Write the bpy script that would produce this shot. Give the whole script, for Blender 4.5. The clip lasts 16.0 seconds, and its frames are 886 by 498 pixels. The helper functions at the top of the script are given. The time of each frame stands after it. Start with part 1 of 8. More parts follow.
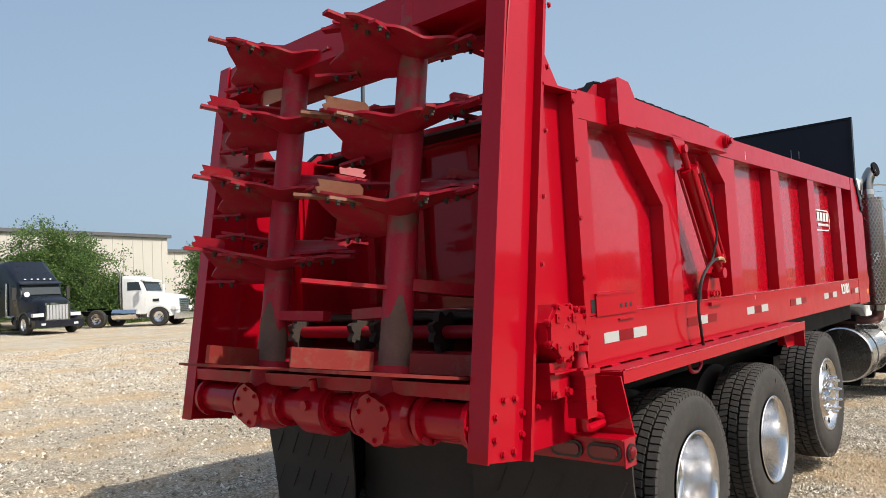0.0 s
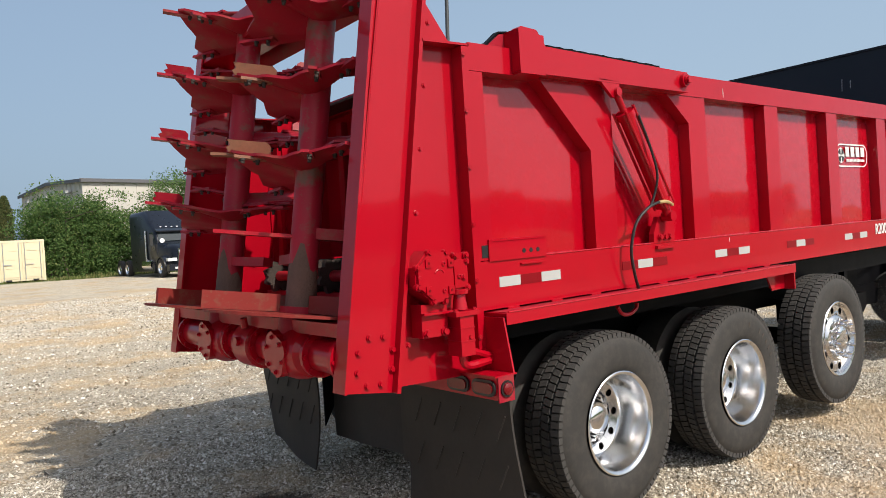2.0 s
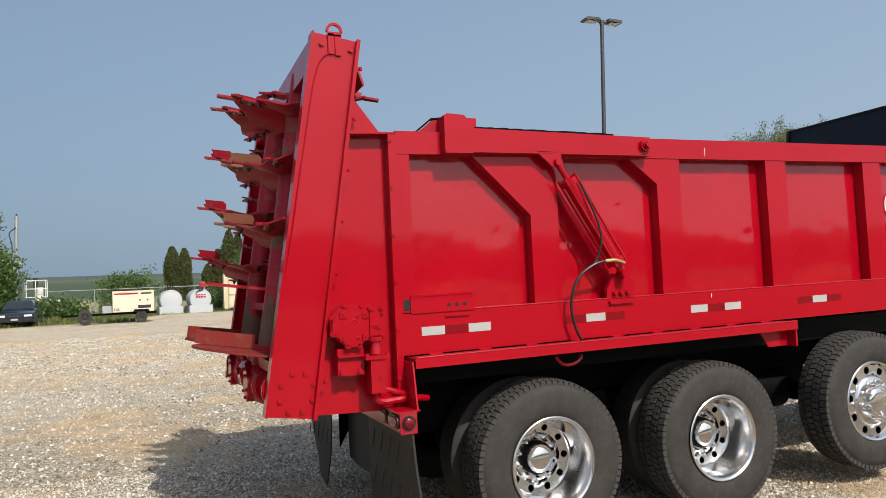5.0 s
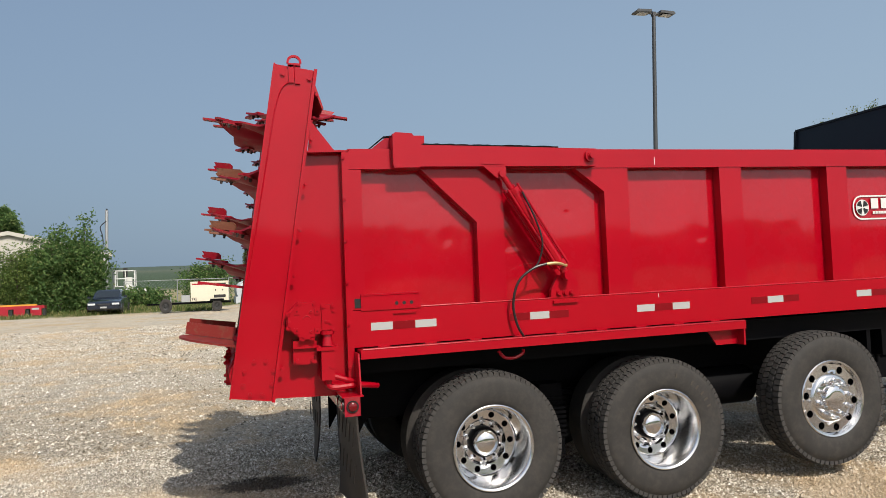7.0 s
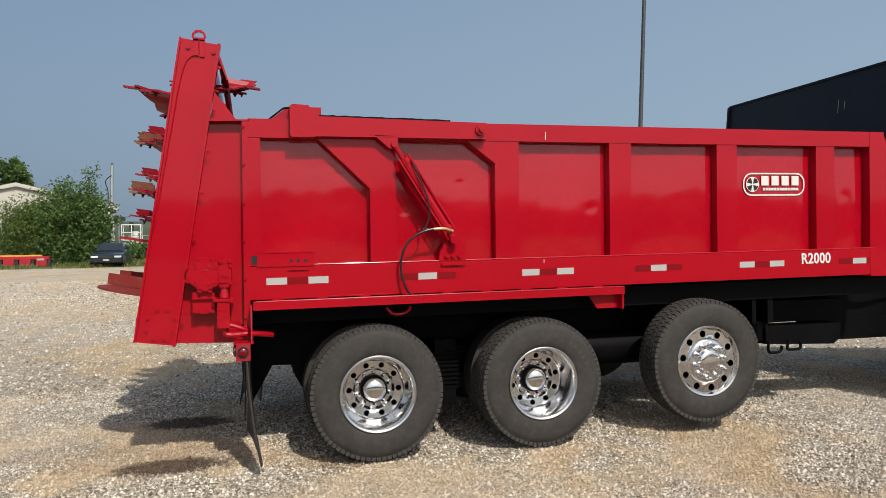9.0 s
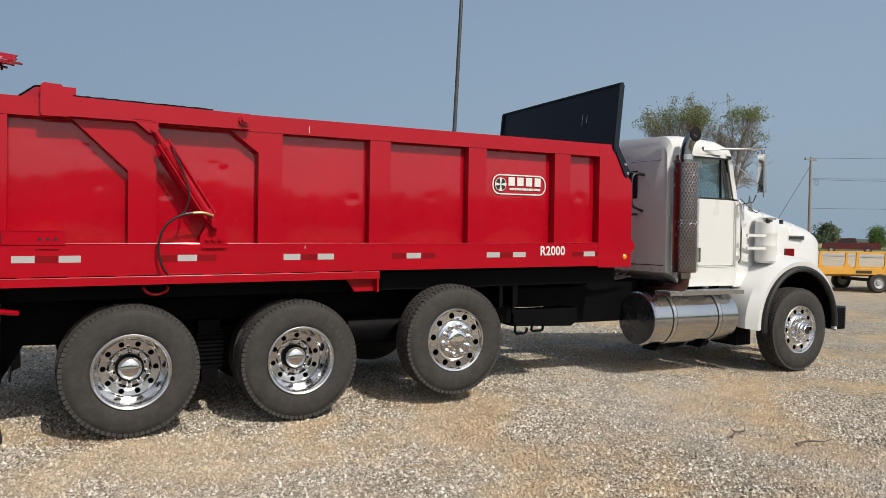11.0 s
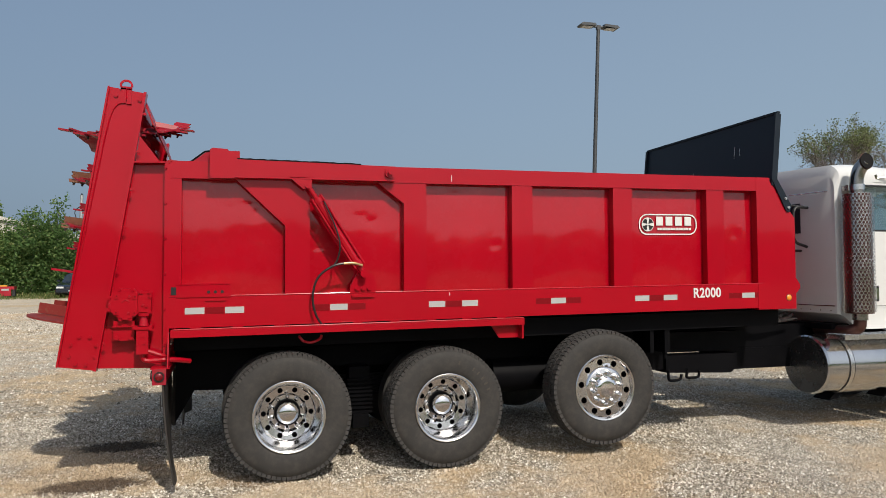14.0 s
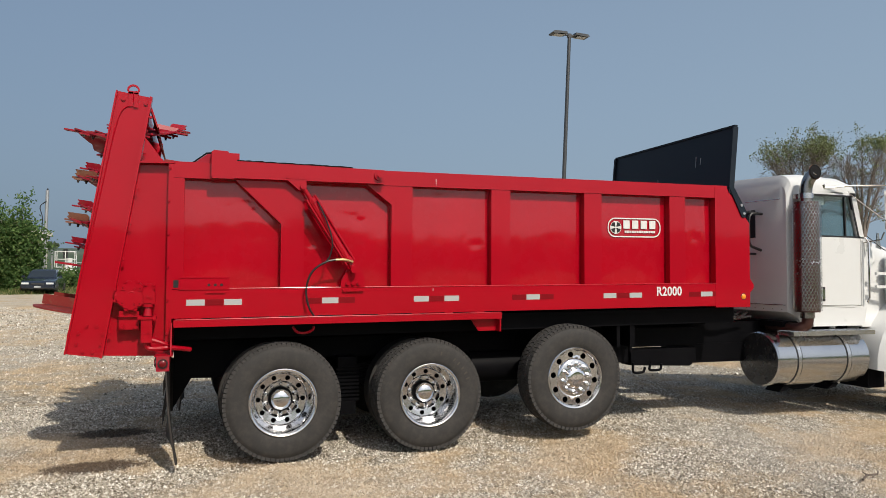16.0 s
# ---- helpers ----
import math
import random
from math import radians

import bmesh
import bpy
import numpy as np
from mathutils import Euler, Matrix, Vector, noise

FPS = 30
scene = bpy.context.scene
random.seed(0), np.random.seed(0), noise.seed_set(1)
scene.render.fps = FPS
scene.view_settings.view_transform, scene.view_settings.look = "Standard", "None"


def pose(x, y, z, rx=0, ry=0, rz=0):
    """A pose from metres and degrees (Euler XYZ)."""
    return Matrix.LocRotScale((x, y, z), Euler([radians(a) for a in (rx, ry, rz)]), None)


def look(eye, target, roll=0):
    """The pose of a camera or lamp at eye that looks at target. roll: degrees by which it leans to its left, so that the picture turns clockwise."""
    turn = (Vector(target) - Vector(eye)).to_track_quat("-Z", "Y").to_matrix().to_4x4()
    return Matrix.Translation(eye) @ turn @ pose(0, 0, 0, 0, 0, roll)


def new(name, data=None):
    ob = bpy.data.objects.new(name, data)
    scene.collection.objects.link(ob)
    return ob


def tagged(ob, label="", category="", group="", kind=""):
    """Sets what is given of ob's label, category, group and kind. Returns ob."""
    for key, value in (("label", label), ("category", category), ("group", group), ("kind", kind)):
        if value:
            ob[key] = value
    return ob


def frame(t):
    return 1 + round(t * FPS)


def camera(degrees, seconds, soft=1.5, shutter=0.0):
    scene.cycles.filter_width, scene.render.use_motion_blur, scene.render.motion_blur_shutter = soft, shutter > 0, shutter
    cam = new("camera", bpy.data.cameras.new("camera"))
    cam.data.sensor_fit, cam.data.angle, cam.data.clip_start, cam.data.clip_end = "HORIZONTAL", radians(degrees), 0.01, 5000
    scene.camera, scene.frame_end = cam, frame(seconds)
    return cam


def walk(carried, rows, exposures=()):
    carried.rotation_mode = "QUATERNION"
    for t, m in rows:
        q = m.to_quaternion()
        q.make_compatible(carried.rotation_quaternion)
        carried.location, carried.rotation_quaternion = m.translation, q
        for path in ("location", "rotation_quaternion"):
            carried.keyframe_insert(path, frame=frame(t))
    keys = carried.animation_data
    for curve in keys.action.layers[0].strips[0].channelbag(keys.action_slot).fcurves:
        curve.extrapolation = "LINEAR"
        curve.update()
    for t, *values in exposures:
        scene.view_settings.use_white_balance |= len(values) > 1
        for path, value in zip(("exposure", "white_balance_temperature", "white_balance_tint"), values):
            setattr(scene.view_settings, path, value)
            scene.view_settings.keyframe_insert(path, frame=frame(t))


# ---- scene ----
cam = camera(63.8, 16.0, soft=0.75)
PATH = [
    (0, (-3.745, -1.659, 1.603), (-2.247, -0.340, 1.725), -2.96),
    (0.5, (-3.520, -1.872, 1.581), (-2.083, -0.483, 1.666), -3.38),
    (1, (-3.372, -2.125, 1.588), (-1.995, -0.674, 1.629), -3.87),
    (1.5, (-3.311, -2.373, 1.591), (-1.996, -0.866, 1.599), -3.84),
    (2, (-3.134, -2.562, 1.567), (-1.890, -0.996, 1.546), -3.56),
    (2.5, (-2.960, -2.782, 1.582), (-1.793, -1.157, 1.556), -3.17),
    (3, (-2.907, -3.076, 1.573), (-1.825, -1.393, 1.564), -2.93),
    (3.5, (-2.794, -3.283, 1.590), (-1.804, -1.545, 1.617), -2.86),
    (4, (-2.552, -3.452, 1.585), (-1.638, -1.675, 1.651), -2.86),
    (4.5, (-2.357, -3.642, 1.590), (-1.522, -1.827, 1.685), -2.79),
    (5, (-2.185, -3.847, 1.602), (-1.426, -2.000, 1.708), -2.64),
    (5.5, (-2.027, -4.052, 1.615), (-1.335, -2.179, 1.720), -2.48),
    (6, (-1.874, -4.247, 1.625), (-1.238, -2.353, 1.724), -2.33),
    (6.5, (-1.715, -4.418, 1.626), (-1.123, -2.510, 1.718), -2.27),
    (7, (-1.576, -4.582, 1.628), (-1.022, -2.662, 1.718), -2.30),
    (7.5, (-1.335, -4.709, 1.602), (-0.806, -2.782, 1.678), -2.19),
    (8, (-1.168, -4.912, 1.613), (-0.673, -2.975, 1.667), -1.85),
    (8.5, (-1.086, -5.112, 1.614), (-0.603, -3.172, 1.639), -1.40),
    (9, (-0.855, -5.231, 1.605), (-0.337, -3.299, 1.591), -0.68),
    (9.5, (-0.655, -5.328, 1.619), (-0.045, -3.424, 1.581), 0.08),
    (10, (-0.587, -5.553, 1.595), (0.143, -3.691, 1.556), 0.58),
    (10.2, (-0.552, -5.652, 1.583), (0.219, -3.807, 1.546), 0.73),
    (10.7, (-0.476, -5.819, 1.561), (0.407, -4.025, 1.527), 0.94),
    (11.2, (-0.405, -5.886, 1.548), (0.567, -4.138, 1.522), 0.79),
    (11.7, (-0.353, -5.888, 1.545), (0.661, -4.164, 1.532), 0.47),
    (12.3, (-0.338, -5.857, 1.558), (0.629, -4.107, 1.572), 0.16),
    (12.5, (-0.339, -5.836, 1.572), (0.603, -4.072, 1.597), 0.12),
    (13, (-0.361, -5.825, 1.583), (0.469, -4.005, 1.638), -0.05),
    (13.5, (-0.407, -5.825, 1.596), (0.282, -3.949, 1.669), -0.25),
    (14, (-0.441, -5.825, 1.606), (0.136, -3.912, 1.684), -0.29),
    (14.5, (-0.467, -5.815, 1.603), (0.060, -3.887, 1.682), -0.17),
    (15, (-0.578, -5.844, 1.602), (-0.041, -3.919, 1.677), 0.04),
    (15.5, (-0.641, -5.988, 1.587), (-0.048, -4.079, 1.662), 0.24),
    (16, (-0.714, -6.214, 1.570), (-0.052, -4.329, 1.650), 0.32),
]
walk(cam, [(t, look(eye, target, roll)) for t, eye, target, roll in PATH],
     exposures=[(0.0, 0.50), (2.0, 0.46), (4.0, 0.32), (7.0, 0.21), (9.0, 0.09), (12.5, -0.02), (14.0, 0.03), (16.0, 0.01)])

# ---- daylight ----
SUN_FROM = Vector((0.2, -1.0, 1.0)).normalized()
world = bpy.data.worlds.new("sky")
scene.world = world
world.use_nodes = True
wn = world.node_tree
sky = wn.nodes.new("ShaderNodeTexSky")
sky.sky_type = "NISHITA"
sky.sun_disc = False
sky.sun_elevation = math.asin(SUN_FROM.z)
sky.sun_rotation = math.atan2(SUN_FROM.x, SUN_FROM.y)
sky.air_density, sky.dust_density, sky.ozone_density = 1.0, 5.5, 2.0
sky.altitude = 250
haze = wn.nodes.new("ShaderNodeMix")          # thin summer haze over the whole sky
haze.data_type = "RGBA"
veil = wn.nodes.new("ShaderNodeMix")          # the haze is paler towards the truck's nose
veil.data_type = "RGBA"
veil.inputs["A"].default_value = (1.16, 1.66, 2.34, 1)
veil.inputs["B"].default_value = (2.16, 2.87, 3.62, 1)
toward = wn.nodes.new("ShaderNodeTexCoord")
split = wn.nodes.new("ShaderNodeSeparateXYZ")
span = wn.nodes.new("ShaderNodeMapRange")
span.inputs["From Min"].default_value, span.inputs["From Max"].default_value = -0.8, 0.8
low = wn.nodes.new("ShaderNodeMapRange")       # and thicker near the horizon
low.inputs["From Min"].default_value, low.inputs["From Max"].default_value = 0.0, 0.4
low.inputs["To Min"].default_value, low.inputs["To Max"].default_value = 0.9, 0.62
wn.links.new(toward.outputs["Generated"], split.inputs[0])
wn.links.new(split.outputs["Z"], low.inputs["Value"])
wn.links.new(low.outputs[0], haze.inputs["Factor"])
wn.links.new(split.outputs["X"], span.inputs["Value"])
wn.links.new(span.outputs[0], veil.inputs["Factor"])
glare = wn.nodes.new("ShaderNodeMix")         # brighter round the sun's side
glare.data_type = "RGBA"
glare.inputs["B"].default_value = (5.2, 5.6, 6.0, 1)
sunward = wn.nodes.new("ShaderNodeMapRange")
sunward.inputs["From Min"].default_value, sunward.inputs["From Max"].default_value = -0.15, -0.95
wn.links.new(split.outputs["Y"], sunward.inputs["Value"])
wn.links.new(sunward.outputs[0], glare.inputs["Factor"])
wn.links.new(veil.outputs["Result"], glare.inputs["A"])
wn.links.new(glare.outputs["Result"], haze.inputs["B"])
wn.links.new(sky.outputs["Color"], haze.inputs["A"])
wn.links.new(haze.outputs["Result"], wn.nodes["Background"].inputs["Color"])
wn.nodes["Background"].inputs["Strength"].default_value = 0.139
sun_data = bpy.data.lights.new("sun", "SUN")
sun_data.energy, sun_data.angle, sun_data.color = 3.55, radians(0.7), (1.0, 0.93, 0.82)
sun = new("sun", sun_data)
sun.matrix_world = look(SUN_FROM * 60, (0, 0, 0))

# ---- materials ----
def mat_new(name):
    m = bpy.data.materials.new(name)
    m.use_nodes = True
    return m, m.node_tree, m.node_tree.nodes["Principled BSDF"]


def noise_node(nt, scale, detail=4, rough=0.55, vec=None, kind="Object"):
    n = nt.nodes.new("ShaderNodeTexNoise")
    n.inputs["Scale"].default_value, n.inputs["Detail"].default_value, n.inputs["Roughness"].default_value = scale, detail, rough
    if vec is None:
        vec = nt.nodes.new("ShaderNodeTexCoord").outputs[kind]
    nt.links.new(vec, n.inputs["Vector"])
    return n.outputs["Fac"]


def ramp(nt, fac, stops):
    r = nt.nodes.new("ShaderNodeValToRGB")
    while len(r.color_ramp.elements) < len(stops):
        r.color_ramp.elements.new(0.5)
    for e, (p, c) in zip(r.color_ramp.elements, stops):
        e.position = p
        e.color = (*c, 1) if not isinstance(c, (int, float)) else (c, c, c, 1)
    nt.links.new(fac, r.inputs["Fac"])
    return r.outputs["Color"]


def mix(nt, fac, a, b, mode="MIX"):
    n = nt.nodes.new("ShaderNodeMix")
    n.data_type, n.blend_type = "RGBA", mode
    for sock, v in ((n.inputs["Factor"], fac), (n.inputs["A"], a), (n.inputs["B"], b)):
        if isinstance(v, (int, float)):
            sock.default_value = v
        elif isinstance(v, tuple):
            sock.default_value = (*v, 1)
        else:
            nt.links.new(v, sock)
    return n.outputs["Result"]


def math_node(nt, op, a, b=0.0, clamp=False):
    n = nt.nodes.new("ShaderNodeMath")
    n.operation, n.use_clamp = op, clamp
    for i, v in enumerate((a, b)):
        if isinstance(v, (int, float)):
            n.inputs[i].default_value = v
        else:
            nt.links.new(v, n.inputs[i])
    return n.outputs[0]


def bump(nt, bsdf, height, strength=0.3, dist=0.01):
    n = nt.nodes.new("ShaderNodeBump")
    n.inputs["Strength"].default_value, n.inputs["Distance"].default_value = strength, dist
    nt.links.new(height, n.inputs["Height"])
    old = bsdf.inputs["Normal"].links
    if old:
        nt.links.new(old[0].from_socket, n.inputs["Normal"])
    nt.links.new(n.outputs["Normal"], bsdf.inputs["Normal"])


def surface(name, colour, rough=0.5, metal=0.0, vary=0.15, grain=40.0, patch=2.0, relief=0.1, relief_size=0.003, coat=0.0, dust=0.0, dust_col=(0.35, 0.28, 0.2), per=0.0, spec=0.5):
    """Paint, metal or plastic with two scales of variation, fine relief and dust."""
    m, nt, b = mat_new(name)
    dark = tuple(c * (1 - vary) for c in colour)
    light = tuple(min(1, c * (1 + vary) + 0.01 * vary) for c in colour)
    big = noise_node(nt, patch, 5, 0.6)
    small = noise_node(nt, grain, 3, 0.6)
    col = mix(nt, big, dark, light)
    col = mix(nt, math_node(nt, "MULTIPLY", small, 0.35), col, dark)
    if per:
        info = nt.nodes.new("ShaderNodeObjectInfo")
        col = mix(nt, math_node(nt, "MULTIPLY", info.outputs["Random"], per), col, dark)
    if dust:
        d = noise_node(nt, patch * 2.3, 8, 0.7)
        mask = ramp(nt, d, [(0.45, 0.0), (0.75, 1.0)])
        col = mix(nt, math_node(nt, "MULTIPLY", mask, dust), col, dust_col)
    nt.links.new(col, b.inputs["Base Color"])
    r = math_node(nt, "ADD", math_node(nt, "MULTIPLY", big, 0.25), rough - 0.12, True)
    nt.links.new(r, b.inputs["Roughness"])
    b.inputs["Metallic"].default_value = metal
    b.inputs["Specular IOR Level"].default_value = spec
    b.inputs["Coat Weight"].default_value = coat
    b.inputs["Coat Roughness"].default_value = 0.12
    if relief:
        bump(nt, b, small, relief, relief_size)
    return m


def red_paint(name, colour, rough, wear, buckle, gloss=0.30, rust=(0.17, 0.085, 0.055), size=9.0):
    """Sprayed gloss red over older steel: slow buckles of the sheet, orange peel, overspray haze, chips."""
    m, nt, b = mat_new(name)
    big = noise_node(nt, 1.3, 4, 0.55)
    mid = noise_node(nt, size, 5, 0.65)
    fine = noise_node(nt, 180.0, 2, 0.5)
    base = mix(nt, big, tuple(c * 0.82 for c in colour), tuple(c * 1.12 for c in colour))
    dusty = ramp(nt, noise_node(nt, 3.1, 8, 0.72), [(0.5, 0.0), (0.8, 1.0)])
    base = mix(nt, math_node(nt, "MULTIPLY", dusty, 0.012), base, (0.40, 0.12, 0.09))
    if wear:
        chips = ramp(nt, mid, [(0.52, 0.0), (0.64, 1.0)])
        base = mix(nt, math_node(nt, "MULTIPLY", chips, wear), base, rust)
        speck = ramp(nt, noise_node(nt, 45, 4, 0.7), [(0.60, 0.0), (0.70, 1.0)])
        base = mix(nt, math_node(nt, "MULTIPLY", speck, wear * 0.7), base, (0.16, 0.10, 0.06))
    nt.links.new(base, b.inputs["Base Color"])
    r = math_node(nt, "ADD", math_node(nt, "MULTIPLY", mid, 0.22), rough - 0.1, True)
    nt.links.new(r, b.inputs["Roughness"])
    b.inputs["Specular IOR Level"].default_value = 0.09
    b.inputs["Coat Weight"].default_value = gloss * (1 - wear * 0.5)
    b.inputs["Coat IOR"].default_value = 1.6
    b.inputs["Coat Roughness"].default_value = 0.05 + 0.75 * wear if wear < 0.5 else 0.35
    bump(nt, b, big, buckle, 0.09)
    bump(nt, b, fine, 0.06, 0.002)
    return m


RED = red_paint("red_gloss_paint", (0.362, 0.0014, 0.0112), 0.34, 0.0, 0.06, 0.40)
RED_PANEL = red_paint("red_sheet_paint", (0.372, 0.0014, 0.0112), 0.26, 0.0, 0.05, 0.8)
RED_WORN = red_paint("red_worn_paint", (0.37, 0.008, 0.020), 0.42, 0.40, 0.1)
RED_PAD = red_paint("red_paddle_paint", (0.30, 0.012, 0.026), 0.42, 0.38, 0.1, 0.12)
TUBE_WORN = red_paint("worn_beater_paint", (0.36, 0.014, 0.032), 0.45, 0.92, 0.1, 0.4, (0.155, 0.095, 0.07), 5.5)
BLADE = red_paint("dull_blade_paint", (0.21, 0.028, 0.024), 0.55, 0.6, 0.1, 0.1)
RUST = surface("bare_rusty_steel", (0.25, 0.10, 0.055), 0.55, 0.0, 0.5, 60, 9, 0.4, 0.004, dust=0.5, dust_col=(0.16, 0.075, 0.045))
MUD = surface("dried_manure", (0.14, 0.078, 0.058), 0.9, 0.0, 0.5, 70, 9, 0.6, 0.006)
DIRTY = surface("caked_steel", (0.042, 0.030, 0.024), 0.75, 0.0, 0.5, 90, 8, 0.5, 0.006)
BLACK = surface("black_chassis_paint", (0.0022, 0.0022, 0.0032), 0.5, 0.0, 0.3, 60, 3, 0.15, 0.003, dust=0.003, spec=0.07)
RUBBER = surface("tyre_rubber", (0.034, 0.032, 0.030), 0.72, 0.0, 0.3, 120, 5, 0.25, 0.002, dust=0.28, dust_col=(0.12, 0.10, 0.085), spec=0.3)
TREAD = surface("tyre_tread", (0.040, 0.037, 0.035), 0.85, 0.0, 0.35, 90, 9, 0.4, 0.004, dust=0.10, dust_col=(0.17, 0.145, 0.12))
FLAP = surface("mudflap_rubber", (0.036, 0.032, 0.029), 0.6, 0.0, 0.4, 40, 3, 0.2, 0.004, dust=0.3, dust_col=(0.07, 0.052, 0.045), spec=0.25)
HOSE = surface("hose_rubber", (0.012, 0.012, 0.012), 0.4, 0, 0.3, 80, 6, 0.15)
CHROME = surface("polished_aluminium", (0.82, 0.82, 0.83), 0.11, 1.0, 0.05, 200, 5, 0.006, 0.001)
WHEEL = surface("polished_wheel_aluminium", (0.74, 0.74, 0.745), 0.19, 1.0, 0.10, 220, 7, 0.02, 0.001)
TANK_ALU = surface("polished_tank_aluminium", (0.60, 0.60, 0.605), 0.16, 1.0, 0.12, 160, 4, 0.02, 0.001)
ALU = surface("brushed_aluminium", (0.66, 0.66, 0.66), 0.24, 1.0, 0.12, 160, 6, 0.06, 0.002)
STEEL = surface("stainless_shield", (0.38, 0.355, 0.33), 0.22, 1.0, 0.2, 120, 6, 0.06, 0.002)
PIPE = surface("burnt_exhaust_pipe", (0.10, 0.045, 0.035), 0.45, 0.7, 0.4, 60, 6, 0.15)
WHITE = surface("white_cab_paint", (0.66, 0.665, 0.655), 0.3, 0.0, 0.04, 60, 1.2, 0.02, 0.002, coat=0.4, dust=0.06)
TARP = surface("black_guard_panel", (0.010, 0.016, 0.025), 0.45, 0.0, 0.3, 50, 2.5, 0.2, 0.004, spec=0.2, dust=0.004, dust_col=(0.2, 0.2, 0.2))
TAPE_W = surface("white_reflective_tape", (0.40, 0.41, 0.40), 0.35, 0.0, 0.06, 120, 9, 0.05)
TAPE_R = surface("red_reflective_tape", (0.19, 0.003, 0.007), 0.35, 0.0, 0.15, 120, 9, 0.05, spec=0.15)
DECAL_W = surface("white_decal", (0.68, 0.67, 0.65), 0.4, 0.0, 0.05, 90, 6, 0.0)
DECAL_K = surface("black_decal", (0.01, 0.01, 0.01), 0.4, 0.0, 0.1, 90, 6, 0.0)
AMBER = surface("amber_lens", (0.75, 0.25, 0.02), 0.15, 0.0, 0.1, 60, 6, 0.0)
LENS_R = surface("red_lens", (0.15, 0.003, 0.006), 0.15, 0.0, 0.1, 60, 6, 0.0)
BRASS = surface("hose_sleeve", (0.50, 0.36, 0.16), 0.4, 0.3, 0.3, 80, 8, 0.1)
GALV = surface("galvanised_steel", (0.42, 0.43, 0.44), 0.5, 0.6, 0.15, 50, 5, 0.05)


def glass_mat(name, tint, rough=0.02):
    m, nt, b = mat_new(name)
    b.inputs["Base Color"].default_value = (*tint, 1)
    b.inputs["Transmission Weight"].default_value = 1.0
    b.inputs["Roughness"].default_value = rough
    b.inputs["IOR"].default_value = 1.3
    return m


GLASS = glass_mat("tinted_glass", (0.62, 0.70, 0.68))


# ---- mesh helpers ----
def part(name, bm, material, parent, label="", smooth=False, bevel=0.0):
    if bevel:
        es = [e for e in bm.edges if len(e.link_faces) == 2 and e.calc_face_angle(0) > 0.5]
        bmesh.ops.bevel(bm, geom=es, offset=bevel, segments=1, affect="EDGES", clamp_overlap=True)
    bmesh.ops.recalc_face_normals(bm, faces=bm.faces)
    me = bpy.data.meshes.new(name)
    if smooth:
        for f in bm.faces:
            f.smooth = True
        for e in bm.edges:
            if len(e.link_faces) == 2 and e.calc_face_angle(0) > 0.6:
                e.smooth = False
    bm.to_mesh(me)
    bm.free()
    me.materials.append(material)
    ob = new(name, me)
    if parent is not None:
        ob.parent = parent
    if label:
        ob["label"] = label
    return ob


def share(ob, m, parent=None, name=None):
    """Another piece on the same mesh."""
    o = new(name or ob.name.split(".")[0], ob.data)
    o.parent = parent if parent is not None else ob.parent
    o.matrix_basis = m
    return o


def thing(name, label, category, at=(0, 0, 0), turn=0.0, group=""):
    e = new(name)
    e.empty_display_size = 0.2
    e.matrix_basis = pose(*at, 0, 0, turn)
    return tagged(e, label, category, group)


def box(bm, x0, x1, y0, y1, z0, z1, m=None):
    vs = [bm.verts.new(Vector((x, y, z))) for x in (x0, x1) for y in (y0, y1) for z in (z0, z1)]
    if m is not None:
        for v in vs:
            v.co = m @ v.co
    for f in ((0, 1, 3, 2), (4, 6, 7, 5), (0, 4, 5, 1), (2, 3, 7, 6), (0, 2, 6, 4), (1, 5, 7, 3)):
        bm.faces.new([vs[i] for i in f])
    return bm


def B(*a, m=None):
    return box(bmesh.new(), *a, m=m)


def prism(bm, pts, a, b, axis="y"):
    """A flat outline given in the other two axes, thick from a to b along axis."""
    def put(p, d):
        return {"x": (d, p[0], p[1]), "y": (p[0], d, p[1]), "z": (p[0], p[1], d)}[axis]
    lo = [bm.verts.new(put(p, a)) for p in pts]
    hi = [bm.verts.new(put(p, b)) for p in pts]
    n = len(pts)
    bm.faces.new(lo)
    bm.faces.new(hi[::-1])
    for i in range(n):
        bm.faces.new((lo[i], hi[i], hi[(i + 1) % n], lo[(i + 1) % n]))
    return bm


def PR(pts, a, b, axis="y"):
    return prism(bmesh.new(), pts, a, b, axis)


def basis(d):
    d = Vector(d).normalized()
    u = d.cross(Vector((0, 0, 1)) if abs(d.z) < 0.9 else Vector((1, 0, 0))).normalized()
    return d, u, d.cross(u)


def cyl(bm, p0, p1, r0, r1=None, seg=16, caps=True):
    r1 = r0 if r1 is None else r1
    p0, p1 = Vector(p0), Vector(p1)
    d, u, w = basis(p1 - p0)
    rings = []
    for p, r in ((p0, r0), (p1, r1)):
        rings.append([bm.verts.new(p + r * (math.cos(a) * u + math.sin(a) * w)) for a in (2 * math.pi * i / seg for i in range(seg))])
    for i in range(seg):
        j = (i + 1) % seg
        bm.faces.new((rings[0][i], rings[0][j], rings[1][j], rings[1][i]))
    if caps:
        bm.faces.new(rings[0][::-1])
        bm.faces.new(rings[1])
    return bm


def C(*a, **k):
    return cyl(bmesh.new(), *a, **k)


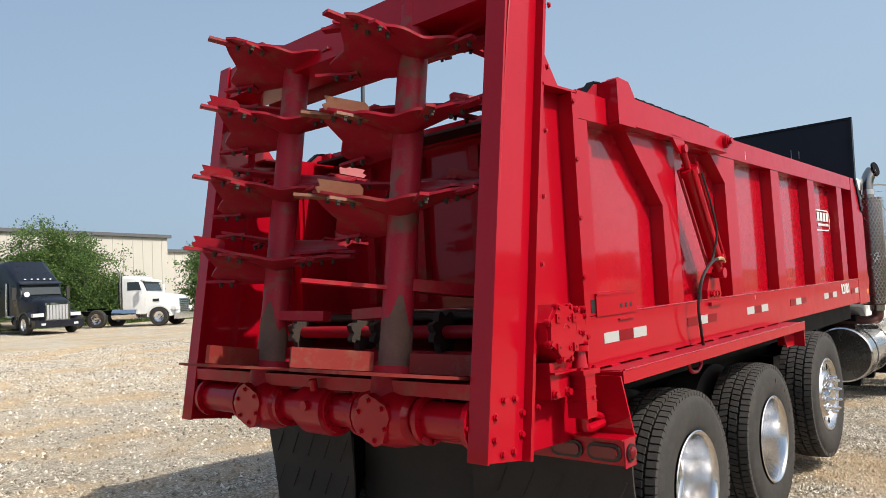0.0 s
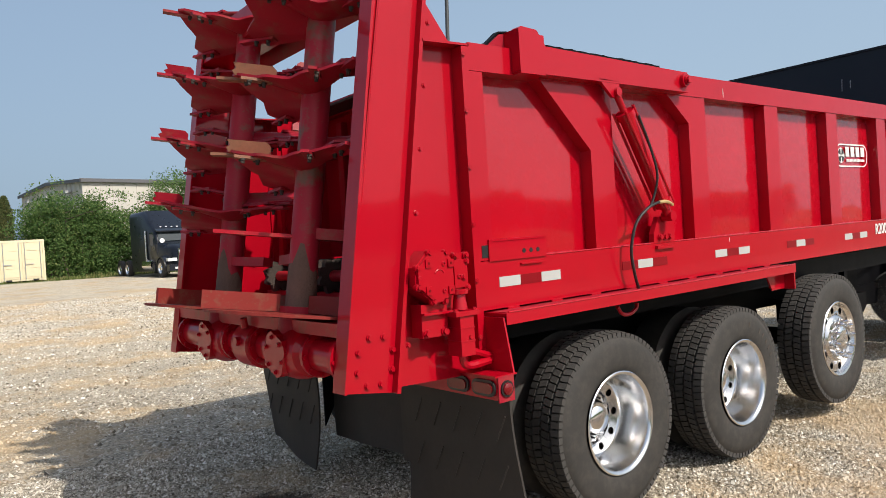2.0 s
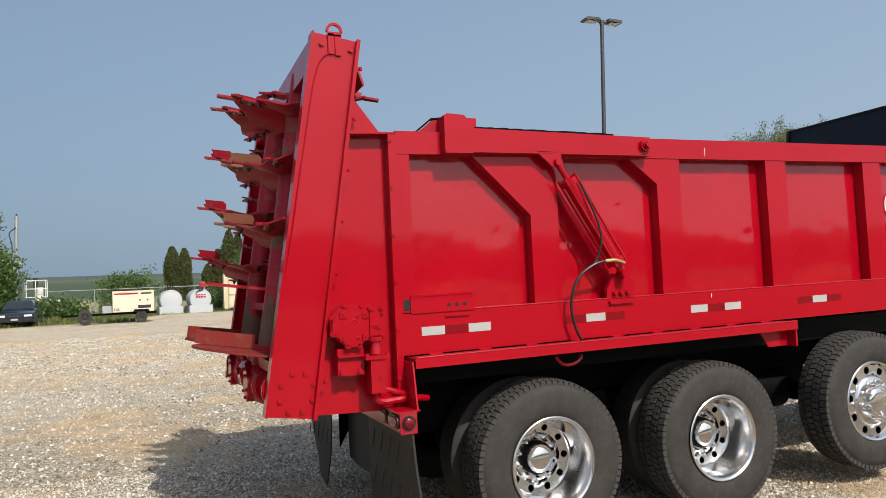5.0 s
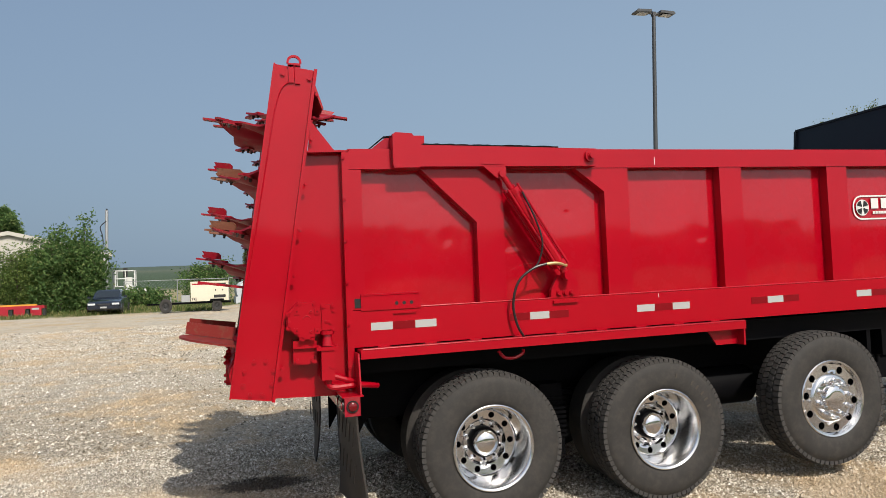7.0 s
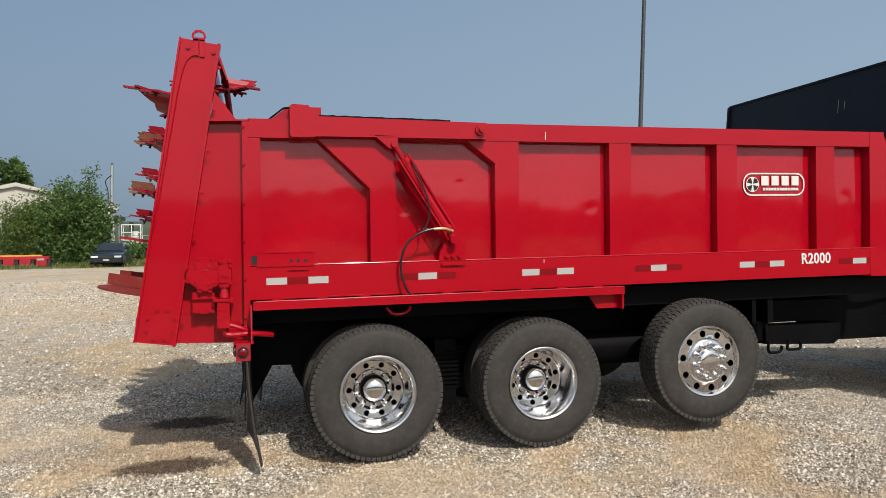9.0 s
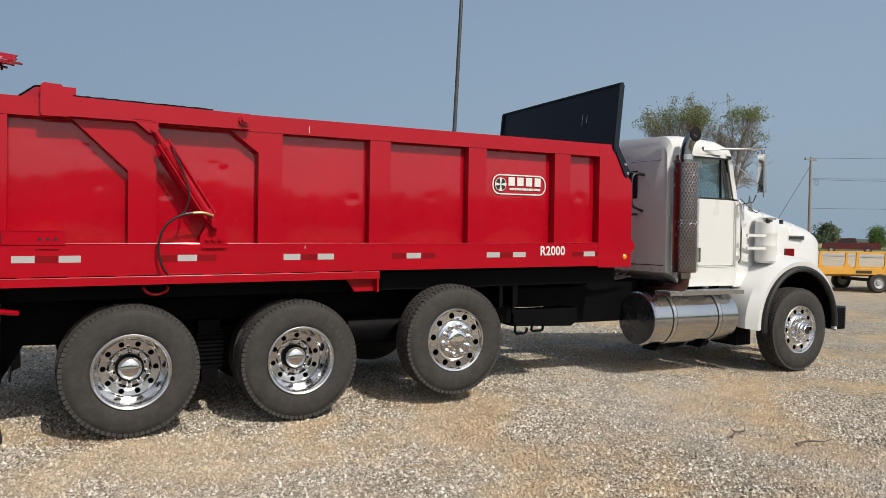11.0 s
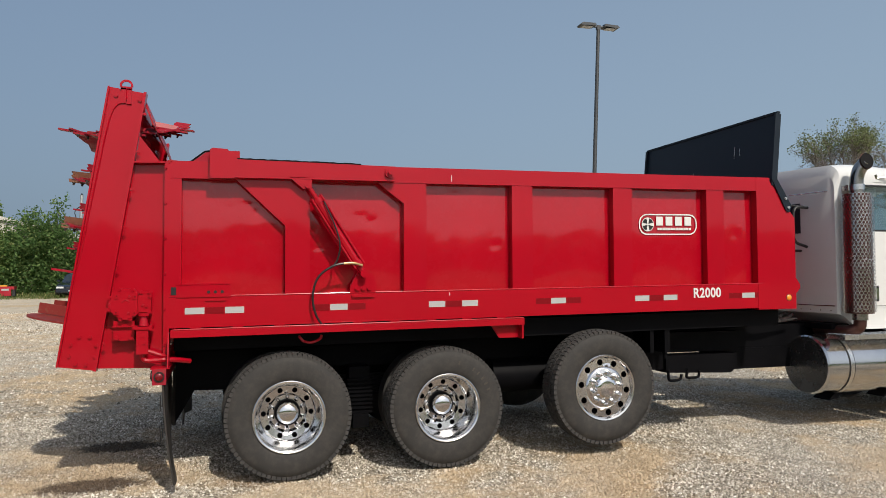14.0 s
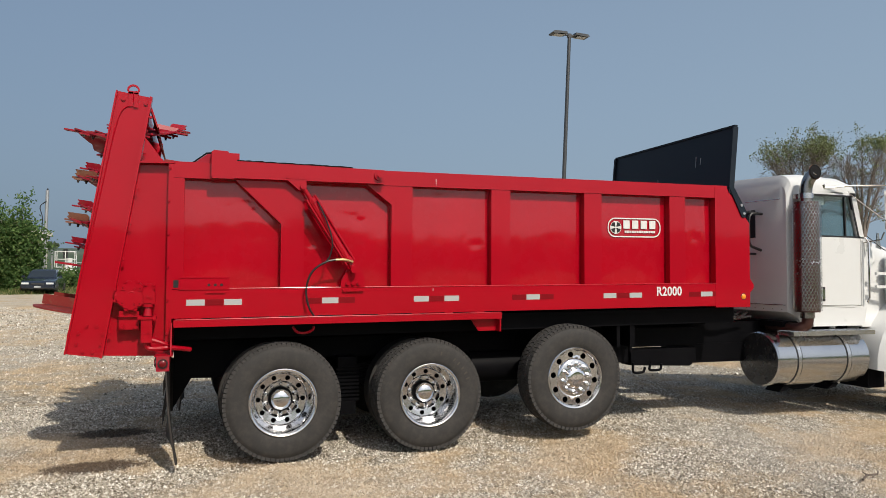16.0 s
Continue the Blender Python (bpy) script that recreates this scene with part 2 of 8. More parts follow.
def pipe(bm, pts, r, seg=8, taper=None):
    """A round bar along a line of points."""
    pts = [Vector(p) for p in pts]
    d0, u, w = basis(pts[1] - pts[0])
    prev = None
    for k, p in enumerate(pts):
        d = (pts[min(k + 1, len(pts) - 1)] - pts[max(k - 1, 0)]).normalized()
        u = (u - d * u.dot(d)).normalized()
        w = d.cross(u)
        rr = r if taper is None else r + (taper - r) * k / (len(pts) - 1)
        ring = [bm.verts.new(p + rr * (math.cos(a) * u + math.sin(a) * w)) for a in (2 * math.pi * i / seg for i in range(seg))]
        if prev:
            for i in range(seg):
                bm.faces.new((prev[i], prev[(i + 1) % seg], ring[(i + 1) % seg], ring[i]))
        else:
            bm.faces.new(ring[::-1])
        prev = ring
    bm.faces.new(prev)
    return bm


def spline(pts, n=6):
    """Points along a smooth line through pts."""
    P = [Vector(p) for p in pts]
    P = [2 * P[0] - P[1]] + P + [2 * P[-1] - P[-2]]
    out = []
    for i in range(1, len(P) - 2):
        for k in range(n):
            t = k / n
            a, b, c, d = P[i - 1:i + 3]
            out.append(0.5 * (2 * b + (c - a) * t + (2 * a - 5 * b + 4 * c - d) * t * t + (3 * b - a - 3 * c + d) * t ** 3))
    return out + [P[-2]]


def lathe(bm, prof, centre=(0, 0, 0), axis="y", seg=48):
    """Turn a profile of (along, radius) round an axis through centre."""
    c = Vector(centre)
    d, u, w = {"y": (Vector((0, 1, 0)), Vector((1, 0, 0)), Vector((0, 0, 1))), "x": (Vector((1, 0, 0)), Vector((0, 1, 0)), Vector((0, 0, 1))), "z": (Vector((0, 0, 1)), Vector((1, 0, 0)), Vector((0, 1, 0)))}[axis]
    prev = None
    for a, r in prof:
        if r < 1e-5:
            ring = [bm.verts.new(c + d * a)] * seg
        else:
            ring = [bm.verts.new(c + d * a + r * (math.cos(t) * u + math.sin(t) * w)) for t in (2 * math.pi * i / seg for i in range(seg))]
        if prev:
            for i in range(seg):
                j = (i + 1) % seg
                q = []
                for v in (prev[i], prev[j], ring[j], ring[i]):
                    if v not in q:
                        q.append(v)
                if len(q) > 2:
                    bm.faces.new(q)
        prev = ring
    return bm


def L(prof, centre=(0, 0, 0), axis="y", seg=48):
    return lathe(bmesh.new(), prof, centre, axis, seg)


def loft(bm, rings, closed=True, caps=True):
    """Skin over equal rings of points."""
    vr = [[bm.verts.new(p) for p in ring] for ring in rings]
    n = len(vr[0])
    for a, b in zip(vr, vr[1:]):
        for i in range(n if closed else n - 1):
            j = (i + 1) % n
            bm.faces.new((a[i], a[j], b[j], b[i]))
    if caps:
        bm.faces.new(vr[0][::-1])
        bm.faces.new(vr[-1])
    return bm


def hex_bolt(bm, p, d, r=0.018, h=0.02, seg=6):
    p, d = Vector(p), Vector(d).normalized()
    cyl(bm, p, p + d * h * 0.4, r * 1.35, seg=10)
    cyl(bm, p + d * h * 0.4, p + d * h, r, seg=seg)
    return bm


def hole_ring(bm, r0, r1, n, rc, rh, depth, along, thick=0.012, seg=14):
    """A flat ring about y with n round holes, its face at along."""
    step = 2 * math.pi / n
    for k in range(n):
        a0 = k * step
        c = (rc * math.cos(a0), rc * math.sin(a0))
        ins, out = [], []
        for i in range(seg):
            t = 2 * math.pi * i / seg + a0
            dx, dz = math.cos(t), math.sin(t)
            ins.append((c[0] + rh * dx, c[1] + rh * dz))
            # walk out to the sector's edge
            s = rh
            while True:
                x, z = c[0] + s * dx, c[1] + s * dz
                rr = math.hypot(x, z)
                da = (math.atan2(z, x) - a0 + math.pi) % (2 * math.pi) - math.pi
                if rr >= r1 or rr <= r0 or abs(da) >= step / 2:
                    break
                s += 0.0015
            out.append((x, z))
        vi = [bm.verts.new((x, along, z)) for x, z in ins]
        vo = [bm.verts.new((x, along, z)) for x, z in out]
        vb = [bm.verts.new((x, along + thick, z)) for x, z in ins]
        for i in range(seg):
            j = (i + 1) % seg
            bm.faces.new((vi[i], vo[i], vo[j], vi[j]))
            bm.faces.new((vi[i], vi[j], vb[j], vb[i]))
    return bm


def mesh_from(name, verts, faces, material, parent=None, smooth=False):
    me = bpy.data.meshes.new(name)
    me.from_pydata(verts, [], faces)
    me.materials.append(material)
    if smooth:
        me.polygons.foreach_set("use_smooth", [True] * len(me.polygons))
    ob = new(name, me)
    if parent is not None:
        ob.parent = parent
    return ob


def lettering(name, text, size, m, material, parent, label="", squeeze=1.0):
    cu = bpy.data.curves.new(name, "FONT")
    cu.body, cu.size, cu.extrude, cu.align_x = text, size, 0.0015, "LEFT"
    cu.space_character = 1.06
    cu.offset = size * 0.022
    tmp = bpy.data.objects.new(name + "_outline", cu)
    me = bpy.data.meshes.new_from_object(tmp)
    bpy.data.objects.remove(tmp)
    me.materials.clear()
    me.materials.append(material)
    ob = new(name, me)
    ob.parent = parent
    ob.matrix_basis = m @ Matrix.Diagonal((squeeze, 1, 1, 1))
    if label:
        ob["label"] = label
    return ob


def bolt(name, p, d, r, h, material, parent):
    return part(name, hex_bolt(bmesh.new(), p, d, r, h), material, parent)


# ---- ground ----
def height(x, y):
    """The lot is level round the truck, climbs gently behind it, and the fields rise to a low ridge."""
    h = 0.0172 * min(max(0.0, y - 2.0), 58.0) - 0.008
    if y > 60:
        w = max(0.2, 1 - 0.37 * max(0.0, x) / y)
        h += 0.037 * (min(y, 1150.0) - 60) * w
    dip = 0.075 * min(1.0, max(0.0, (x - 3.4) / 4.0)) * max(0.0, 1 - max(0.0, x - 9.5) / 12.0) * max(0.0, 1 - max(0.0, y - 4.0) / 10.0)
    return h - dip + 0.0022 * min(max(0.0, x - 12.0), 50.0)


STONE_STOPS = [(0.0, (0.10, 0.08, 0.055)), (0.16, (0.19, 0.160, 0.122)), (0.42, (0.40, 0.355, 0.285)), (0.70, (0.58, 0.523, 0.437)), (0.90, (0.74, 0.69, 0.60)), (1.0, (0.90, 0.87, 0.81))]


def soil(nt, pos, sep, col):
    """Tan fines in wheel-wide patches, grey washes, and the oil and water stains behind the wheels."""
    fines = ramp(nt, noise_node(nt, 0.55, 6, 0.66, pos), [(0.48, 0.0), (0.60, 1.0)])
    col = mix(nt, math_node(nt, "MULTIPLY", fines, 0.72), col, (0.53, 0.385, 0.225))
    grey = ramp(nt, noise_node(nt, 0.31, 5, 0.6, pos), [(0.48, 0.0), (0.66, 1.0)])
    col = mix(nt, math_node(nt, "MULTIPLY", grey, 0.40), col, (0.44, 0.415, 0.37))
    wash = ramp(nt, noise_node(nt, 2.6, 6, 0.7, pos), [(0.3, 0.80), (0.7, 1.12)])
    col = mix(nt, 1.0, col, wash, "MULTIPLY")
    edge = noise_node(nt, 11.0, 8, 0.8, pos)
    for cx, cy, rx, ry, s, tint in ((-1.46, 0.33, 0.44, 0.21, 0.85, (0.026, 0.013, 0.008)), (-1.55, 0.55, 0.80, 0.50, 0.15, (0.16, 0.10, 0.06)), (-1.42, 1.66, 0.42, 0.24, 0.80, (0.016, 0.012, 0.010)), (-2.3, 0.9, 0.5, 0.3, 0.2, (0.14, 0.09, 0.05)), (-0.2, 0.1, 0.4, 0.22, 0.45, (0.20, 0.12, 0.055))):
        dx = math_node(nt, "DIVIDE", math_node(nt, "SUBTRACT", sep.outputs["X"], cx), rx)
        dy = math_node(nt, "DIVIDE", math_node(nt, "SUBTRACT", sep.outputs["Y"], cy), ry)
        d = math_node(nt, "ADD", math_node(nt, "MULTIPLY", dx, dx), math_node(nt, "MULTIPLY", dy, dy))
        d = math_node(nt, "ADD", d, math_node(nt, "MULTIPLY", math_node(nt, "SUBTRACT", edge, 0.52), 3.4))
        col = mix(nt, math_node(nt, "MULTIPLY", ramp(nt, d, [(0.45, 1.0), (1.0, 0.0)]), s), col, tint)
    return col


def ground_mat():
    m, nt, b = mat_new("limestone_gravel_and_fields")
    geo = nt.nodes.new("ShaderNodeNewGeometry")
    pos = geo.outputs["Position"]
    sep = nt.nodes.new("ShaderNodeSeparateXYZ")
    nt.links.new(pos, sep.inputs[0])
    # stones at two sizes
    vor = nt.nodes.new("ShaderNodeTexVoronoi")
    vor.inputs["Scale"].default_value = 42.0
    nt.links.new(pos, vor.inputs["Vector"])
    vor2 = nt.nodes.new("ShaderNodeTexVoronoi")
    vor2.inputs["Scale"].default_value = 95.0
    nt.links.new(pos, vor2.inputs["Vector"])
    sepc = nt.nodes.new("ShaderNodeSeparateColor")
    nt.links.new(vor.outputs["Color"], sepc.inputs[0])
    sepd = nt.nodes.new("ShaderNodeSeparateColor")
    nt.links.new(vor2.outputs["Color"], sepd.inputs[0])
    stones = ramp(nt, sepc.outputs[0], STONE_STOPS)
    grit = ramp(nt, sepd.outputs[1], [(0.0, (0.18, 0.14, 0.095)), (0.6, (0.56, 0.46, 0.32)), (1.0, (0.72, 0.62, 0.48))])
    # shade between the stones, multiplied into the colour
    gap_shade = ramp(nt, vor.outputs["Distance"], [(0.35, 0.95), (0.90, 0.36)])
    col = mix(nt, 1.0, mix(nt, 0.45, stones, grit), gap_shade, "MULTIPLY")
    # gravel colour grows paler with distance over the far half of the lot
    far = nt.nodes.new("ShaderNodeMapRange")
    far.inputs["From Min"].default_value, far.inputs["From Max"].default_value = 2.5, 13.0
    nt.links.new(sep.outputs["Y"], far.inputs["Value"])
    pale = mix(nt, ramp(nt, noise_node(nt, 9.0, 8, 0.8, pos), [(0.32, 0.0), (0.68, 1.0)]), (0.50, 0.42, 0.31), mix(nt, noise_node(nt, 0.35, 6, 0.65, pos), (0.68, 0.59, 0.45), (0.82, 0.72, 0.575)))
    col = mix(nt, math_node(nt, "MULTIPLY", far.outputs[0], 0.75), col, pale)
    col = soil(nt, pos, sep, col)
    # unseen ground behind the camera, made green so the paint mirrors it darker
    south = nt.nodes.new("ShaderNodeMapRange")
    south.inputs["From Min"].default_value, south.inputs["From Max"].default_value = -9.5, -14.0
    nt.links.new(math_node(nt, "ADD", sep.outputs["Y"], math_node(nt, "MULTIPLY", noise_node(nt, 0.5, 4, 0.6, pos), 2.0)), south.inputs["Value"])
    col = mix(nt, south.outputs[0], col, mix(nt, noise_node(nt, 1.1, 6, 0.7, pos), (0.05, 0.08, 0.02), (0.11, 0.13, 0.045)))
    # verge and fields
    west = nt.nodes.new("ShaderNodeMapRange")
    west.inputs["From Min"].default_value, west.inputs["From Max"].default_value = -4.5, -1.5
    west.inputs["To Min"].default_value, west.inputs["To Max"].default_value = 0.0, -7.0
    nt.links.new(sep.outputs["X"], west.inputs["Value"])
    edge = math_node(nt, "ADD", math_node(nt, "ADD", sep.outputs["Y"], west.outputs[0]), math_node(nt, "MULTIPLY", noise_node(nt, 0.5, 5, 0.7, pos), 5.0))
    verge = nt.nodes.new("ShaderNodeMapRange")
    verge.inputs["From Min"].default_value, verge.inputs["From Max"].default_value = 37.6, 39.4
    nt.links.new(edge, verge.inputs["Value"])
    turf = ramp(nt, noise_node(nt, 1.6, 6, 0.7, pos), [(0.3, (0.055, 0.085, 0.022)), (0.55, (0.11, 0.13, 0.042)), (0.75, (0.25, 0.22, 0.10))])
    col = mix(nt, verge.outputs[0], col, turf)
    strip = ramp(nt, math_node(nt, "DIVIDE", math_node(nt, "ADD", sep.outputs["Y"], math_node(nt, "MULTIPLY", noise_node(nt, 0.02, 4, 0.6, pos), 40.0)), 600.0),
                 [(0.10, (0.10, 0.125, 0.045)), (0.125, (0.31, 0.27, 0.14)), (0.17, (0.30, 0.27, 0.15)), (0.19, (0.055, 0.085, 0.042)), (0.45, (0.065, 0.090, 0.055)), (0.6, (0.10, 0.115, 0.078)), (0.8, (0.07, 0.095, 0.070))])
    field = nt.nodes.new("ShaderNodeMapRange")
    field.inputs["From Min"].default_value, field.inputs["From Max"].default_value = 50.0, 56.0
    nt.links.new(edge, field.inputs["Value"])
    col = mix(nt, field.outputs[0], col, strip)
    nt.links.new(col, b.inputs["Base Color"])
    b.inputs["Roughness"].default_value = 0.9
    b.inputs["Specular IOR Level"].default_value = 0.25
    hgt = math_node(nt, "ADD", math_node(nt, "MULTIPLY", vor.outputs["Distance"], -1.0), math_node(nt, "MULTIPLY", vor2.outputs["Distance"], -0.5))
    bump(nt, b, hgt, 0.9, 0.020)
    bump(nt, b, noise_node(nt, 1.2, 5, 0.6, pos), 0.5, 0.06)
    return m


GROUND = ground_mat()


def axis_steps(lo, hi, step, far):
    a = list(np.arange(lo, hi + 0.01, step))
    s, v = step, hi
    while v < far:
        s *= 1.28
        v += s
        a.append(v)
    s, v = step, lo
    while v > -far:
        s *= 1.28
        v -= s
        a.insert(0, v)
    return a


gx, gy = axis_steps(-30, 40, 2.0, 4300), axis_steps(-14, 70, 2.0, 4300)
gv = [(x, y, height(x, y)) for y in gy for x in gx]
nx = len(gx)
gf = [(j * nx + i, j * nx + i + 1, (j + 1) * nx + i + 1, (j + 1) * nx + i) for j in range(len(gy) - 1) for i in range(nx - 1)]
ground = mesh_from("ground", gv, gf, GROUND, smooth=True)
tagged(ground, "pale limestone gravel yard running out to grass and hazy fields", "ground", kind="structure")


def island_mat(name, stops, rough=0.85, trans=0.0):
    m, nt, b = mat_new(name)
    geo = nt.nodes.new("ShaderNodeNewGeometry")
    nt.links.new(ramp(nt, geo.outputs["Random Per Island"], stops), b.inputs["Base Color"])
    b.inputs["Roughness"].default_value = rough
    b.inputs["Specular IOR Level"].default_value = 0.3
    if trans:
        t = nt.nodes.new("ShaderNodeBsdfTranslucent")
        nt.links.new(ramp(nt, geo.outputs["Random Per Island"], [(p, tuple(min(1, c * 1.5) for c in col)) for p, col in stops]), t.inputs["Color"])
        mixs = nt.nodes.new("ShaderNodeMixShader")
        mixs.inputs[0].default_value = trans
        nt.links.new(b.outputs[0], mixs.inputs[1])
        nt.links.new(t.outputs[0], mixs.inputs[2])
        nt.links.new(mixs.outputs[0], nt.nodes["Material Output"].inputs["Surface"])
    return m


def stone_mat():
    m, nt, b = mat_new("crushed_limestone")
    geo = nt.nodes.new("ShaderNodeNewGeometry")
    sep = nt.nodes.new("ShaderNodeSeparateXYZ")
    nt.links.new(geo.outputs["Position"], sep.inputs[0])
    col = ramp(nt, geo.outputs["Random Per Island"], STONE_STOPS)
    nt.links.new(soil(nt, geo.outputs["Position"], sep, col), b.inputs["Base Color"])
    b.inputs["Roughness"].default_value = 0.85
    b.inputs["Specular IOR Level"].default_value = 0.3
    return m


STONE = stone_mat()


def scatter_stones(n, x0, x1, y0, y1, small, large, seed):
    """Angular chips, their upper halves only, half sunk into the yard."""
    rng = np.random.default_rng(seed)
    c = np.stack([rng.uniform(x0, x1, n), rng.uniform(y0, y1, n), np.zeros(n)], 1)
    r = small * (large / small) ** (rng.random(n) ** 2.2)
    tip = np.array([(1, 0, 0), (0, 1, 0), (-1, 0, 0), (0, -1, 0), (0, 0, 1)], float)
    v = tip[None] * rng.uniform(0.6, 1.25, (n, 5, 1)) * np.stack([np.ones(n), rng.uniform(0.6, 1, n), rng.uniform(0.7, 1.2, n)], 1)[:, None]
    v[:, 4, :2] += rng.uniform(-0.5, 0.5, (n, 2))
    a = rng.uniform(0, 6.28, n)
    ca, sa = np.cos(a)[:, None], np.sin(a)[:, None]
    v = np.stack([v[..., 0] * ca - v[..., 1] * sa, v[..., 0] * sa + v[..., 1] * ca, v[..., 2] + 0.25 * v[..., 0] * rng.uniform(-1, 1, (n, 1))], -1)
    v = v * r[:, None, None] + c[:, None]
    v[..., 2] += (r * 0.12)[:, None] + np.array([height(x, y) for x, y in c[:, :2].tolist()])[:, None]
    tri = np.array([(0, 1, 4), (1, 2, 4), (2, 3, 4), (3, 0, 4)])
    f = (tri[None] + 5 * np.arange(n)[:, None, None]).reshape(-1, 3)
    return mesh_from("gravel", v.reshape(-1, 3).tolist(), f.tolist(), STONE)


tagged(scatter_stones(500000, -5.5, 9.5, -3.5, 3.4, 0.004, 0.018, 3), "loose crushed limestone chips on the yard", "gravel", kind="stuff")
tagged(scatter_stones(60000, -10.0, 13.0, 3.4, 11.0, 0.008, 0.030, 4), "loose crushed limestone chips on the yard", "gravel", kind="stuff")
tagged(scatter_stones(80000, -14.0, 15.0, 11.0, 24.0, 0.012, 0.036, 5), "loose crushed limestone chips on the yard", "gravel", kind="stuff")
# ---- spreader truck ----
CY = 1.14                     # middle of the truck
def far_y(y):
    return 2 * CY - y


def rise(x):
    """The body sits slightly nose-up on the chassis."""
    return 0.0115 * (x + 0.87)


def lean(bm):
    for v in bm.verts:
        v.co.z += rise(v.co.x)
    return bm


truck = thing("spreader_truck", "red manure spreader body on a white conventional tri-axle truck chassis", "truck", (0, 0, 0))

# -- spreader body --
body = part("spreader_body", lean(box(bmesh.new(), -0.86, 4.95, 0.30, far_y(0.30), 1.21, 1.25)), RED_WORN, truck)


SCRATCH = ((1.397, 2.395, 2.455), (1.373, 1.420, 1.448))


def side_of_body(s):
    """One long side: s = 0 near, 1 far."""
    Y = (lambda a: a) if s == 0 else far_y
    def bx(name, x0, x1, y0, y1, z0, z1, mat=RED, bev=0.006, label=""):
        ya, yb = sorted((Y(y0), Y(y1)))
        return part(name, lean(B(x0, x1, ya, yb, z0, z1)), mat, body, label, bevel=bev)
    def pl(name, pts, y0, y1, mat=RED, bev=0.005, label=""):
        ya, yb = sorted((Y(y0), Y(y1)))
        return part(name, lean(PR(pts, ya, yb)), mat, body, label, bevel=bev)
    # sheet, finely cut so that dents can be pressed into it
    bm = bmesh.new()
    n, k = 300, 52
    rng = random.Random(5 + s)
    dents = [(-0.60, 2.22, 0.22, 0.06, 0.005), (-0.42, 2.16, 0.030, 0.022, 0.008), (-0.24, 2.12, 0.040, 0.028, 0.011), (-0.30, 2.18, 0.16, 0.05, 0.007), (-0.20, 1.9, 0.2, 0.16, 0.006), (0.70, 2.06, 0.05, 0.025, 0.010), (0.62, 2.10, 0.20, 0.07, 0.006),
             (0.27, 1.84, 0.06, 0.03, 0.008), (1.45, 2.30, 0.16, 0.05, 0.010), (1.27, 2.24, 0.04, 0.03, 0.006), (1.82, 1.85, 0.05, 0.035, 0.006), (1.6, 2.05, 0.25, 0.2, 0.004), (2.6, 1.9, 0.3, 0.2, 0.004), (4.35, 1.95, 0.10, 0.12, 0.006), (3.3, 2.3, 0.2, 0.08, 0.004)]
    grid = []
    for j in range(k + 1):
        row = []
        for i in range(n + 1):
            x, z = -0.84 + 5.62 * i / n, 1.42 + 0.98 * j / k
            bay = abs(((x + 0.40) / 0.985 + 0.5) % 1 - 0.5) * 2
            y = 0.086 - 0.006 * (1 - bay ** 2) * math.sin(math.pi * (z - 1.42) / 0.98)
            wx = 0.022 * noise.noise(Vector((x * 9, z * 9, 7.0)))
            wz = 0.018 * noise.noise(Vector((x * 9, z * 9, 17.0)))
            for dx, dz, rx, rz, d in dents:
                q = ((x + wx - dx) / rx) ** 2 + ((z + wz - dz) / rz) ** 2
                if q < 12:
                    y += d * (0.13 * math.exp(-q) + 0.28 * math.exp(-2.2 * math.sqrt(q)))
            y += 0.0013 * noise.noise(Vector((x * 2.1, z * 2.7, 4.0 + s)))
            row.append(bm.verts.new((x, Y(y), z)))
        grid.append(row)
    for j in range(k):
        for i in range(n):
            bm.faces.new((grid[j][i], grid[j][i + 1], grid[j + 1][i + 1], grid[j + 1][i]))
    part("side_sheet", lean(bm), RED_PANEL, body, "dented red side sheet", smooth=True)
    bx("inner_sheet", -0.84, 4.78, 0.175, 0.185, 1.25, 2.46, RED, 0)
    # rails
    bx("lower_rail", -0.872, 4.96, 0.0, 0.15, 1.222, 1.458)
    # thin round beads added along both edges to catch a bright glint
    part("rail_weld", lean(pipe(bmesh.new(), [(-0.80 + 0.339 * i, Y(0.001), 1.463) for i in range(17)], 0.005)), RED_PANEL, body, smooth=True)
    part("rail_weld", lean(pipe(bmesh.new(), [(-0.84 + 0.284 * i, Y(-0.134), 1.217) for i in range(11)], 0.005)), RED_PANEL, body, smooth=True)
    bx("rail_lip", -0.80, 4.62, 0.004, 0.146, 1.458, 1.465, RED, 0)
    bx("top_rail", -0.872, 4.72, 0.0, 0.20, 2.378, 2.512)
    bx("rear_post", -0.872, -0.79, 0.0, 0.17, 1.462, 2.375)
    # ribs; the first two spread into braces under the lift arm
    for i in range(5):
        x0 = (-0.005, 0.975, 1.957, 2.965, 3.98)[i]
        x1 = x0 + 0.197
        if i == 0:
            pts = [(x0, 1.458), (x1, 1.458), (x1, 2.378), (-0.388, 2.378), (x0, 2.012)]
        elif i == 1:
            pts = [(x0, 1.458), (x1, 1.458), (x1, 2.378), (0.748, 2.378), (x0, 2.205)]
        else:
            pts = [(x0, 1.458), (x1, 1.458), (x1, 2.378), (x0, 2.378)]
        pl("rib", pts, 0.006, 0.16)
    # front end plate with its cut corner
    pl("front_plate", [(4.557, 1.206), (5.012, 1.202), (5.012, 1.355), (5.062, 1.405), (5.062, 1.445), (5.012, 1.51), (5.012, 2.11), (4.69, 2.512), (4.557, 2.512)], -0.003, 0.15)
    for a in range(8):
        t = 2 * math.pi * a / 8
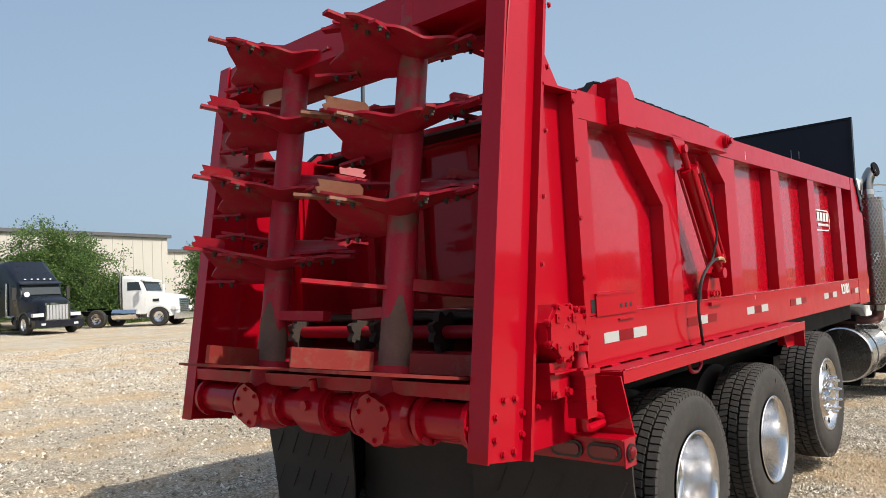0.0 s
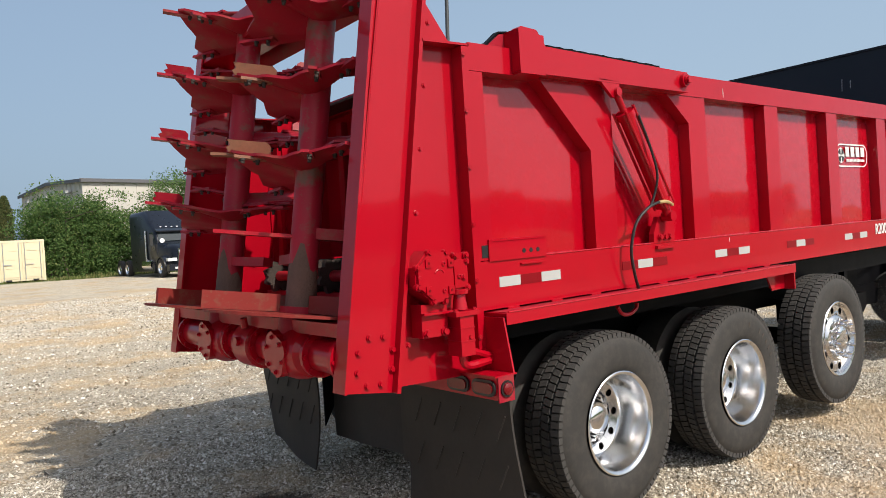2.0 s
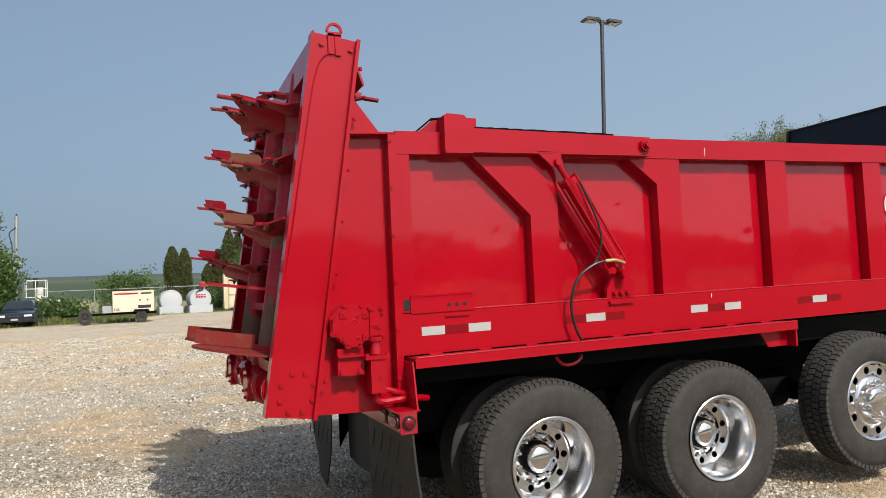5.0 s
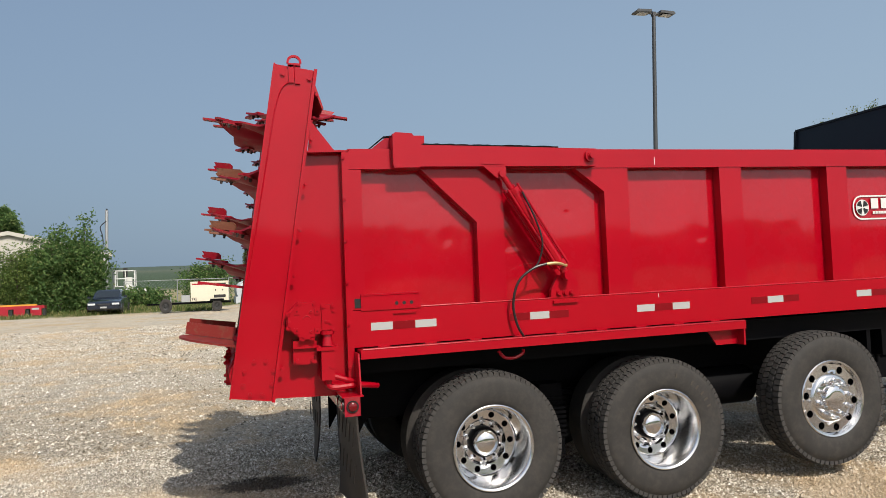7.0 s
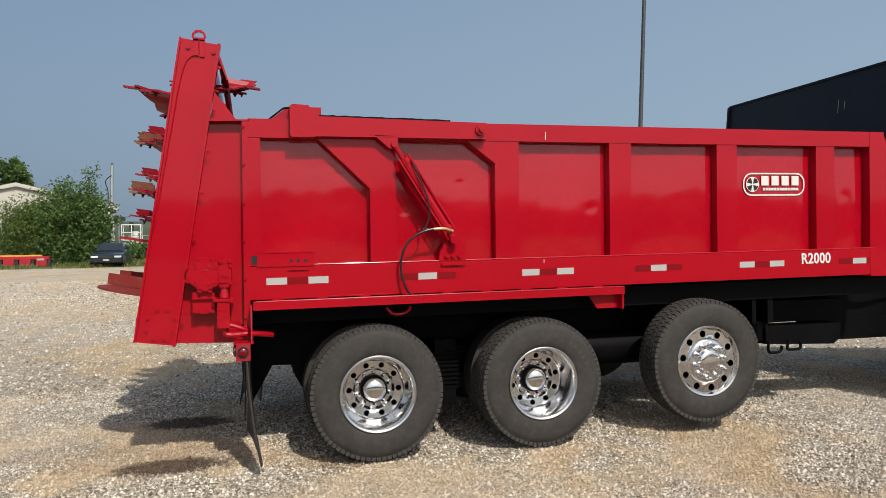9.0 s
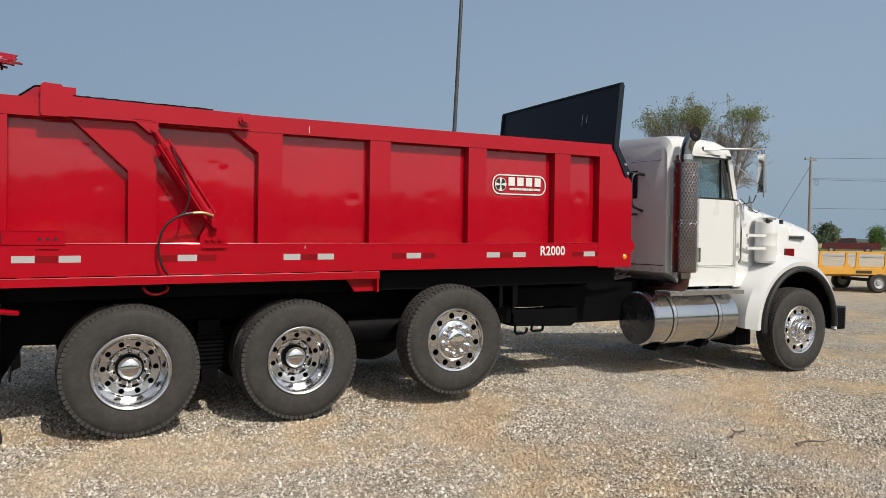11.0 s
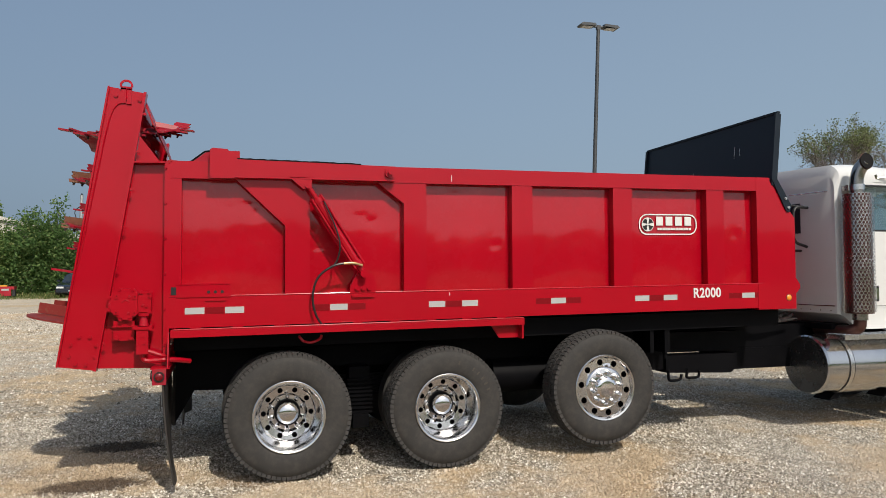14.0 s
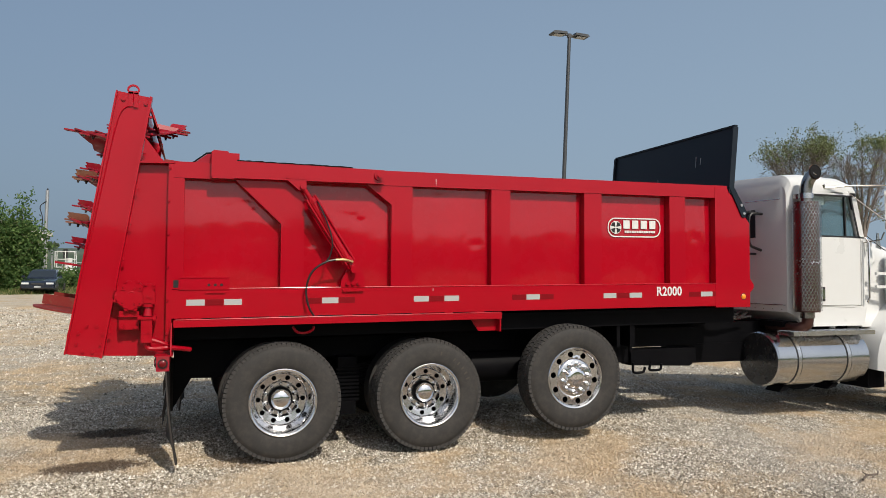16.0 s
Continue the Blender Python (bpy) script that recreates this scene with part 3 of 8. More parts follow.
        bm = hex_bolt(bmesh.new(), (4.80 + 0.055 * math.cos(t), Y(0.008), 1.44 + 0.055 * math.sin(t)), (0, -1 if s == 0 else 1, 0), 0.008, 0.010)
        part("flange_bolt", lean(bm), RED, body)
    for dx, dz in ((-0.1, 0.07), (-0.1, -0.07), (0.1, 0.09), (0.12, -0.1), (0.02, 0.12), (-0.02, -0.12)):
        part("flange_bolt", lean(hex_bolt(bmesh.new(), (4.80 + dx, Y(0.008), 1.44 + dz), (0, -1 if s == 0 else 1, 0), 0.008, 0.010)), RED, body)
    # running board over the wheels
    bx("running_board", -0.853, 2.005, -0.13, 0.06, 1.195, 1.212, RED, 0.003)
    bx("board_edge", -0.853, 2.005, -0.136, -0.130, 1.158, 1.216, RED, 0.002)
    bx("grip_strip", -0.83, 1.995, -0.112, -0.010, 1.212, 1.2145, RED_PAD, 0, "worn anti-slip strip")
    bx("board_gusset", 1.985, 2.0, -0.13, 0.06, 1.04, 1.195, RED, 0.003)
    pl("board_brace", [(1.70, 1.195), (1.985, 1.195), (1.985, 1.045), (1.80, 1.045)], -0.060, -0.050)
    for i in range(9):
        bx("weld_bead", -0.72 + 0.315 * i, -0.64 + 0.315 * i, -0.012, 0.0, 1.212, 1.222, RED, 0.003)
    # rear bracket under the rail
    pl("step_plate", [(-0.822, 1.455), (-0.422, 1.455), (-0.422, 1.545), (-0.44, 1.560), (-0.822, 1.554)], -0.008, 0.012)
    bx("plate_lip", -0.822, -0.43, -0.012, 0.12, 1.551, 1.561)
    # holes are flat black pieces, the shade inside them put into the colour
    for i in range(3):
        part("bolt_hole", lean(C((-0.586 + 0.05 * i, Y(-0.0095), 1.494), (-0.586 + 0.05 * i, Y(-0.004), 1.494), 0.012, seg=12)), DECAL_K, body)
    bx("small_lip", -0.61, -0.455, -0.012, 0.0, 1.425, 1.432, RED, 0.001)
    bx("square_hole", -0.862, -0.822, -0.002, 0.004, 1.475, 1.535, DECAL_K, 0)
    # reflective tape
    for x0, kinds in ((-0.762, "wrw"), (0.203, "rwr"), (1.187, "wrw"), (2.173, "rwr"), (3.176, "wrw"), (4.211, "rwr")):
        w = 0.148 if x0 < 3 else 0.152
        for i, c in enumerate(kinds):
            bx("reflective_tape", x0 + w * i + 0.002, x0 + w * (i + 1) - 0.002, -0.0025, 0.001, 1.325, 1.375, TAPE_W if c == "w" else TAPE_R, 0, "white reflective tape" if c == "w" else "red reflective tape")
    if s == 0:
        for x, z0, z1 in SCRATCH:
            bx("paint_scratch", x - 0.002, x + 0.002, -0.002, 0.001, z0, z1, DECAL_W, 0, "pale scratch in the paint")
    # lift arm of the rear gate
    pl("lift_arm", [(-0.580, 2.378), (-0.404, 2.378), (-0.404, 2.390), (0.887, 2.388), (0.887, 2.506), (-0.395, 2.528), (-0.402, 2.545), (-0.455, 2.606), (-0.565, 2.612), (-0.580, 2.600)], -0.060, 0.0, RED, 0.006)
    bx("arm_cap", -0.585, -0.570, -0.062, 0.16, 2.39, 2.600)
    pl("arm_flange", [(-0.404, 2.384), (0.887, 2.382), (0.887, 2.392), (-0.404, 2.394)], -0.062, 0.10)
    bm = bmesh.new()
    d = -1 if s == 0 else 1
    cyl(bm, (0.838, Y(-0.06), 2.450), (0.838, Y(-0.085), 2.450), 0.042, seg=20)
    hex_bolt(bm, (0.838, Y(-0.085), 2.450), (0, d, 0), 0.022, 0.025)
    part("arm_pin", lean(bm), RED, body, smooth=True)
    # rolled tarp edge lying along the arm
    rr = random.Random(9)
    crest = [(-0.38 + 0.98 * i / 30, 2.527 - 0.016 * i / 30 + 0.009 + 0.006 * rr.random()) for i in range(31)]
    pl("seal_strip", [(-0.38, 2.522), (0.60, 2.506)] + crest[::-1], -0.057, 0.05, BLACK, 0, "curled dark rubber seal strip")
    # cylinder
    top, low = Vector((0.168, Y(-0.055), 2.332)), Vector((0.622, Y(-0.045), 1.618))
    ax = (low - top).normalized()
    part("hydraulic_cylinder", lean(C(top + ax * 0.135, low - ax * 0.09, 0.043, seg=20)), RED, body, "red hydraulic lift cylinder", smooth=True)
    bm = bmesh.new()
    cyl(bm, top + ax * 0.125, top + ax * 0.165, 0.055, seg=20)
    cyl(bm, low - ax * 0.125, low - ax * 0.085, 0.055, seg=20)
    for a in range(4):
        o = Vector((0.0, 0.0, 0.0))
        d_, u_, w_ = basis(ax)
        o = 0.058 * (math.cos(a * 1.571 + 0.8) * u_ + math.sin(a * 1.571 + 0.8) * w_)
        cyl(bm, top + ax * 0.11 + o, low - ax * 0.075 + o, 0.009, seg=8)
    part("tie_rod", lean(bm), RED, body, smooth=True)
    bm = bmesh.new()
    cyl(bm, top, top + ax * 0.13, 0.020, seg=12)
    cyl(bm, top + Vector((0, -0.026, 0)), top + Vector((0, 0.026, 0)), 0.025, seg=14)
    part("rod_clevis", lean(bm), RED, body, smooth=True)
    bm = bmesh.new()
    cyl(bm, low + Vector((0, -0.035, 0)), low + Vector((0, 0.035, 0)), 0.032, seg=14)
    cyl(bm, low, low - ax * 0.09, 0.026, seg=12)
    part("rod_clevis", lean(bm), RED, body, smooth=True)
    pl("upper_lug", [(0.018, 2.400), (0.198, 2.395), (0.198, 2.312), (0.133, 2.302)], -0.060, -0.040)
    pl("lower_lug", [(0.515, 1.46), (0.730, 1.46), (0.735, 1.53), (0.705, 1.62), (0.575, 1.62), (0.52, 1.52)], -0.004, 0.03)
    bx("lug_base", 0.53, 0.72, -0.020, 0.0, 1.425, 1.445)
    for i in range(3):
        part("lug_bolt", lean(hex_bolt(bmesh.new(), (0.575 + 0.05 * i, Y(-0.006), 1.495), (0, d, 0), 0.016, 0.018)), RED, body)
    bx("recess_hole", 0.415, 0.50, 0.100, 0.118, 1.475, 1.56, RED_WORN, 0)
    if s == 0:
        # hoses
        part("hydraulic_hose", lean(pipe(bmesh.new(), spline([(0.29, -0.11, 2.20), (0.37, -0.12, 2.02), (0.415, -0.125, 1.86), (0.40, -0.105, 1.74), (0.36, -0.10, 1.68), (0.32, -0.095, 1.66)]), 0.007)), HOSE, body, "black hydraulic hose", smooth=True)
        part("hydraulic_hose", lean(pipe(bmesh.new(), spline([(0.60, -0.085, 1.685), (0.50, -0.10, 1.705), (0.36, -0.10, 1.68), (0.245, -0.085, 1.59), (0.205, -0.07, 1.44), (0.23, -0.065, 1.30), (0.28, -0.05, 1.215)]), 0.009)), HOSE, body, "black hydraulic hose", smooth=True)
        part("hose_sleeve", lean(pipe(bmesh.new(), spline([(0.605, -0.086, 1.685), (0.53, -0.101, 1.704), (0.45, -0.102, 1.702)]), 0.0105)), BRASS, body, "tan hose sleeve", smooth=True)
        part("hose_loop", lean(pipe(bmesh.new(), spline([(0.10, -0.03, 1.13), (0.14, -0.03, 1.085), (0.21, -0.03, 1.075), (0.27, -0.03, 1.10), (0.28, -0.03, 1.13)]), 0.011)), RED, body, smooth=True)
        # shield badge drawn as plain shapes
        badge_parts()
        lettering("model_lettering", "R2000", 0.128, pose(3.805, -0.004, 1.396, 90, -0.66, 0), DECAL_W, body, "white model lettering", 0.90)
        part("marker_lamp", lean(L([(0.0, 0.032), (-0.012, 0.030), (-0.020, 0.020), (-0.023, 0.0)], (4.925, 0.008, 1.315), "y", 20)), AMBER, body, "round amber marker lamp", smooth=True)
        part("marker_bezel", lean(L([(0.0, 0.040), (-0.010, 0.040), (-0.012, 0.032), (0.0, 0.030)], (4.925, 0.008, 1.315), "y", 20)), DECAL_K, body, smooth=True)


def rounded(x0, x1, z0, z1, r, n=6):
    pts = []
    for cx, cz, a in ((x1 - r, z1 - r, 0), (x0 + r, z1 - r, 90), (x0 + r, z0 + r, 180), (x1 - r, z0 + r, 270)):
        for i in range(n + 1):
            t = radians(a + 90 * i / n)
            pts.append((cx + r * math.cos(t), cz + r * math.sin(t)))
    return pts


def badge_parts():
    """Outlined badge: a ringed cross and bars where the maker's name stands."""
    y = 0.072
    x0, x1, z0, z1 = 3.275, 3.915, 1.945, 2.145
    bm = bmesh.new()
    a, b = rounded(x0, x1, z0, z1, 0.085), rounded(x0 + 0.012, x1 - 0.012, z0 + 0.012, z1 - 0.012, 0.075)
    va = [bm.verts.new((p[0], y, p[1])) for p in a]
    vb = [bm.verts.new((p[0], y, p[1])) for p in b]
    for i in range(len(a)):
        j = (i + 1) % len(a)
        bm.faces.new((va[i], va[j], vb[j], vb[i]))
    part("badge", lean(bm), DECAL_W, body, "white outlined maker's badge")
    cx, cz = x0 + 0.095, (z0 + z1) / 2
    part("badge_disc", lean(C((cx, y, cz), (cx, y - 0.002, cz), 0.066, seg=28)), DECAL_W, body)
    bm = bmesh.new()
    for k in range(4):
        t = radians(45 + 90 * k)
        pts = [(cx + 0.06 * math.cos(t + q) * f, cz + 0.06 * math.sin(t + q) * f) for q, f in ((-0.5, 1), (0, 1.03), (0.5, 1), (0.25, 0.18), (-0.25, 0.18))]
        prism(bm, pts, y - 0.004, y - 0.002)
    part("badge_cross", lean(bm), DECAL_K, body)
    bm = bmesh.new()
    for k in range(4):
        xx = x0 + 0.185 + 0.105 * k
        part("badge_bar", lean(B(xx, xx + 0.074, y - 0.003, y, z0 + 0.090, z1 - 0.026)), DECAL_W, body)
    for k in range(13):
        xx = x0 + 0.20 + 0.029 * k
        box(bm, xx, xx + 0.023, y - 0.003, y, z0 + 0.046, z0 + 0.068)
    part("badge_line", lean(bm), DECAL_W, body)


side_of_body(0)
side_of_body(1)
# front bulkhead and black cab guard
part("bulkhead", lean(B(4.78, 4.82, 0.02, far_y(0.02), 1.2, 2.5)), RED, body)
guard = part("cab_guard", lean(PR([(4.76, 2.42), (4.835, 3.175), (4.850, 3.173), (4.79, 2.42)], -0.01, 2.31)), TARP, truck, "black upright cab guard panel, scratched")
for y in (-0.012, 2.29):
    part("guard_flange", lean(PR([(4.735, 2.44), (4.806, 3.165), (4.872, 3.16), (4.80, 2.44)], y, y + 0.022)), TARP, guard, bevel=0.004)
for y in (-0.018, far_y(0.002)):
    part("guard_strap", lean(PR([(4.735, 2.50), (4.80, 2.50), (4.965, 2.24), (4.945, 2.17), (4.905, 2.18)], y, y + 0.016)), TARP, guard)
bm = bmesh.new()
for x, z in ((4.895, 2.305), (4.928, 2.215)):
    hex_bolt(bm, (x, -0.018, z), (0, -1, 0), 0.012, 0.014)
part("strap_bolt", lean(bm), ALU, guard)
for y, z0, z1 in ((0.52, 2.82, 2.90), (0.60, 2.80, 2.93), (1.30, 2.70, 2.74), (1.72, 2.62, 2.66), (0.95, 2.58, 2.61)):
    xa, xb = 4.76 + 0.0993 * (z0 - 2.42), 4.76 + 0.0993 * (z1 - 2.42)
    part("guard_scratch", lean(PR([(xa - 0.004, z0), (xb - 0.004, z1), (xb + 0.004, z1), (xa + 0.004, z0)], y, y + 0.005)), GALV, guard, "pale scratch")
part("guard_edge", lean(B(4.822, 4.862, -0.012, 2.312, 3.165, 3.185)), TARP, guard, bevel=0.004)
# gate that hangs in the rear opening, between the lift arms
gate = part("rear_gate", lean(B(-0.50, -0.47, 0.20, far_y(0.20), 1.50, 2.505)), RED, truck, "red steel rear gate")
part("gate_beam", lean(B(-0.566, -0.36, -0.02, far_y(-0.02), 2.49, 2.598)), RED, gate, bevel=0.008)
part("gate_rib", lean(B(-0.56, -0.50, 0.25, far_y(0.25), 2.20, 2.30)), RED, gate, bevel=0.006)
for k in range(4):
    part("gate_stiffener", lean(B(-0.55, -0.50, 0.40 + 0.45 * k, 0.47 + 0.45 * k, 1.55, 2.44)), RED_WORN, gate, bevel=0.005)
for y in (0.045, far_y(0.075)):
    part("gate_end", lean(PR([(-0.717, 2.514), (-0.617, 2.592), (-0.575, 2.596), (-0.575, 2.514)], y, y + 0.03)), RED_PAD, gate, bevel=0.004)
    part("end_seal", lean(PR([(-0.722, 2.516), (-0.622, 2.596), (-0.560, 2.604), (-0.560, 2.612), (-0.626, 2.604), (-0.730, 2.520)], y - 0.004, y + 0.034)), BLACK, gate)
part("gate_seal", lean(B(-0.75, -0.50, 0.22, far_y(0.22), 2.50, 2.515)), DIRTY, gate)

# -- rear frame of the spreader --
SL = 0.153   # forward slope of the rear frame per metre of height


def frame_x(z):
    return -1.642 + SL * (z - 0.962)


rear = part("rear_frame", PR([(frame_x(1.20), 1.18), (-0.87, 1.18), (-0.87, 1.24), (frame_x(1.20), 1.24)], 0.12, far_y(0.12)), RED_WORN, truck)
for s in (0, 1):
    Y = (lambda a: a) if s == 0 else far_y
    def pl(name, pts, y0, y1, mat=RED, bev=0.004, label=""):
        ya, yb = sorted((Y(y0), Y(y1)))
        return part(name, PR(pts, ya, yb), mat, rear, label, bevel=bev)
    side = pl("side_plate", [(-1.646, 0.954), (-1.380, 0.916), (-1.052, 3.030), (-1.320, 3.066)], 0.045, 0.060)
    pl("rear_lip", [(-1.651, 0.954), (-1.639, 0.953), (-1.313, 3.066), (-1.325, 3.067)], 0.020, 0.12)
    pl("front_lip", [(-1.398, 0.918), (-1.378, 0.915), (-1.050, 3.030), (-1.070, 3.033)], 0.005, 0.10)
    pl("rear_panel", [(-1.385, 0.930), (-0.905, 0.915), (-0.885, 2.495), (-1.135, 2.495)], 0.075, 0.087)
    pl("panel_top", [(-1.14, 2.485), (-0.865, 2.495), (-0.865, 2.505), (-1.14, 2.497)], 0.0, 0.20)
    pl("corner_gusset", [(-1.125, 2.50), (-0.955, 2.51), (-1.10, 2.70)], 0.040, 0.056)
    pl("corner_post", [(-0.915, 0.915), (-0.872, 0.915), (-0.872, 2.49), (-0.915, 2.49)], 0.0, 0.10)
    d = -1 if s == 0 else 1
    for k in range(8):
        a = radians(20 + 45 * k)
        bolt("plate_bolt", (-1.475 + 0.095 * math.cos(a) + 0.01 * math.sin(a), Y(0.045), 1.068 + 0.11 * math.sin(a)), (0, d, 0), 0.012, 0.014, RED, rear)
    for dx in (-0.07, 0.10):
        bolt("plate_bolt", (-1.20 + dx, Y(0.045), 2.99 - 0.15 * dx), (0, d, 0), 0.014, 0.014, RED, rear)
    for k in range(7):
        z = 1.12 + 0.29 * k
        bolt("flange_bolt", (-1.358 + SL * (z - 0.92), Y(0.005), z), (0.2, d, 0), 0.010, 0.012, RED, rear)
        if k < 6:
            bolt("flange_bolt", (-0.905, Y(0.0), 1.10 + 0.27 * k), (-0.4, d, 0), 0.009, 0.012, RED, rear)
    # lifting eye
    bm = bmesh.new()
    ys = min(Y(0.031), Y(0.046)), max(Y(0.031), Y(0.046))
    box(bm, -1.233, -1.199, *ys, 2.945, 3.062)
    box(bm, -1.193, -1.159, *ys, 2.938, 3.058)
    box(bm, -1.237, -1.155, *ys, 3.048, 3.072)
    ring = [(-1.196 + q * math.cos(t), 3.078 + q * math.sin(t)) for q in (0.048, 0.033) for t in (radians(-8 + 196 * i / 16) for i in range(17))]
    for i in range(16):
        prism(bm, [ring[i], ring[i + 1], ring[i + 18], ring[i + 17]], *ys)
    part("lifting_eye", bm, RED, rear, "red welded lifting eye")
    part("grease_line", pipe(bmesh.new(), spline([(-1.20, Y(0.038), 3.06), (-1.20, Y(0.038), 2.97), (-1.30, Y(0.038), 2.86), (-1.40, Y(0.038), 2.35), (-1.50, Y(0.038), 1.78), (-1.535, Y(0.038), 1.66)]), 0.005, 6), RED, rear, smooth=True)
# top beam and lower drive line
part("top_beam", PR([(-1.340, 2.865), (-1.135, 2.835), (-1.105, 3.025), (-1.318, 3.055)], 0.06, far_y(0.06)), RED, rear, bevel=0.008)
part("top_hood", PR([(-1.085, 2.995), (-1.015, 2.80), (-1.005, 2.805), (-1.07, 3.005)], 0.12, far_y(0.12)), RED_WORN, rear)
DX, DZ = -1.542, 1.078
line = part("drive_line", C((DX, 0.06, DZ), (DX, far_y(0.06), DZ), 0.078, seg=24), RED, rear, "red tube over the cross drive shaft", smooth=True)
for y in (0.14, 0.40, 0.80, 0.98, 1.20, 1.36, 1.74, 2.10):
    bm = bmesh.new()
    cyl(bm, (DX, y - 0.012, DZ), (DX, y + 0.012, DZ), 0.108, seg=20)
    for k in range(8):
        a = k * math.pi / 4
        cyl(bm, (DX + 0.094 * math.cos(a), y - 0.022, DZ + 0.094 * math.sin(a)), (DX + 0.094 * math.cos(a), y + 0.022, DZ + 0.094 * math.sin(a)), 0.010, seg=6)
    part("shaft_flange", bm, RED, rear, smooth=True)

BEATERS = ((0.62, 0), (1.55, 1))     # y of each upright beater


def axis_at(y, z):
    return Vector((-1.535 + SL * (z - 1.2), y, z))


AXD = (axis_at(0, 2) - axis_at(0, 1)).normalized()


def place(y, z, ang, r, up=0.0):
    """A point of a beater: ang in degrees, 0 = forward, 90 = away from the near side, 180 = rearward."""
    a = radians(ang)
    fw = Vector((AXD.z, 0, -AXD.x))
    return axis_at(y, z) + r * (math.cos(a) * fw + math.sin(a) * Vector((0, 1, 0))) + up * AXD


SWEEP = ((100, -0.10, 0.34), (118, -0.08, 0.40), (138, -0.04, 0.33), (165, 0.035, 0.42), (192, 0.0, 0.29), (225, -0.015, 0.22), (258, 0.0, 0.28), (290, 0.035, 0.42))


def sweep(a):
    """Lift and rim radius of a flight at the angle a of its half turn."""
    a = min(max(a, SWEEP[0][0]), SWEEP[-1][0])
    for (a0, u0, r0), (a1, u1, r1) in zip(SWEEP, SWEEP[1:]):
        if a <= a1:
            f = (a - a0) / (a1 - a0)
            f = f * f * (3 - 2 * f)
            return u0 + (u1 - u0) * f, r0 + (r1 - r0) * f


def flight(bm, y, z, turn, thick=0.013, n=26):
    """A curved flight that climbs round half the tube, its rim scalloped between the tips."""
    rows = []
    for k in range(n + 1):
        a = SWEEP[0][0] + (SWEEP[-1][0] - SWEEP[0][0]) * k / n
        up, rim = sweep(a)
        row = []
        for q in (0.06, 0.4 * rim, 0.75 * rim, rim):
            u = up * (0.55 + 0.45 * q / rim) - 0.05 * (1 - q / rim)
            row.append((place(y, z, a + turn, q, u + thick), place(y, z, a + turn, q, u)))
        rows.append(row)
    vt = [[bm.verts.new(p[0]) for p in row] for row in rows]
    vb = [[bm.verts.new(p[1]) for p in row] for row in rows]
    for k in range(n):
        for i in range(3):
            bm.faces.new((vt[k][i], vt[k][i + 1], vt[k + 1][i + 1], vt[k + 1][i]))
            bm.faces.new((vb[k][i], vb[k + 1][i], vb[k + 1][i + 1], vb[k][i + 1]))
        bm.faces.new((vt[k][3], vb[k][3], vb[k + 1][3], vt[k + 1][3]))
    for k in (0, n):
        for i in range(3):
            bm.faces.new((vt[k][i], vb[k][i], vb[k][i + 1], vt[k][i + 1]))


def paddle(bm, y, z, ang, r0, r1, up, w=0.045, turn=0.0, thick=0.014):
    """A flat steel finger bolted on at the rim."""
    a, b = place(y, z, ang, r0, up), place(y, z, ang + turn, r1, up)
    d = (b - a).normalized()
    side_ = d.cross(AXD).normalized()
    vs = [a + side_ * w, a - side_ * w, b - side_ * w * 0.8, b + side_ * w * 0.9]
    lo = [bm.verts.new(v) for v in vs]
    hi = [bm.verts.new(v + AXD * thick) for v in vs]
    bm.faces.new(lo)
    bm.faces.new(hi[::-1])
    for i in range(4):
        j = (i + 1) % 4
        bm.faces.new((lo[i], hi[i], hi[j], lo[j]))


def upright(bm, y, z, ang, r0, r1, up, h=0.07):
    """A bent blade standing on the flight along its tip, its free edge nicked."""
    pts = [(r0, 0.0), (r1, 0.0), (r1 + 0.015, h * 0.35), (r1 - 0.005, h * 0.55), (r1 + 0.01, h), (r0 + 0.02, h), (r0, h * 0.7)]
    sd = place(y, z, ang + 90, 1.0) - place(y, z, ang + 90, 0.0)
    front, back = [], []
    for r, u in pts:
        p = place(y, z, ang, r, up + u) + sd * (0.35 * u)
        front.append(bm.verts.new(p + sd * 0.006))
        back.append(bm.verts.new(p - sd * 0.006))
    bm.faces.new(front)
    bm.faces.new(back[::-1])
    n = len(pts)
    for i in range(n):
        j = (i + 1) % n
        bm.faces.new((front[i], back[i], back[j], front[j]))


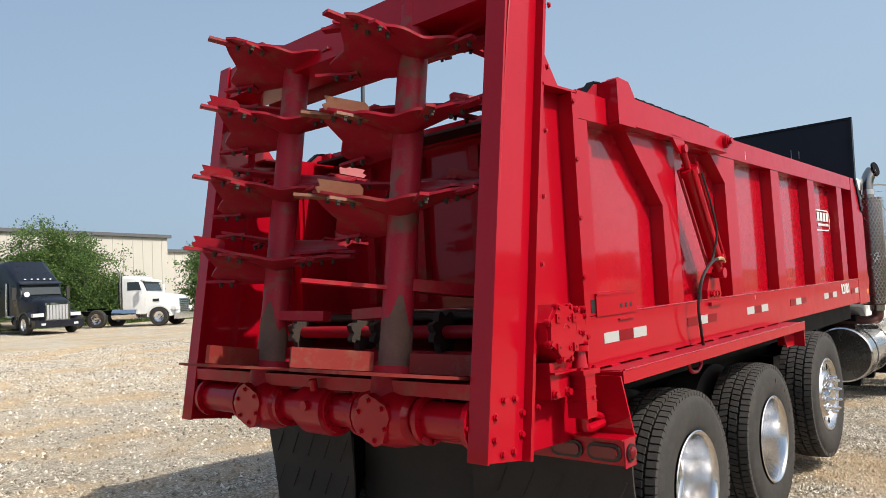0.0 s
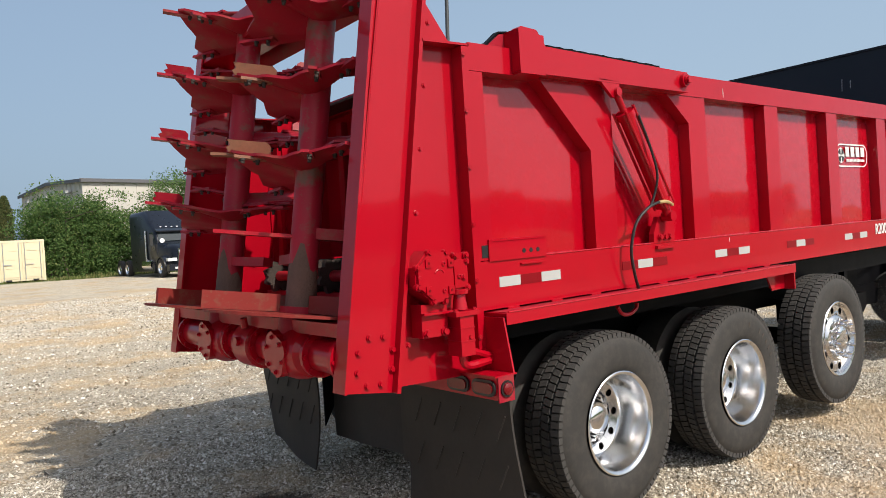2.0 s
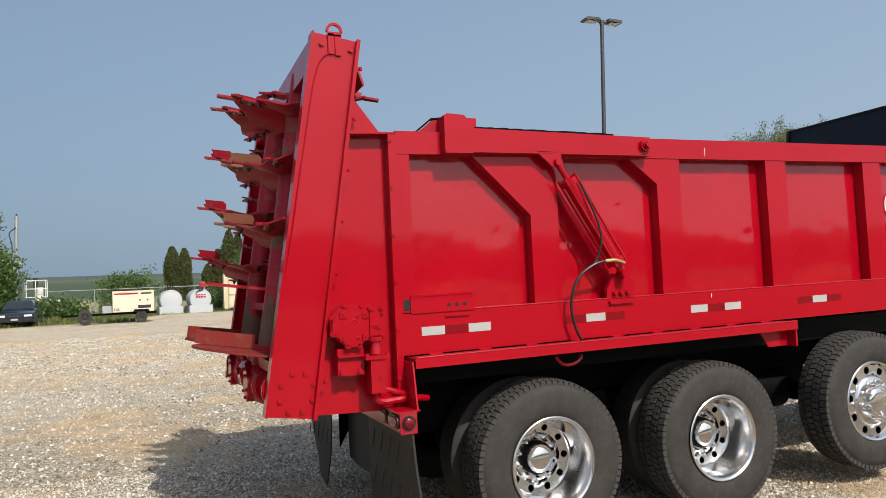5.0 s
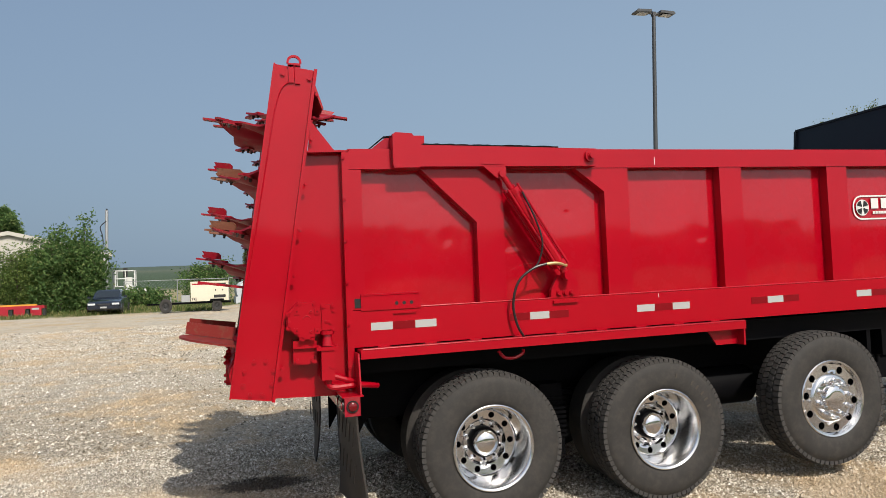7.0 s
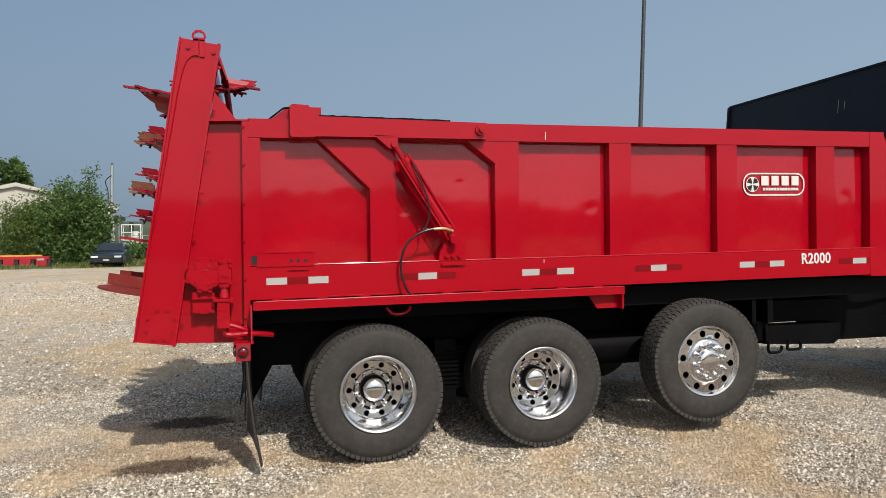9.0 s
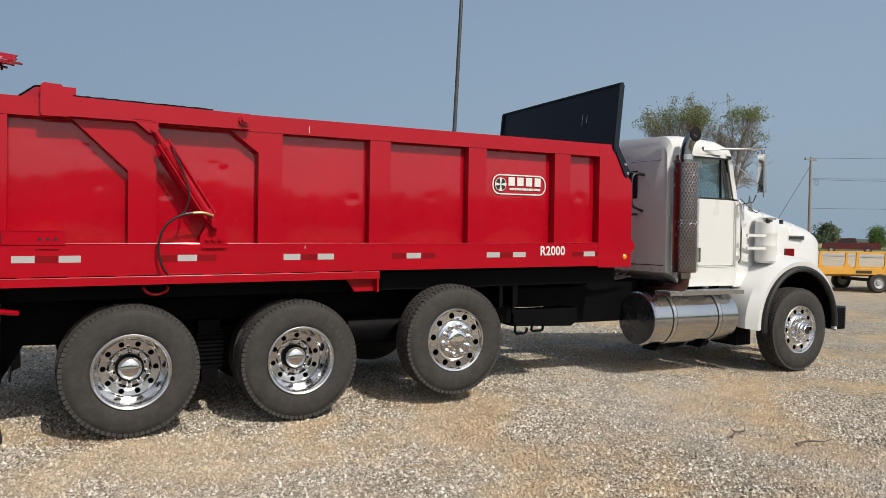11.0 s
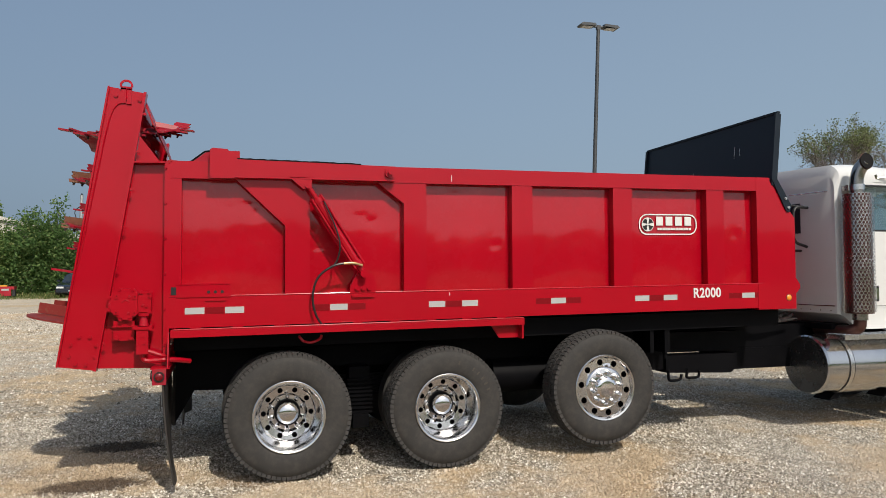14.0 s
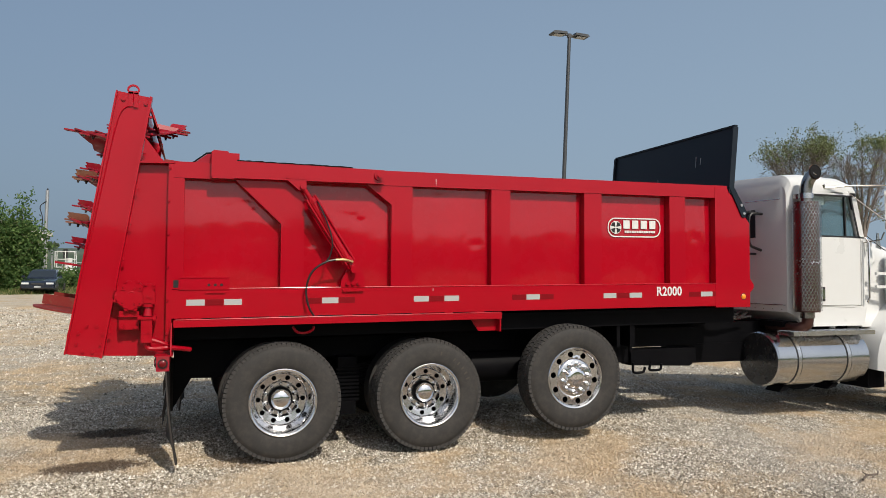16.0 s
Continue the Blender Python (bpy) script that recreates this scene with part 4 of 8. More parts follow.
def beater(y, k):
    tube = part("beater", cyl(bmesh.new(), axis_at(y, 1.27), axis_at(y, 2.98), 0.072, seg=28), TUBE_WORN, truck, "upright red beater, paint worn off its tube", smooth=True)
    cyl_b = C(axis_at(y, 1.16), axis_at(y, 1.29), 0.10, seg=24)
    part("lower_bearing", cyl_b, RED_PAD, tube, smooth=True)
    bm = bmesh.new()
    crest = [1.50 + 0.07 * math.sin(a_ * 0.52 + k) + 0.035 * math.sin(a_ * 1.31 + 2 * k) for a_ in range(24)]
    lo = [bm.verts.new(place(y, 1.262, 15 * a_, 0.0765)) for a_ in range(24)]
    hi = [bm.verts.new(place(y, crest[a_], 15 * a_, 0.0732)) for a_ in range(24)]
    for a_ in range(24):
        b_ = (a_ + 1) % 24
        bm.faces.new((lo[a_], lo[b_], hi[b_], hi[a_]))
    part("caked_dirt", bm, MUD, tube, "dried brown dirt", smooth=True)
    # disc below
    bm = bmesh.new()
    c0, c1 = axis_at(y, 1.245), axis_at(y, 1.258)
    cyl(bm, c0, c1, 0.455, seg=40)
    part("spinner_disc", bm, BLADE, tube, "worn red spinner disc")
    for q in range(3):
        a = (150 if k == 0 else 190) + 120 * q
        bm = bmesh.new()
        p, e = place(y, 1.262, a, 0.10), place(y, 1.262, a + 6, 0.465)
        d = (e - p).normalized()
        sd = d.cross(AXD).normalized() * 0.010
        vs = [p, e, e + AXD * 0.085, p + AXD * 0.085]
        lo = [bm.verts.new(v - sd) for v in vs]
        hi = [bm.verts.new(v + sd) for v in vs]
        bm.faces.new(lo)
        bm.faces.new(hi[::-1])
        for i in range(4):
            j = (i + 1) % 4
            bm.faces.new((lo[i], hi[i], hi[j], lo[j]))
        part("disc_blade", bm, BLADE, tube, "dull worn red disc blade")
    # flights
    levels = ((2.92, 2), (2.55, 0), (2.17, 1), (1.80, -1)) if k else ((2.74, 12), (2.37, -20), (1.99, -21), (1.64, 0))
    for n, (z0, turn) in enumerate(levels):
        for h in (0, 180):
            if k == 0 and n == 3:
                bm = bmesh.new()
                paddle(bm, y, z0 - 0.02, 150 + h, 0.05, 0.40 if h else 0.44, 0.0, 0.05 if h else 0.032, 0, 0.055 if h else 0.018)
                part("beater_arm", bm, RED_WORN, tube, bevel=0.003)
                continue
            bm = bmesh.new()
            z = z0 + (0.15 if h else 0.0)
            flight(bm, y, z, turn + h)
            part("flight", bm, RED_PAD, tube, "curved red flight", smooth=True)
            bare = k == 0 and n in (1, 2) and h == 0
            for a, r0, r1, w in ((112, 0.26, 0.48, 0.024), (165, 0.24, 0.50, 0.028), (186, 0.22, 0.37, 0.024), (262, 0.22, 0.37, 0.024), (286, 0.24, 0.49, 0.026)):
                up = sweep(a)[0] - 0.016
                rusty = bare and 120 < a < 240
                bm = bmesh.new()
                paddle(bm, y, z, a + turn + h, r0, r1, up, w, -3)
                part("paddle", bm, RUST if rusty else RED_PAD, tube, "bare rusty paddle" if rusty else "")
                for rr in (r0 + 0.04, r0 + 0.11):
                    bolt("paddle_bolt", place(y, z, a + turn + h, rr, up), -AXD, 0.009, 0.024, DIRTY, tube)
            if n == 0 and h == 0:
                continue
            bm = bmesh.new()
            if k == 0:
                upright(bm, y, z, 172 + turn + h, 0.20, 0.40, sweep(165)[0] - 0.006, 0.058)
            else:
                upright(bm, y, z, 160 + turn + h, 0.30, 0.45, sweep(165)[0] + 0.004, 0.055)
            part("bent_blade", bm, RUST if bare else RED_PAD, tube, "bare rusty blade" if bare else "")
    # arms below the top beam
    bm = bmesh.new()
    paddle(bm, y, 2.90, 285 if k else 75, 0.04, 0.36, 0.0, 0.045, 0, 0.06)
    part("beater_arm", bm, RED, tube, bevel=0.004)
    bm = bmesh.new()
    paddle(bm, y, 1.50, 285 if k else 80, 0.04, 0.34, 0.0, 0.04, 0, 0.05)
    part("beater_arm", bm, RED_WORN, tube, bevel=0.004)
    # right-angle drive below
    part("drive_box", L([(-0.17, 0.085), (-0.15, 0.115), (-0.06, 0.135), (0.06, 0.135), (0.15, 0.115), (0.17, 0.085)], (DX, y, DZ), "y", 20), RED, tube, smooth=True)
    pts = []
    for q in range(24):
        a_ = radians(15 * q + 7.5)
        rr_ = 0.112 if (q // 3) % 2 else 0.098
        pts.append((y + rr_ * math.cos(a_), DZ + rr_ * math.sin(a_)))
    part("drive_cover", PR(pts, DX - 0.135, DX - 0.08, "x"), RED, tube, bevel=0.006)
    for q in range(6):
        a_ = radians(60 * q + 22)
        bolt("cover_bolt", (DX - 0.135, y + 0.084 * math.cos(a_), DZ + 0.084 * math.sin(a_)), (-1, 0, 0), 0.009, 0.014, RED, tube)
    part("drive_neck", C((DX + 0.02, y, DZ + 0.10), axis_at(y, 1.23), 0.09, seg=20), RED_PAD, tube, smooth=True)


for y, k in BEATERS:
    beater(y, k)
bm = bmesh.new()
lathe(bm, [(-0.10, 0.09), (-0.09, 0.125), (0.09, 0.125), (0.10, 0.09)], (DX, 1.08, DZ), "y", 24)
cyl(bm, (DX - 0.14, 1.08, DZ + 0.03), (DX - 0.10, 1.08, DZ + 0.03), 0.025, seg=10)
cyl(bm, (DX - 0.09, 1.05, DZ + 0.10), (DX - 0.10, 1.05, DZ + 0.15), 0.02, seg=10)
part("middle_coupling", bm, RED, rear, smooth=True)

# -- apron drive seen inside the rear opening --
apron = part("apron_shaft", C((-0.98, 0.15, 1.40), (-0.98, far_y(0.15), 1.40), 0.035, seg=16), RED_WORN, truck, "apron chain drive shaft with sprockets", smooth=True)
for y in (0.32, 0.80, 1.24, 1.42, 1.98):
    bm = bmesh.new()
    prism(bm, [(-0.98 + rr_ * math.cos(q * math.pi / 16), 1.40 + rr_ * math.sin(q * math.pi / 16)) for q, rr_ in ((q, (0.082, 0.100, 0.112, 0.100)[q % 4]) for q in range(32))], y - 0.02, y + 0.02)
    part("sprocket", bm, DIRTY, apron, "grimy chain sprocket", smooth=True)
for q in range(4):
    bm = bmesh.new()
    box(bm, -0.93 + 0.22 * q, -0.87 + 0.22 * q, 0.25, far_y(0.25), 1.47, 1.495)
    part("apron_slat", bm, DIRTY, apron)
part("apron_floor", B(-0.86, 4.7, 0.2, far_y(0.2), 1.455, 1.47), DIRTY, apron)
part("lower_sill", B(-0.98, -0.86, 0.1, far_y(0.1), 1.20, 1.30), RED_WORN, rear, bevel=0.006)

# -- apron gearbox and motor on the near side --
GEAR = [(-1.297, 1.372), (-1.297, 1.458), (-1.224, 1.530), (-1.122, 1.528), (-1.082, 1.482), (-1.055, 1.508), (-1.000, 1.506), (-0.997, 1.345), (-1.084, 1.343), (-1.140, 1.290), (-1.206, 1.291)]
gear = part("apron_gearbox", PR(GEAR, -0.040, 0.055), RED, truck, "red cast apron gearbox with bolted cover", bevel=0.008)
gx_, gz_ = -1.185, 1.410
part("gearbox_cover", PR([(gx_ + (x - gx_) * 0.93, gz_ + (z - gz_) * 0.93) for x, z in GEAR[:4] + [(-1.085, 1.485), (-1.085, 1.345)] + GEAR[9:]], -0.056, -0.040), RED, gear, bevel=0.006)
part("side_cover", B(-1.080, -1.002, -0.050, -0.040, 1.352, 1.480), RED, gear, bevel=0.006)
for x, z in ((-1.218, 1.519), (-1.126, 1.516), (-1.287, 1.456), (-1.287, 1.370), (-1.207, 1.300), (-1.142, 1.299), (-1.070, 1.500), (-1.006, 1.498), (-1.006, 1.471), (-1.006, 1.350), (-1.028, 1.398)):
    part("cover_ear", C((x, -0.052, z), (x, -0.030, z), 0.017, seg=14), RED, gear, smooth=True)
    part("cover_bolt", hex_bolt(bmesh.new(), (x, -0.052, z), (0, -1, 0), 0.010, 0.010), RED, gear)
for x, z in ((-1.234, 1.474), (-1.108, 1.469), (-1.237, 1.353), (-1.111, 1.347)):
    part("cover_pad", B(x - 0.016, x + 0.016, -0.064, -0.055, z - 0.018, z + 0.018), RED, gear, bevel=0.003)
    part("pad_hole", C((x, -0.066, z), (x, -0.063, z), 0.006, seg=10), LENS_R, gear)
for x, z in ((-1.281, 1.412), (-1.147, 1.468), (-1.150, 1.346), (-1.054, 1.404)):
    part("plug", L([(0.0, 0.010), (-0.006, 0.010), (-0.007, 0.006), (-0.003, 0.005), (-0.003, 0.0)], (x, -0.050 if x < -1.2 or x > -1.1 else -0.056, z), "y", 12), RED, gear, smooth=True)
part("cast_arc", pipe(bmesh.new(), [(-1.172 + 0.026 * math.cos(a), -0.056, 1.418 + 0.026 * math.sin(a)) for a in (radians(20 + 140 * k / 8) for k in range(9))], 0.004, 6), RED, gear, smooth=True)
part("gearbox_bracket", B(-1.260, -1.113, -0.020, 0.06, 1.140, 1.290), RED, gear, bevel=0.006)
part("bracket_lip", B(-1.262, -1.090, -0.045, -0.020, 1.242, 1.252), RED, gear, bevel=0.003)
for x in (-1.235, -1.135):
    part("bracket_bolt", hex_bolt(bmesh.new(), (x, -0.02, 1.160), (0, -1, 0), 0.016, 0.020), RED, gear)
motor = part("hydraulic_motor", B(-1.093, -1.012, -0.085, 0.01, 1.040, 1.222), RED, truck, "red hydraulic apron motor", bevel=0.012)
part("motor_neck", L([(1.345, 0.0), (1.345, 0.042), (1.322, 0.042), (1.318, 0.026), (1.250, 0.036), (1.250, 0.0)], (-1.048, -0.035, 0), "z", 20), RED, motor, smooth=True)
part("motor_flange", B(-1.122, -0.983, -0.095, 0.03, 1.224, 1.246), RED, motor, bevel=0.004)
for x in (-1.108, -0.997):
    part("flange_bolt", hex_bolt(bmesh.new(), (x, -0.075, 1.246), (0, 0, 1), 0.010, 0.012), RED, motor)
for z in (1.165, 1.105):
    part("motor_band", B(-1.096, -1.009, -0.088, 0.013, z, z + 0.006), RED, motor)
part("motor_plug", C((-1.036, -0.093, 1.125), (-1.036, -0.084, 1.125), 0.010, seg=12), RED, motor)
part("motor_elbow", pipe(bmesh.new(), spline([(-1.02, -0.04, 1.058), (-0.985, -0.04, 1.048), (-0.93, -0.04, 1.028), (-0.875, -0.03, 1.012)]), 0.017), RED, motor, smooth=True)
part("motor_elbow", pipe(bmesh.new(), spline([(-1.05, -0.04, 1.045), (-1.045, -0.04, 1.000), (-1.01, -0.04, 0.986), (-0.95, -0.04, 0.988), (-0.870, -0.03, 0.990), (-0.72, 0.06, 0.965)]), 0.020), RED, motor, smooth=True)

# -- tail light bar, brackets, flaps --
bar = part("light_bar", B(-0.972, -0.880, -0.175, far_y(-0.175), 0.83, 0.935), RED, truck, "red tail light bar", bevel=0.006)
part("bar_top", B(-0.987, -0.852, -0.18, far_y(-0.18), 0.935, 0.943), RED, bar)
for s in (0, 1):
    Y = (lambda a: a) if s == 0 else far_y
    for y in (0.10, -0.085):
        rx = 0.080
        bm = bmesh.new()
        pts = rounded(Y(y) - rx, Y(y) + rx, 0.845, 0.920, 0.034)
        prism(bm, pts, -0.983, -0.972, "x")
        part("lamp_grommet", bm, HOSE, bar)
        bm = bmesh.new()
        prism(bm, rounded(Y(y) - rx + 0.013, Y(y) + rx - 0.013, 0.858, 0.907, 0.024), -0.990, -0.983, "x")
        part("tail_lamp", bm, LENS_R, bar, "oval red tail lamp", bevel=0.004)
    pts = [(Y(-0.13), 1.195), (Y(0.02), 1.195), (Y(0.05), 0.935), (Y(-0.18), 0.935)]
    part("bar_hanger", PR(pts, -0.872, -0.862, "x"), RED, bar)
    part("bar_end", PR([(Y(-0.182), 0.82), (Y(-0.176), 0.82), (Y(-0.176), 0.94), (Y(-0.182), 0.94)], -0.972, -0.875, "x"), RED_PAD, bar)
    d = -1 if s == 0 else 1
    part("lamp_grommet", C((-0.924, Y(-0.182), 0.880), (-0.924, Y(-0.190), 0.880), 0.038, seg=24), HOSE, bar, smooth=True)
    part("side_lamp", L([(0.0, 0.029), (d * 0.008, 0.027), (d * 0.014, 0.018), (d * 0.016, 0.0)], (-0.924, Y(-0.190), 0.880), "y", 20), LENS_R, bar, "round red side lamp", smooth=True)


def mudflap(name, y0, y1, z0, z1, x, curl, seed, chevrons, label):
    rr = random.Random(seed)
    bm = bmesh.new()
    n, k = 14, 14
    rows = []
    for j in range(k + 1):
        f = j / k
        row = []
        for i in range(n + 1):
            g = i / n
            y = y0 + (y1 - y0) * g + 0.012 * math.sin(5 * f + seed)
            z = z1 + (z0 - z1) * f * (1 + 0.05 * math.sin(3 * g + seed))
            xx = x + curl * f * f * math.sin(2.4 * g + seed) + 0.012 * math.sin(6 * g + 2 * f)
            row.append(Vector((xx, y, z)))
        rows.append(row)
    for off, flip in ((0.0, 1), (0.012, 0)):
        v = [[bm.verts.new(p + Vector((off, 0, 0))) for p in row] for row in rows]
        for j in range(k):
            for i in range(n):
                bm.faces.new((v[j][i], v[j][i + 1], v[j + 1][i + 1], v[j + 1][i]))
        if off == 0:
            va = v
    border = [(j, 0) for j in range(k)] + [(k, i) for i in range(n)] + [(j, n) for j in range(k, 0, -1)] + [(0, i) for i in range(n, 0, -1)]
    for (a, b), (c, d) in zip(border, border[1:] + border[:1]):
        bm.faces.new((va[a][b], va[c][d], v[c][d], v[a][b]))
    flap = part(name, bm, FLAP, truck, label, smooth=True)
    if chevrons:
        bm = bmesh.new()
        for q in range(5):
            for zz in (0.30, 0.62):
                bm = bmesh.new()
                yc = y0 + (y1 - y0) * (0.12 + 0.19 * q)
                zc = z1 + (z0 - z1) * zz
                s_ = 1 if (q % 2) else -1
                for dy, dz in ((-0.07, 0.13),):
                    pipe(bm, [(x - 0.012, yc, zc), (x - 0.012, yc + dy, zc + dz)], 0.0035, 5)
                part("flap_rib", bm, FLAP, flap)
    return flap


mudflap("mudflap", -0.185, 0.66, 0.115, 0.83, -0.905, 0.09, 1, True, "black rubber mudflap under the light bar")
mudflap("mudflap", 1.60, 2.42, 0.17, 0.83, -0.945, -0.06, 2, True, "curled black rubber mudflap with chevron ribs")
mudflap("centre_flap", 0.72, 1.66, 0.33, 0.83, -0.80, 0.03, 4, False, "smooth black rubber centre flap")
part("flap_strap", B(-0.89, -0.86, 0.66, 0.73, 0.36, 0.83), FLAP, truck)

# -- chassis --
chassis = part("chassis_frame", B(-0.85, 9.0, 0.66, 0.75, 0.80, 1.06), BLACK, truck, "black chassis rails")
part("chassis_rail", B(-0.85, 9.0, far_y(0.75), far_y(0.66), 0.80, 1.06), BLACK, chassis)
for x in (-0.8, 0.65, 2.2, 3.6, 4.9, 6.0):
    part("cross_member", B(x, x + 0.12, 0.75, far_y(0.75), 0.82, 1.04), BLACK, chassis)
part("sub_frame", lean(B(-0.85, 4.95, 0.18, 0.30, 1.03, 1.19)), BLACK, chassis)
part("sub_frame", lean(B(-0.85, 4.95, far_y(0.30), far_y(0.18), 1.03, 1.19)), BLACK, chassis)
for i in range(13):
    part("floor_bearer", B(-0.7 + 0.45 * i, -0.62 + 0.45 * i, 0.32, far_y(0.32), 1.09, 1.2), BLACK, chassis)
part("hopper_belly", lean(PR([(0.30, 1.20), (0.60, 0.98), (far_y(0.60), 0.98), (far_y(0.30), 1.20)], -0.80, 4.9, "x")), BLACK, chassis)
part("rear_plate", PR([(-0.86, 1.18), (-0.25, 1.18), (-0.25, 0.70), (-0.49, 0.65), (-0.71, 0.655), (-0.86, 0.39)], 0.60, 0.615), BLACK, chassis)
part("rear_plate", PR([(-0.86, 1.18), (-0.25, 1.18), (-0.25, 0.70), (-0.49, 0.65), (-0.71, 0.655), (-0.86, 0.39)], far_y(0.615), far_y(0.60)), BLACK, chassis)
for x, z in ((0.0, 0.50), (1.335, 0.50), (2.86, 0.585)):
    part("axle", C((x, 0.15, z), (x, far_y(0.15), z), 0.075, seg=16), BLACK, chassis, smooth=True)
for x in (0.0, 1.335):
    bm = bmesh.new()
    bmesh.ops.create_uvsphere(bm, u_segments=20, v_segments=12, radius=0.24)
    for v in bm.verts:
        v.co = Vector((x + v.co.x * 1.1, CY + v.co.y * 0.8, 0.52 + v.co.z))
    part("differential", bm, BLACK, chassis, smooth=True)
bm = bmesh.new()
for q in range(9):
    ln = 0.62 - 0.045 * q
    box(bm, 0.667 - ln, 0.667 + ln, 0.60, 0.68, 0.72 - 0.022 * q, 0.738 - 0.022 * q)
part("leaf_spring", bm, BLACK, chassis)
bm = bmesh.new()
for q in range(9):
    box(bm, 0.56, 0.78, 0.40, 0.42, 0.42 + 0.035 * q, 0.44 + 0.035 * q)
box(bm, 0.58, 0.76, 0.42, 0.62, 0.40, 0.82)
box(bm, 0.60, 0.74, 0.36, 0.44, 0.30, 0.42)
part("spring_seat", bm, BLACK, chassis, bevel=0.006)
# tool boxes, air tanks and hangers ahead of the lift axle
part("frame_gusset", B(3.15, 3.82, 0.46, 0.60, 0.66, 0.86), BLACK, chassis, bevel=0.01)
part("lower_bar", B(4.40, 5.60, 0.64, 0.74, 0.60, 0.82), BLACK, chassis, bevel=0.01)
part("brake_chamber", C((2.70, 0.80, 0.74), (2.95, 0.80, 0.74), 0.13, seg=20), BLACK, chassis, smooth=True)
# added block that hides bright ground showing through under the chassis
part("suspension_beam", B(0.20, 1.15, 0.95, 1.30, 0.55, 0.90), BLACK, chassis, bevel=0.02)
part("lift_axle_tank", C((1.95, 0.62, 0.66), (2.55, 0.62, 0.66), 0.16, seg=24), BLACK, chassis, smooth=True)
part("frame_box", B(3.75, 4.75, 0.54, 0.66, 0.82, 1.02), BLACK, chassis, "black frame-side tool box", bevel=0.01)
part("tow_bracket", PR([(3.78, 0.80), (3.78, 0.63), (4.55, 0.60), (4.63, 0.66), (4.63, 0.80)], 0.42, 0.62), BLACK, chassis, bevel=0.01)
bm = bmesh.new()
pipe(bm, spline([(3.80, 0.41, 0.66), (3.80, 0.41, 0.57), (3.84, 0.41, 0.55), (3.93, 0.41, 0.56), (3.95, 0.41, 0.61)]), 0.014)
pipe(bm, spline([(4.03, 0.41, 0.66), (4.01, 0.41, 0.58), (4.09, 0.41, 0.57), (4.15, 0.41, 0.58), (4.16, 0.41, 0.64)]), 0.014)
part("pintle_hook", bm, BLACK, chassis, smooth=True)
bm = bmesh.new()
for q in range(7):
    lathe(bm, [(0, 0.028), (0.012, 0.034), (0.024, 0.028)], (3.72, 0.35, 0.84 + 0.03 * q), "z", 14)
cyl(bm, (3.72, 0.35, 0.78), (3.72, 0.35, 1.20), 0.018, seg=10)
part("body_spring", bm, BLACK, chassis, smooth=True)
part("body_hanger", B(3.62, 3.68, 0.2, 0.5, 0.86, 1.2), BLACK, chassis, bevel=0.005)
part("body_hanger", B(3.46, 3.50, 0.2, 0.5, 0.86, 1.2), BLACK, chassis, bevel=0.005)
bm = bmesh.new()
for q in range(5):
    pipe(bm, spline([(5.0 + 0.06 * q, 0.7 + 0.2 * q, 1.10), (5.2, 0.6 + 0.2 * q, 1.20 + 0.02 * q), (5.45, 0.65 + 0.18 * q, 1.12), (5.7, 0.8 + 0.1 * q, 1.16)]), 0.016, 6)
part("air_line", bm, HOSE, chassis, smooth=True)
for q in range(3):
    part("pale_hose", pipe(bmesh.new(), spline([(4.55 + 0.1 * q, 0.50, 1.10), (4.8 + 0.1 * q, 0.45, 1.14 + 0.02 * q), (5.1, 0.47, 1.10 + 0.02 * q), (5.5, 0.52, 1.13)]), 0.012, 6), STEEL, chassis, "pale grey hose", smooth=True)


# -- wheels --
def tyre_mesh(r, w, ri=0.292):
    """A truck tyre about y with its outer face at y = 0."""
    bm = bmesh.new()
    prof = [(0.055, ri - 0.005), (0.030, ri + 0.002), (0.014, ri + 0.020), (0.004, ri + 0.055), (0.0, ri + 0.105), (0.004, r - 0.085), (0.012, r - 0.050), (0.016, r - 0.046), (0.022, r - 0.030), (0.034, r - 0.016),
            (0.045, r - 0.020), (w - 0.045, r - 0.020), (w - 0.020, r - 0.03), (w, r - 0.10), (w, ri + 0.08), (w - 0.03, ri), (w - 0.05, ri - 0.005)]
    lathe(bm, prof, seg=72)
    return bm


def tread_mesh(w, tread_rows, seg_blocks):
    """The lugs that stand proud of the tread."""
    bm = bmesh.new()
    # lugs
    for row, (y0, y1, skew, rl) in enumerate(tread_rows):
        for q in range(seg_blocks):
            a0 = 2 * math.pi * (q + 0.5 * (row % 2)) / seg_blocks
            da = 2 * math.pi / seg_blocks * 0.40
            vs = []
            for rad in (rl - 0.030, rl):
                for y, a in ((y0, a0 - da), (y0, a0 + da), (y1, a0 + da + skew), (y1, a0 - da + skew)):
                    rr_ = rad - (0.008 if (y < 0.03 or y > w - 0.03) else 0)
                    vs.append(bm.verts.new((rr_ * math.cos(a), y, rr_ * math.sin(a))))
            bm.faces.new(vs[4:8])
            for i in range(4):
                bm.faces.new((vs[i], vs[(i + 1) % 4], vs[4 + (i + 1) % 4], vs[4 + i]))
    return bm


